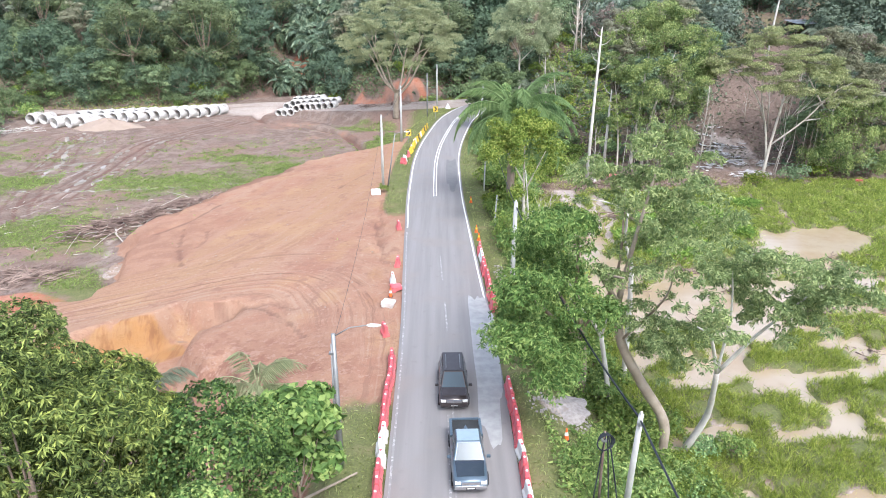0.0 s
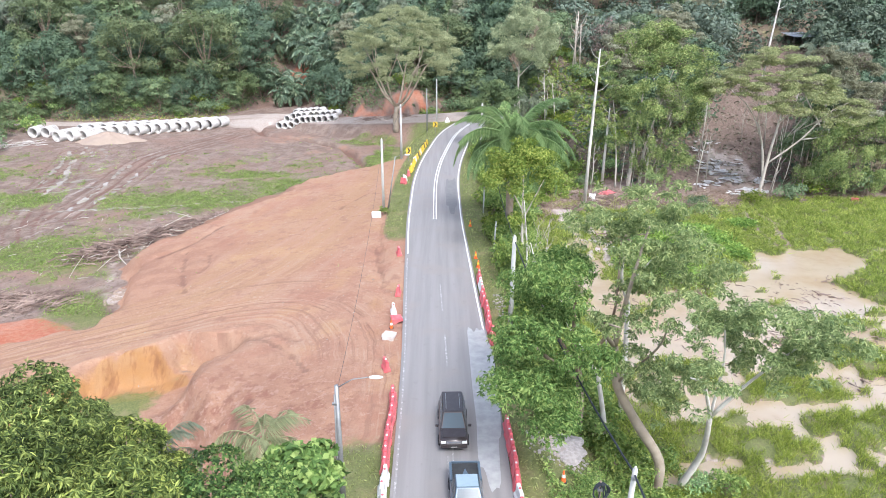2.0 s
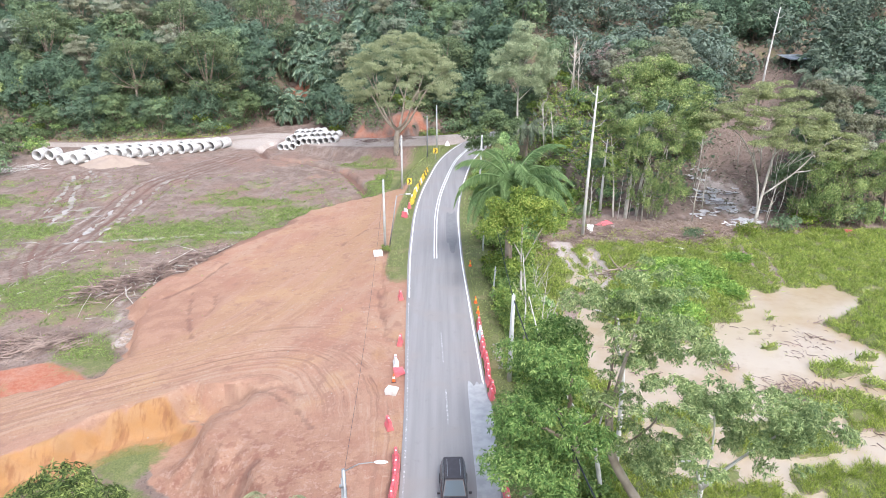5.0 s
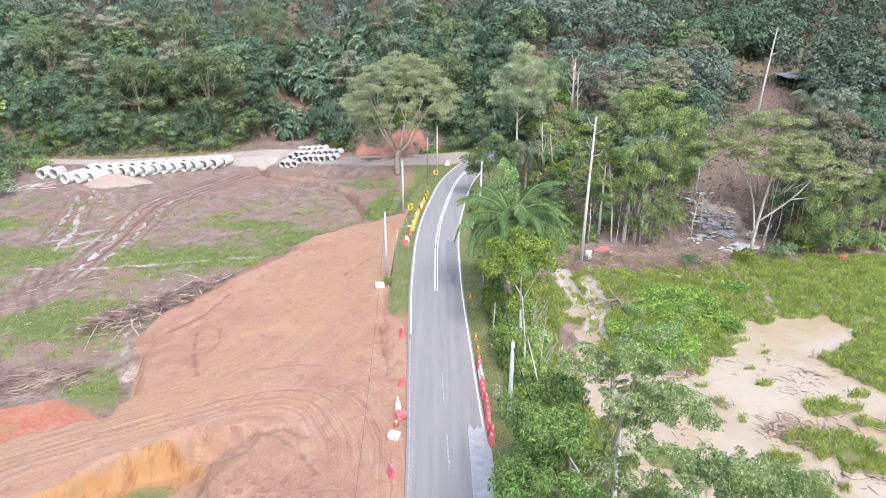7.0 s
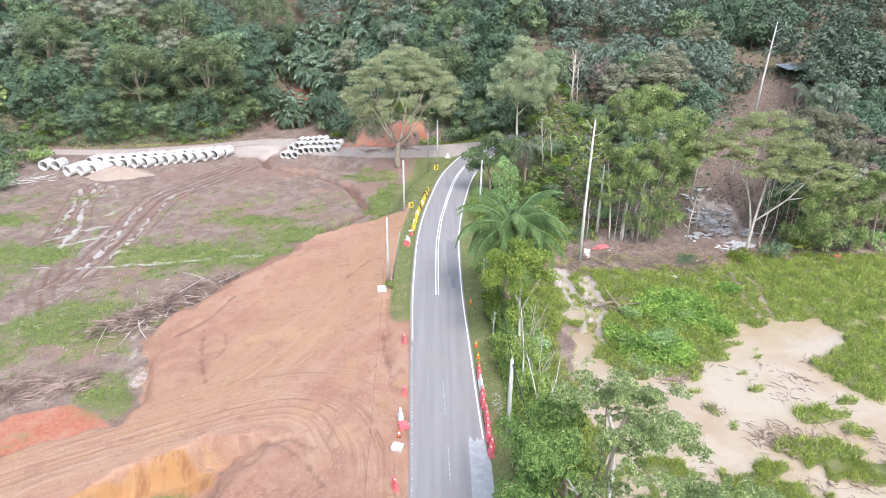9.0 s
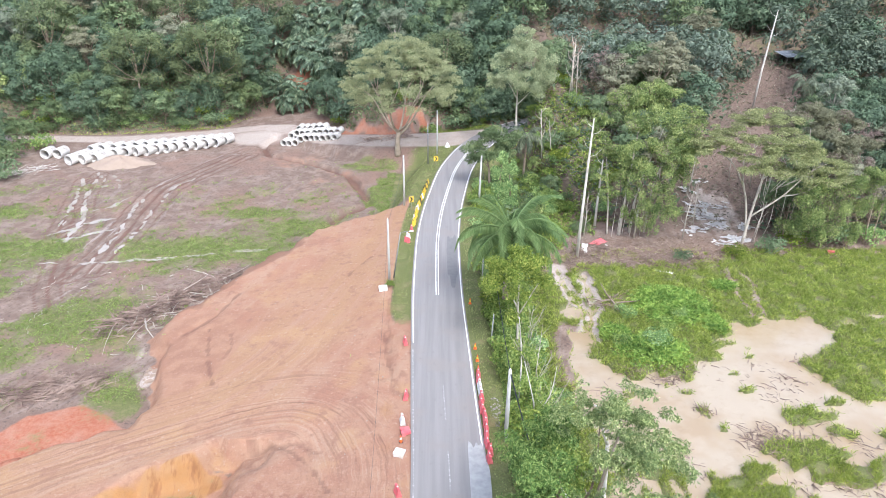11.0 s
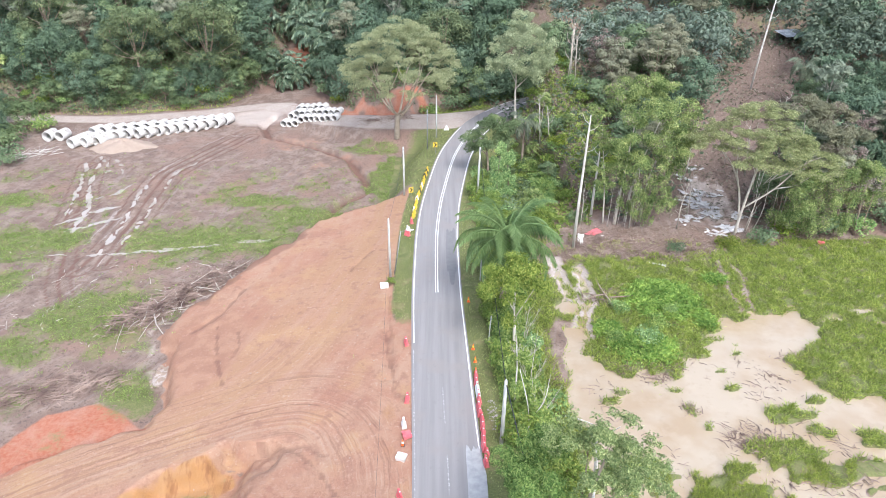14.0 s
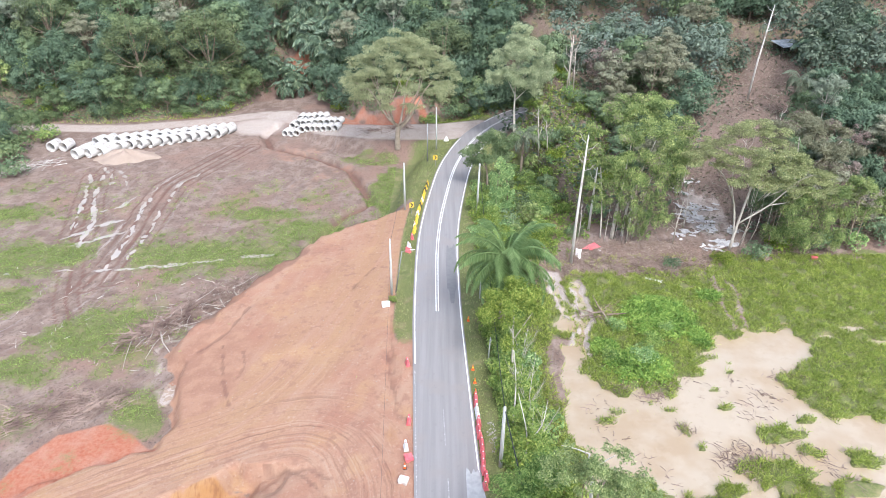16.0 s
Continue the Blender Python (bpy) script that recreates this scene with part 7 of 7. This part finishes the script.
def heap(name, label, category, cx, cy, rx, ry, high, material, seed, rough=0.1):
    """A loose heap with a soft uneven slope."""
    z = height(cx, cy)
    v, f, n, m = [], [], 36, 9
    for i in range(m):
        t = i / (m - 1)
        for k in range(n):
            a = 2 * math.pi * k / n
            s = 1 + rough * math.sin(3 * a + seed) + rough * 0.7 * math.sin(7 * a + seed * 2) + 0.02 * math.sin(17 * a + 9 * t)
            v.append((cx + rx * t * s * math.cos(a), cy + ry * t * s * math.sin(a), z - 0.15 + high * (1 - t ** 1.3) * (1 + rough * math.sin(5 * a + 4 * t + seed))))
    for i in range(m - 1):
        for k in range(n):
            f.append((i * n + k, i * n + (k + 1) % n, (i + 1) * n + (k + 1) % n, (i + 1) * n + k))
    return thing(name, label, category, data=raw_mesh(name, v, f, material, True))


heap("sand_mound", "low pale mound of sand beside the pipes", "sand mound", -71.2, 147.0, 7.6, 4.4, 2.0, M_SAND, 1)


def rubble(name, label, cx, cy, rx, ry, n, size, material, seed):
    """Broken stones lying together."""
    r = random.Random(seed)
    g = Geo()
    for _ in range(n):
        a, d = r.uniform(0, 6.28), math.sqrt(r.random())
        x, y = cx + rx * d * math.cos(a), cy + ry * d * math.sin(a)
        s = size * r.uniform(0.4, 1.3)
        z = height(x, y)
        p = [(x + s * r.uniform(0.6, 1.1) * math.cos(t * 1.047), y + s * r.uniform(0.6, 1.1) * math.sin(t * 1.047)) for t in range(6)]
        hgt = s * r.uniform(0.3, 0.8)
        v = [(px, py, z - 0.1) for px, py in p] + [(x + (px - x) * 0.6, y + (py - y) * 0.6, z + hgt * r.uniform(0.7, 1)) for px, py in p]
        g.add(v, [(i, (i + 1) % 6, 6 + (i + 1) % 6, 6 + i) for i in range(6)] + [tuple(range(6, 12))])
    return thing(name, label, "rubble", kind="stuff", data=g.mesh(name, material))


heap("gravel_mound", "low mound of grey crushed stone on the bank", "gravel mound", 7.0, 35.6, 1.9, 1.5, 0.35, M_RUBBLE, 5, 0.12)
rubble("rubble", "broken grey stone lying on the bank", 7.0, 35.4, 2.1, 1.8, 110, 0.14, M_RUBBLE, 5)
rubble("rubble", "broken pale concrete and stone behind the barriers", 4.9, 54.8, 0.5, 2.6, 60, 0.14, M_RUBBLE, 6)
rubble("rubble", "pale stones at the edge of the earth pad", -34.4, 66.6, 0.9, 2.2, 40, 0.28, M_SAND, 7)
rubble("rubble", "scattered clods of red earth", -16, 60, 12, 22, 70, 0.10, M_SAND, 8)


def brush(label, pts, width, n, length, high, seed, material=M_STICK, thick=1.0):
    """A heap of cut branches along a line."""
    r = random.Random(seed)
    g = Geo()
    line = glide(pts, 6)
    for _ in range(n):
        c = line[r.randrange(len(line))]
        x, y = c.x + r.gauss(0, width * 0.45), c.y + r.gauss(0, width * 0.45)
        d = math.hypot(x - c.x, y - c.y)
        base = max(height(x, y), -4.44 if x > 9 else -99)
        z = base + r.uniform(0.02, max(0.05, high * (1 - d / width)))
        a, e, s = r.uniform(0, 6.28), r.uniform(-0.25, 0.3), length * r.uniform(0.25, 1.0)
        if r.random() < 0.14:
            a = math.atan2(line[-1].y - line[0].y, line[-1].x - line[0].x) + r.uniform(-0.3, 0.3)
        t = r.choice((0.025, 0.035, 0.045, 0.06)) * (1.6 if r.random() < 0.06 else 1) * thick
        mid = (x + 0.5 * s * math.cos(a) + r.uniform(-0.1, 0.1), y + 0.5 * s * math.sin(a) + r.uniform(-0.1, 0.1), z + 0.5 * s * e + r.uniform(0, 0.1))
        g.tube([(x, y, z), mid, (x + s * math.cos(a + 0.1), y + s * math.sin(a + 0.1), max(z + s * e, base))], [t, t * 0.85, t * 0.4], 4, False)
    return thing("brush_pile", label, "brush pile", kind="stuff", data=g.mesh("brush_pile", material))


brush("grey pile of cut branches on the field", [(-43, 77.5), (-39, 82), (-36, 87), (-31.5, 92)], 3.2, 1200, 3.0, 1.6, 21, M_STICK, 1.45)
brush("pale cut logs lying on the branch pile", [(-42, 77.5), (-38, 82), (-36, 86), (-31.5, 91.5)], 2.2, 70, 5.5, 1.7, 35, M_BARK_PALE, 1.9)
brush("pale sticks strewn over the grassy field", [(-60, 74), (-52, 80), (-46, 72), (-40, 90), (-56, 92), (-66, 98)], 9.0, 60, 1.8, 0.1, 36, M_BARK_PALE, 1.0)
brush("grey pile of cut branches at the pad's edge", [(-62, 56), (-54, 61), (-46, 64.5), (-40, 66)], 3.4, 900, 2.2, 0.6, 22, M_STICK, 1.2)
brush("pale pile of cut branches by the wood's edge", [(-96, 135), (-90, 140), (-86, 143)], 2.2, 140, 3.0, 0.9, 23, M_BARK_WHITE)
brush("strewn twigs over the muddy field", [(-48, 90), (-58, 88), (-66, 84)], 4.5, 90, 1.8, 0.1, 24)
brush("dead branches lying in the swamp grass", [(20.5, 84), (22, 82.5), (24, 84), (22.5, 86)], 1.0, 36, 3.4, 0.8, 25, M_STICK, 1.8)
brush("brown litter of branches in the clearing", [(20, 97), (26, 101), (32, 98), (38, 96), (46, 102)], 4.4, 800, 2.0, 0.5, 26)
brush("brown heap of twigs at the swamp's edge", [(36, 96), (39, 97)], 1.6, 130, 1.8, 0.9, 27)
brush("dry twigs strewn up the clearing", [(46, 108), (52, 118), (60, 132), (68, 148), (78, 162)], 6.0, 420, 1.8, 0.15, 34)
brush("cut logs and branches on the lane", [(-18, 156.5), (-12, 157.5), (-8, 157)], 1.8, 160, 3.2, 1.2, 28)
brush("dry twigs lying in the pond", [(31, 57), (32.5, 54.5), (34, 57), (31, 55), (36, 56.4), (42.6, 54.6), (40, 48.8), (33, 49.4)], 1.9, 380, 1.5, 0.10, 29)
brush("dry reed stalks standing in the pond", [(27.9, 59.9), (28, 60.4)], 0.9, 50, 1.2, 0.3, 37)
brush("dry reed stalks lying in the pond", [(43, 70), (44.5, 70.2), (18.7, 65.3), (25, 50.6)], 1.3, 130, 1.4, 0.12, 38)
brush("dry reed stalks lying in shallow water", [(36, 62), (40, 66), (33, 66)], 2.4, 90, 1.1, 0.06, 39)
brush("dry twigs at the pond's shore", [(21, 67.8), (25, 65.6), (28, 67)], 1.0, 120, 1.4, 0.3, 30)


def scraps(spots, size, material, label, name, seed):
    """Crumpled sheets lying about, each one a thing."""
    r = random.Random(seed)
    for x, y in spots:
        s, long, wide = size * r.uniform(0.45, 1.15) ** 2 * 1.6, r.uniform(1.0, 3.0), r.uniform(0.4, 1.2)
        n = 5
        v = [(s * (i / n - 0.5) * long + 0.12 * s * r.uniform(-1, 1), s * (j / n - 0.5) * wide + 0.12 * s * r.uniform(-1, 1), 0.09 * s * r.random() + 0.02) for j in range(n + 1) for i in range(n + 1)]
        v += [(a, b, c - 0.02) for a, b, c in v]
        k = (n + 1) ** 2
        f = [(j * (n + 1) + i, j * (n + 1) + i + 1, (j + 1) * (n + 1) + i + 1, (j + 1) * (n + 1) + i) for j in range(n) for i in range(n)]
        f += [tuple(k + q for q in reversed(p)) for p in f]
        ob = thing(name, label, name.replace("_", " "), pose(x, y, height(x, y) + 0.05, r.uniform(-8, 8), r.uniform(-8, 8), r.uniform(0, 360)), "scraps on the clearing", data=raw_mesh(name, v, f, material))


rr = random.Random(4)
# flat pale pieces standing in for a whitish rocky patch
HEAPS = [(46.5 + rr.gauss(0, 2.6), 113 + rr.gauss(0, 4.8)) for _ in range(17)]
scraps([(x + rr.gauss(0, 0.9), y + rr.gauss(0, 0.55)) for x, y in HEAPS for _ in range(rr.randint(3, 13))], 0.62, M_SHEET, "flat dirty-white piece lying on the clearing", "plastic_sheet", 31)
scraps([(26.5, 102.6), (41.5, 106.5), (22.6, 101.2), (44.5, 104), (39.0, 98.4), (33, 93)], 0.8, M_WHITE, "dirty white sack lying in the litter", "plastic_sack", 32)
scraps([(25.3, 103.6)], 1.1, M_RED, "bright red crumpled sheet by the trees", "plastic_sheet", 33)
for x, y, rx, high in [(1.0, 147.4, 0.65, 1.15), (29.4, 148.8, 0.6, 0.9)]:
    heap("plastic_sack", "full white plastic sack standing on the ground", "plastic sack", x, y, rx, 0.5, high, M_WHITE, 3, 0.14)
tank = thing("water_tank", "small white plastic tank beside the pole", "tank", pose(-8.0, 79.8, height(-8.0, 79.8), 0, 0, 12))
part("body", Geo().box(-0.55, -0.35, 0, 0.55, 0.35, 0.62), M_WHITE, tank, bevel=0.07)
part("lid", Geo().box(-0.5, -0.3, 0.62, 0.5, 0.3, 0.67), M_WHITE, tank, bevel=0.02)
BUSH[2].put(-7.2, 80.6, 0.35)
plank = thing("log", "fallen pale log lying on the verge", "log", pose(-5.5, 27.6, height(-5.5, 27.6) + 0.15, 0, 0, 35))
part("wood", Geo().tube([(-1.6, 0, 0), (0, 0.06, 0.08), (1.5, 0, 0.25)], [0.075, 0.065, 0.05], 8), M_BARK_TAN, plank)

forked = thing("fallen_branch", "dark forked dead branch lying in the swamp grass", "branch", pose(23.6, 80.4, height(23.6, 80.4)))
part("limb", Geo().tube([(0, 0, 0.1), (-0.6, 1.8, 0.7), (-1.2, 3.8, 1.0), (-1.7, 5.6, 1.7)], [0.16, 0.14, 0.10, 0.05], 7), M_BARK, forked)
part("side_limb", Geo().tube([(-0.8, 2.6, 0.8), (-2.2, 2.4, 0.7), (-3.6, 1.9, 0.35)], [0.12, 0.10, 0.06], 7), M_BARK, forked)

# shed on the hillside
z = height(84, 171)
shed = thing("shed", "dark open shed with pale blue metal roof on the hill", "shed", pose(84, 171, z, 0, 0, 15))
M_TIN = grainy("pale_tin", (0.17, 0.19, 0.22), (0.36, 0.40, 0.44), 1.0, 0.5, 0.1, 0.01, 0.2, dirt=(0.35, 0.33, 0.32))
M_PLANK = grainy("dark_planks", (0.08, 0.07, 0.06), (0.13, 0.11, 0.09), 1.5, 0.85, 0.3)
for sx in (-2.6, 2.6):
    for sy in (-1.8, 1.8):
        part("post", Geo().box(sx - 0.08, sy - 0.08, -0.5, sx + 0.08, sy + 0.08, 2.6), M_PLANK, shed)
part("back_wall", Geo().box(-2.7, 1.74, -0.3, 2.7, 1.86, 2.5), M_PLANK, shed)
roof = Geo()
for k in range(18):
    x = -3.2 + 6.4 * k / 18
    roof.add([(x, -2.5, 2.45), (x + 0.18, -2.5, 2.50), (x + 0.356, -2.5, 2.45), (x, 2.3, 3.2), (x + 0.18, 2.3, 3.25), (x + 0.356, 2.3, 3.2)], [(0, 1, 4, 3), (1, 2, 5, 4)])
part("roof", roof, M_TIN, shed, "pale blue corrugated sheet")

# ---- vehicles ----
def car_paint(name, colour):
    n = Nodes(name)
    v = n.add("ShaderNodeTexCoord").outputs["Object"]
    f = n.noise(3.0, 3, v)
    return n.done(n.mix(n.step(0.45, 0.8, f), colour, tuple(c * 0.85 + 0.02 for c in colour)), 0.3, None, 0, 0, 0.35, 0.5, **{"Coat Weight": 0.6, "Coat Roughness": 0.08})


M_GLASS = Nodes("car_glass").done((0.045, 0.07, 0.09), 0.12, None, 0, 0, 0.0, 0.3)
M_TYRE = grainy("tyre_rubber", (0.025, 0.025, 0.025), (0.04, 0.04, 0.04), 4.0, 0.9, 0.2)
M_LAMP = Nodes("headlamp_glass").done((0.75, 0.75, 0.72), 0.1, None, 0, 0, 0.2, 0.7)
M_CHROME = Nodes("chrome").done((0.7, 0.7, 0.7), 0.15, None, 0, 0, 1.0, 0.5)


def loft(rings):
    """Skins a run of outlines that have equally many points."""
    g, n = Geo(), len(rings[0])
    v = [p for r in rings for p in r]
    f = [(i * n + k, i * n + (k + 1) % n, (i + 1) * n + (k + 1) % n, (i + 1) * n + k) for i in range(len(rings) - 1) for k in range(n)]
    return g.add(v, f + [tuple(range(n)), tuple(range((len(rings) - 1) * n, len(rings) * n))[::-1]])


def hull_ring(y, w, z0, z1, crown=0.04):
    return [(-w * 0.90, y, z0), (-w, y, z0 + (z1 - z0) * 0.35), (-w * 0.97, y, z0 + (z1 - z0) * 0.8), (-w * 0.86, y, z1), (0, y, z1 + crown), (w * 0.86, y, z1), (w * 0.97, y, z0 + (z1 - z0) * 0.8), (w, y, z0 + (z1 - z0) * 0.35), (w * 0.90, y, z0)]


def vehicle(name, label, x, y, turn, paint, bonnet, roof_paint, pick):
    """A car that faces -y: hull, cabin, glass, lamps and wheels."""
    car = thing(name, label, "car", pose(x, y, 0.03, 0, 0, turn))
    w, L = 0.87, 2.45 if pick else 2.25
    hull = [(-L, 0.70, 0.42, 0.70), (-L + 0.12, 0.82, 0.30, 0.84), (-L + 0.55, w, 0.26, 0.93), (-0.95, w, 0.26, 1.0), (0.3, w, 0.26, 1.02), (1.0, w, 0.26, 1.02), (L - 0.3, w, 0.28, 1.0), (L, 0.80, 0.42, 0.92)]
    part("body", loft([hull_ring(*r) for r in hull]), paint, car, smooth=True)
    z = 0.99
    if pick:
        base, top = [(-1.15, 0.78), (0.75, 0.80)], [(-0.45, 0.60), (0.60, 0.62)]
        high = 1.68
    else:
        base, top = [(-1.30, 0.78), (2.12, 0.78)], [(-0.45, 0.60), (1.80, 0.62)]
        high = 1.66
    (b0, bw0), (b1, bw1) = base
    (t0, tw0), (t1, tw1) = top
    part("cabin", loft([[(-bw0, b0, z), (bw0, b0, z), (bw1, b1, z), (-bw1, b1, z)], [(-tw0, t0, high), (tw0, t0, high), (tw1, t1, high), (-tw1, t1, high)]]), paint, car, bevel=0.06)
    part("roof", Geo().box(-0.56, t0 + 0.06, high - 0.01, 0.56, t1 - 0.04, high + 0.025), roof_paint, car, "car roof panel", bevel=0.02)

    def pane(label, a, b, c, d, out):
        m = [sum(q[i] for q in (a, b, c, d)) / 4 for i in range(3)]
        v = [tuple(m[i] + (q[i] - m[i]) * 0.86 + out[i] for i in range(3)) for q in (a, b, c, d)]
        part(label, Geo().add(v, [(0, 1, 2, 3)]), M_GLASS, car, "dark tinted glass")

    e = 0.012
    pane("windscreen", (-bw0, b0, z), (bw0, b0, z), (tw0, t0, high), (-tw0, t0, high), (0, -e, e))
    pane("rear_window", (bw1, b1, z), (-bw1, b1, z), (-tw1, t1, high), (tw1, t1, high), (0, e, e))
    for s in (-1, 1):
        k = 2 if pick else 3
        for i in range(k):
            f0, f1 = i / k, (i + 1) / k
            lerp = lambda p, q, f: p + (q - p) * f
            pane("side_window", (s * lerp(bw0, bw1, f0), lerp(b0, b1, f0), z), (s * lerp(bw0, bw1, f1), lerp(b0, b1, f1), z), (s * lerp(tw0, tw1, f1), lerp(t0, t1, f1), high), (s * lerp(tw0, tw1, f0), lerp(t0, t1, f0), high), (s * e, 0, e))
        part("headlamp", Geo().box(s * 0.62 - 0.15, -L - 0.01, 0.66, s * 0.62 + 0.15, -L + 0.2, 0.80), M_LAMP, car, "clear headlamp", bevel=0.03)
        part("tail_lamp", Geo().box(s * 0.70 - 0.08, L - 0.12, 0.70, s * 0.70 + 0.08, L + 0.01, 0.92), M_RED, car, "red tail lamp", bevel=0.02)
        part("wing_mirror", Geo().box(s * 0.98 - 0.10, b0 + 0.25, 1.0, s * 0.98 + 0.10, b0 + 0.38, 1.13), paint, car, bevel=0.03)
        for yy in (-L + 0.85, L - 0.95):
            wheel = part("wheel", Geo().lathe([(0.16, -0.11), (0.30, -0.11), (0.335, -0.07), (0.335, 0.07), (0.30, 0.11), (0.16, 0.11)], 20, "x", True), M_TYRE, car, "black rubber tyre", True, m=Matrix.Translation((s * 0.80, yy, 0.335)))
            part("rim", Geo().lathe([(0, 0.09 * s), (0.06, 0.10 * s), (0.17, 0.06 * s), (0.19, 0.10 * s)], 20, "x"), M_STEEL, wheel)
    part("bonnet", loft([[(-0.66, -L + 0.28, 0.925), (0.66, -L + 0.28, 0.925), (0.66, -L + 0.28, 0.95), (-0.66, -L + 0.28, 0.95)], [(-0.72, b0 + 0.02, 1.0), (0.72, b0 + 0.02, 1.0), (0.72, b0 + 0.02, 1.065), (-0.72, b0 + 0.02, 1.065)]]), bonnet, car, "bonnet panel", bevel=0.015)
    part("bumper", Geo().box(-0.78, -L - 0.06, 0.40, 0.78, -L + 0.12, 0.60), M_CHROME if pick else paint, car, bevel=0.04)
    part("grille", Geo().box(-0.44, -L - 0.015, 0.64, 0.44, -L + 0.1, 0.78), M_CHROME, car, "chrome grille", bevel=0.01)
    part("number_plate", Geo().box(-0.24, -L - 0.075, 0.44, 0.24, -L - 0.06, 0.54), M_BLACK, car, "black plate with white bar")
    part("plate_bar", Geo().box(-0.19, -L - 0.08, 0.47, 0.19, -L - 0.075, 0.51), M_WHITE, car)
    if pick:
        part("cargo_bed", Geo().box(-0.70, 0.95, 1.03, 0.70, L - 0.15, 1.045), M_BLACK, car, "dark open load bed")
        for s in (-1, 1):
            part("bed_rail", Geo().box(s * 0.78 - 0.07, 0.85, 1.02, s * 0.78 + 0.07, L - 0.1, 1.14), paint, car, bevel=0.03)
        part("tailgate", Geo().box(-0.74, L - 0.16, 1.02, 0.74, L - 0.06, 1.14), paint, car, bevel=0.02)
    else:
        for s in (-0.42, 0.42):
            part("roof_rail", Geo().tube([(s, t0 + 0.3, high + 0.02), (s, t0 + 0.4, high + 0.07), (s, t1 - 0.4, high + 0.07), (s, t1 - 0.3, high + 0.02)], [0.02] * 4, 6), M_STEEL, car)
    return car


P_DARK = car_paint("dark_brown_paint", (0.045, 0.035, 0.035))
P_BLUE = car_paint("blue_grey_paint", (0.10, 0.145, 0.19))
P_SLATE = car_paint("slate_paint", (0.04, 0.055, 0.075))
P_SKY = car_paint("pale_blue_paint", (0.36, 0.46, 0.52))
vehicle("pickup_truck", "blue-grey pickup truck with pale roof driving on the road", 1.25, 29.4, 2, P_BLUE, P_SLATE, P_SKY, True)
vehicle("people_carrier", "dark brown people carrier with roof rails on the road", 0.6, 36.2, 1, P_DARK, P_DARK, P_DARK, False)
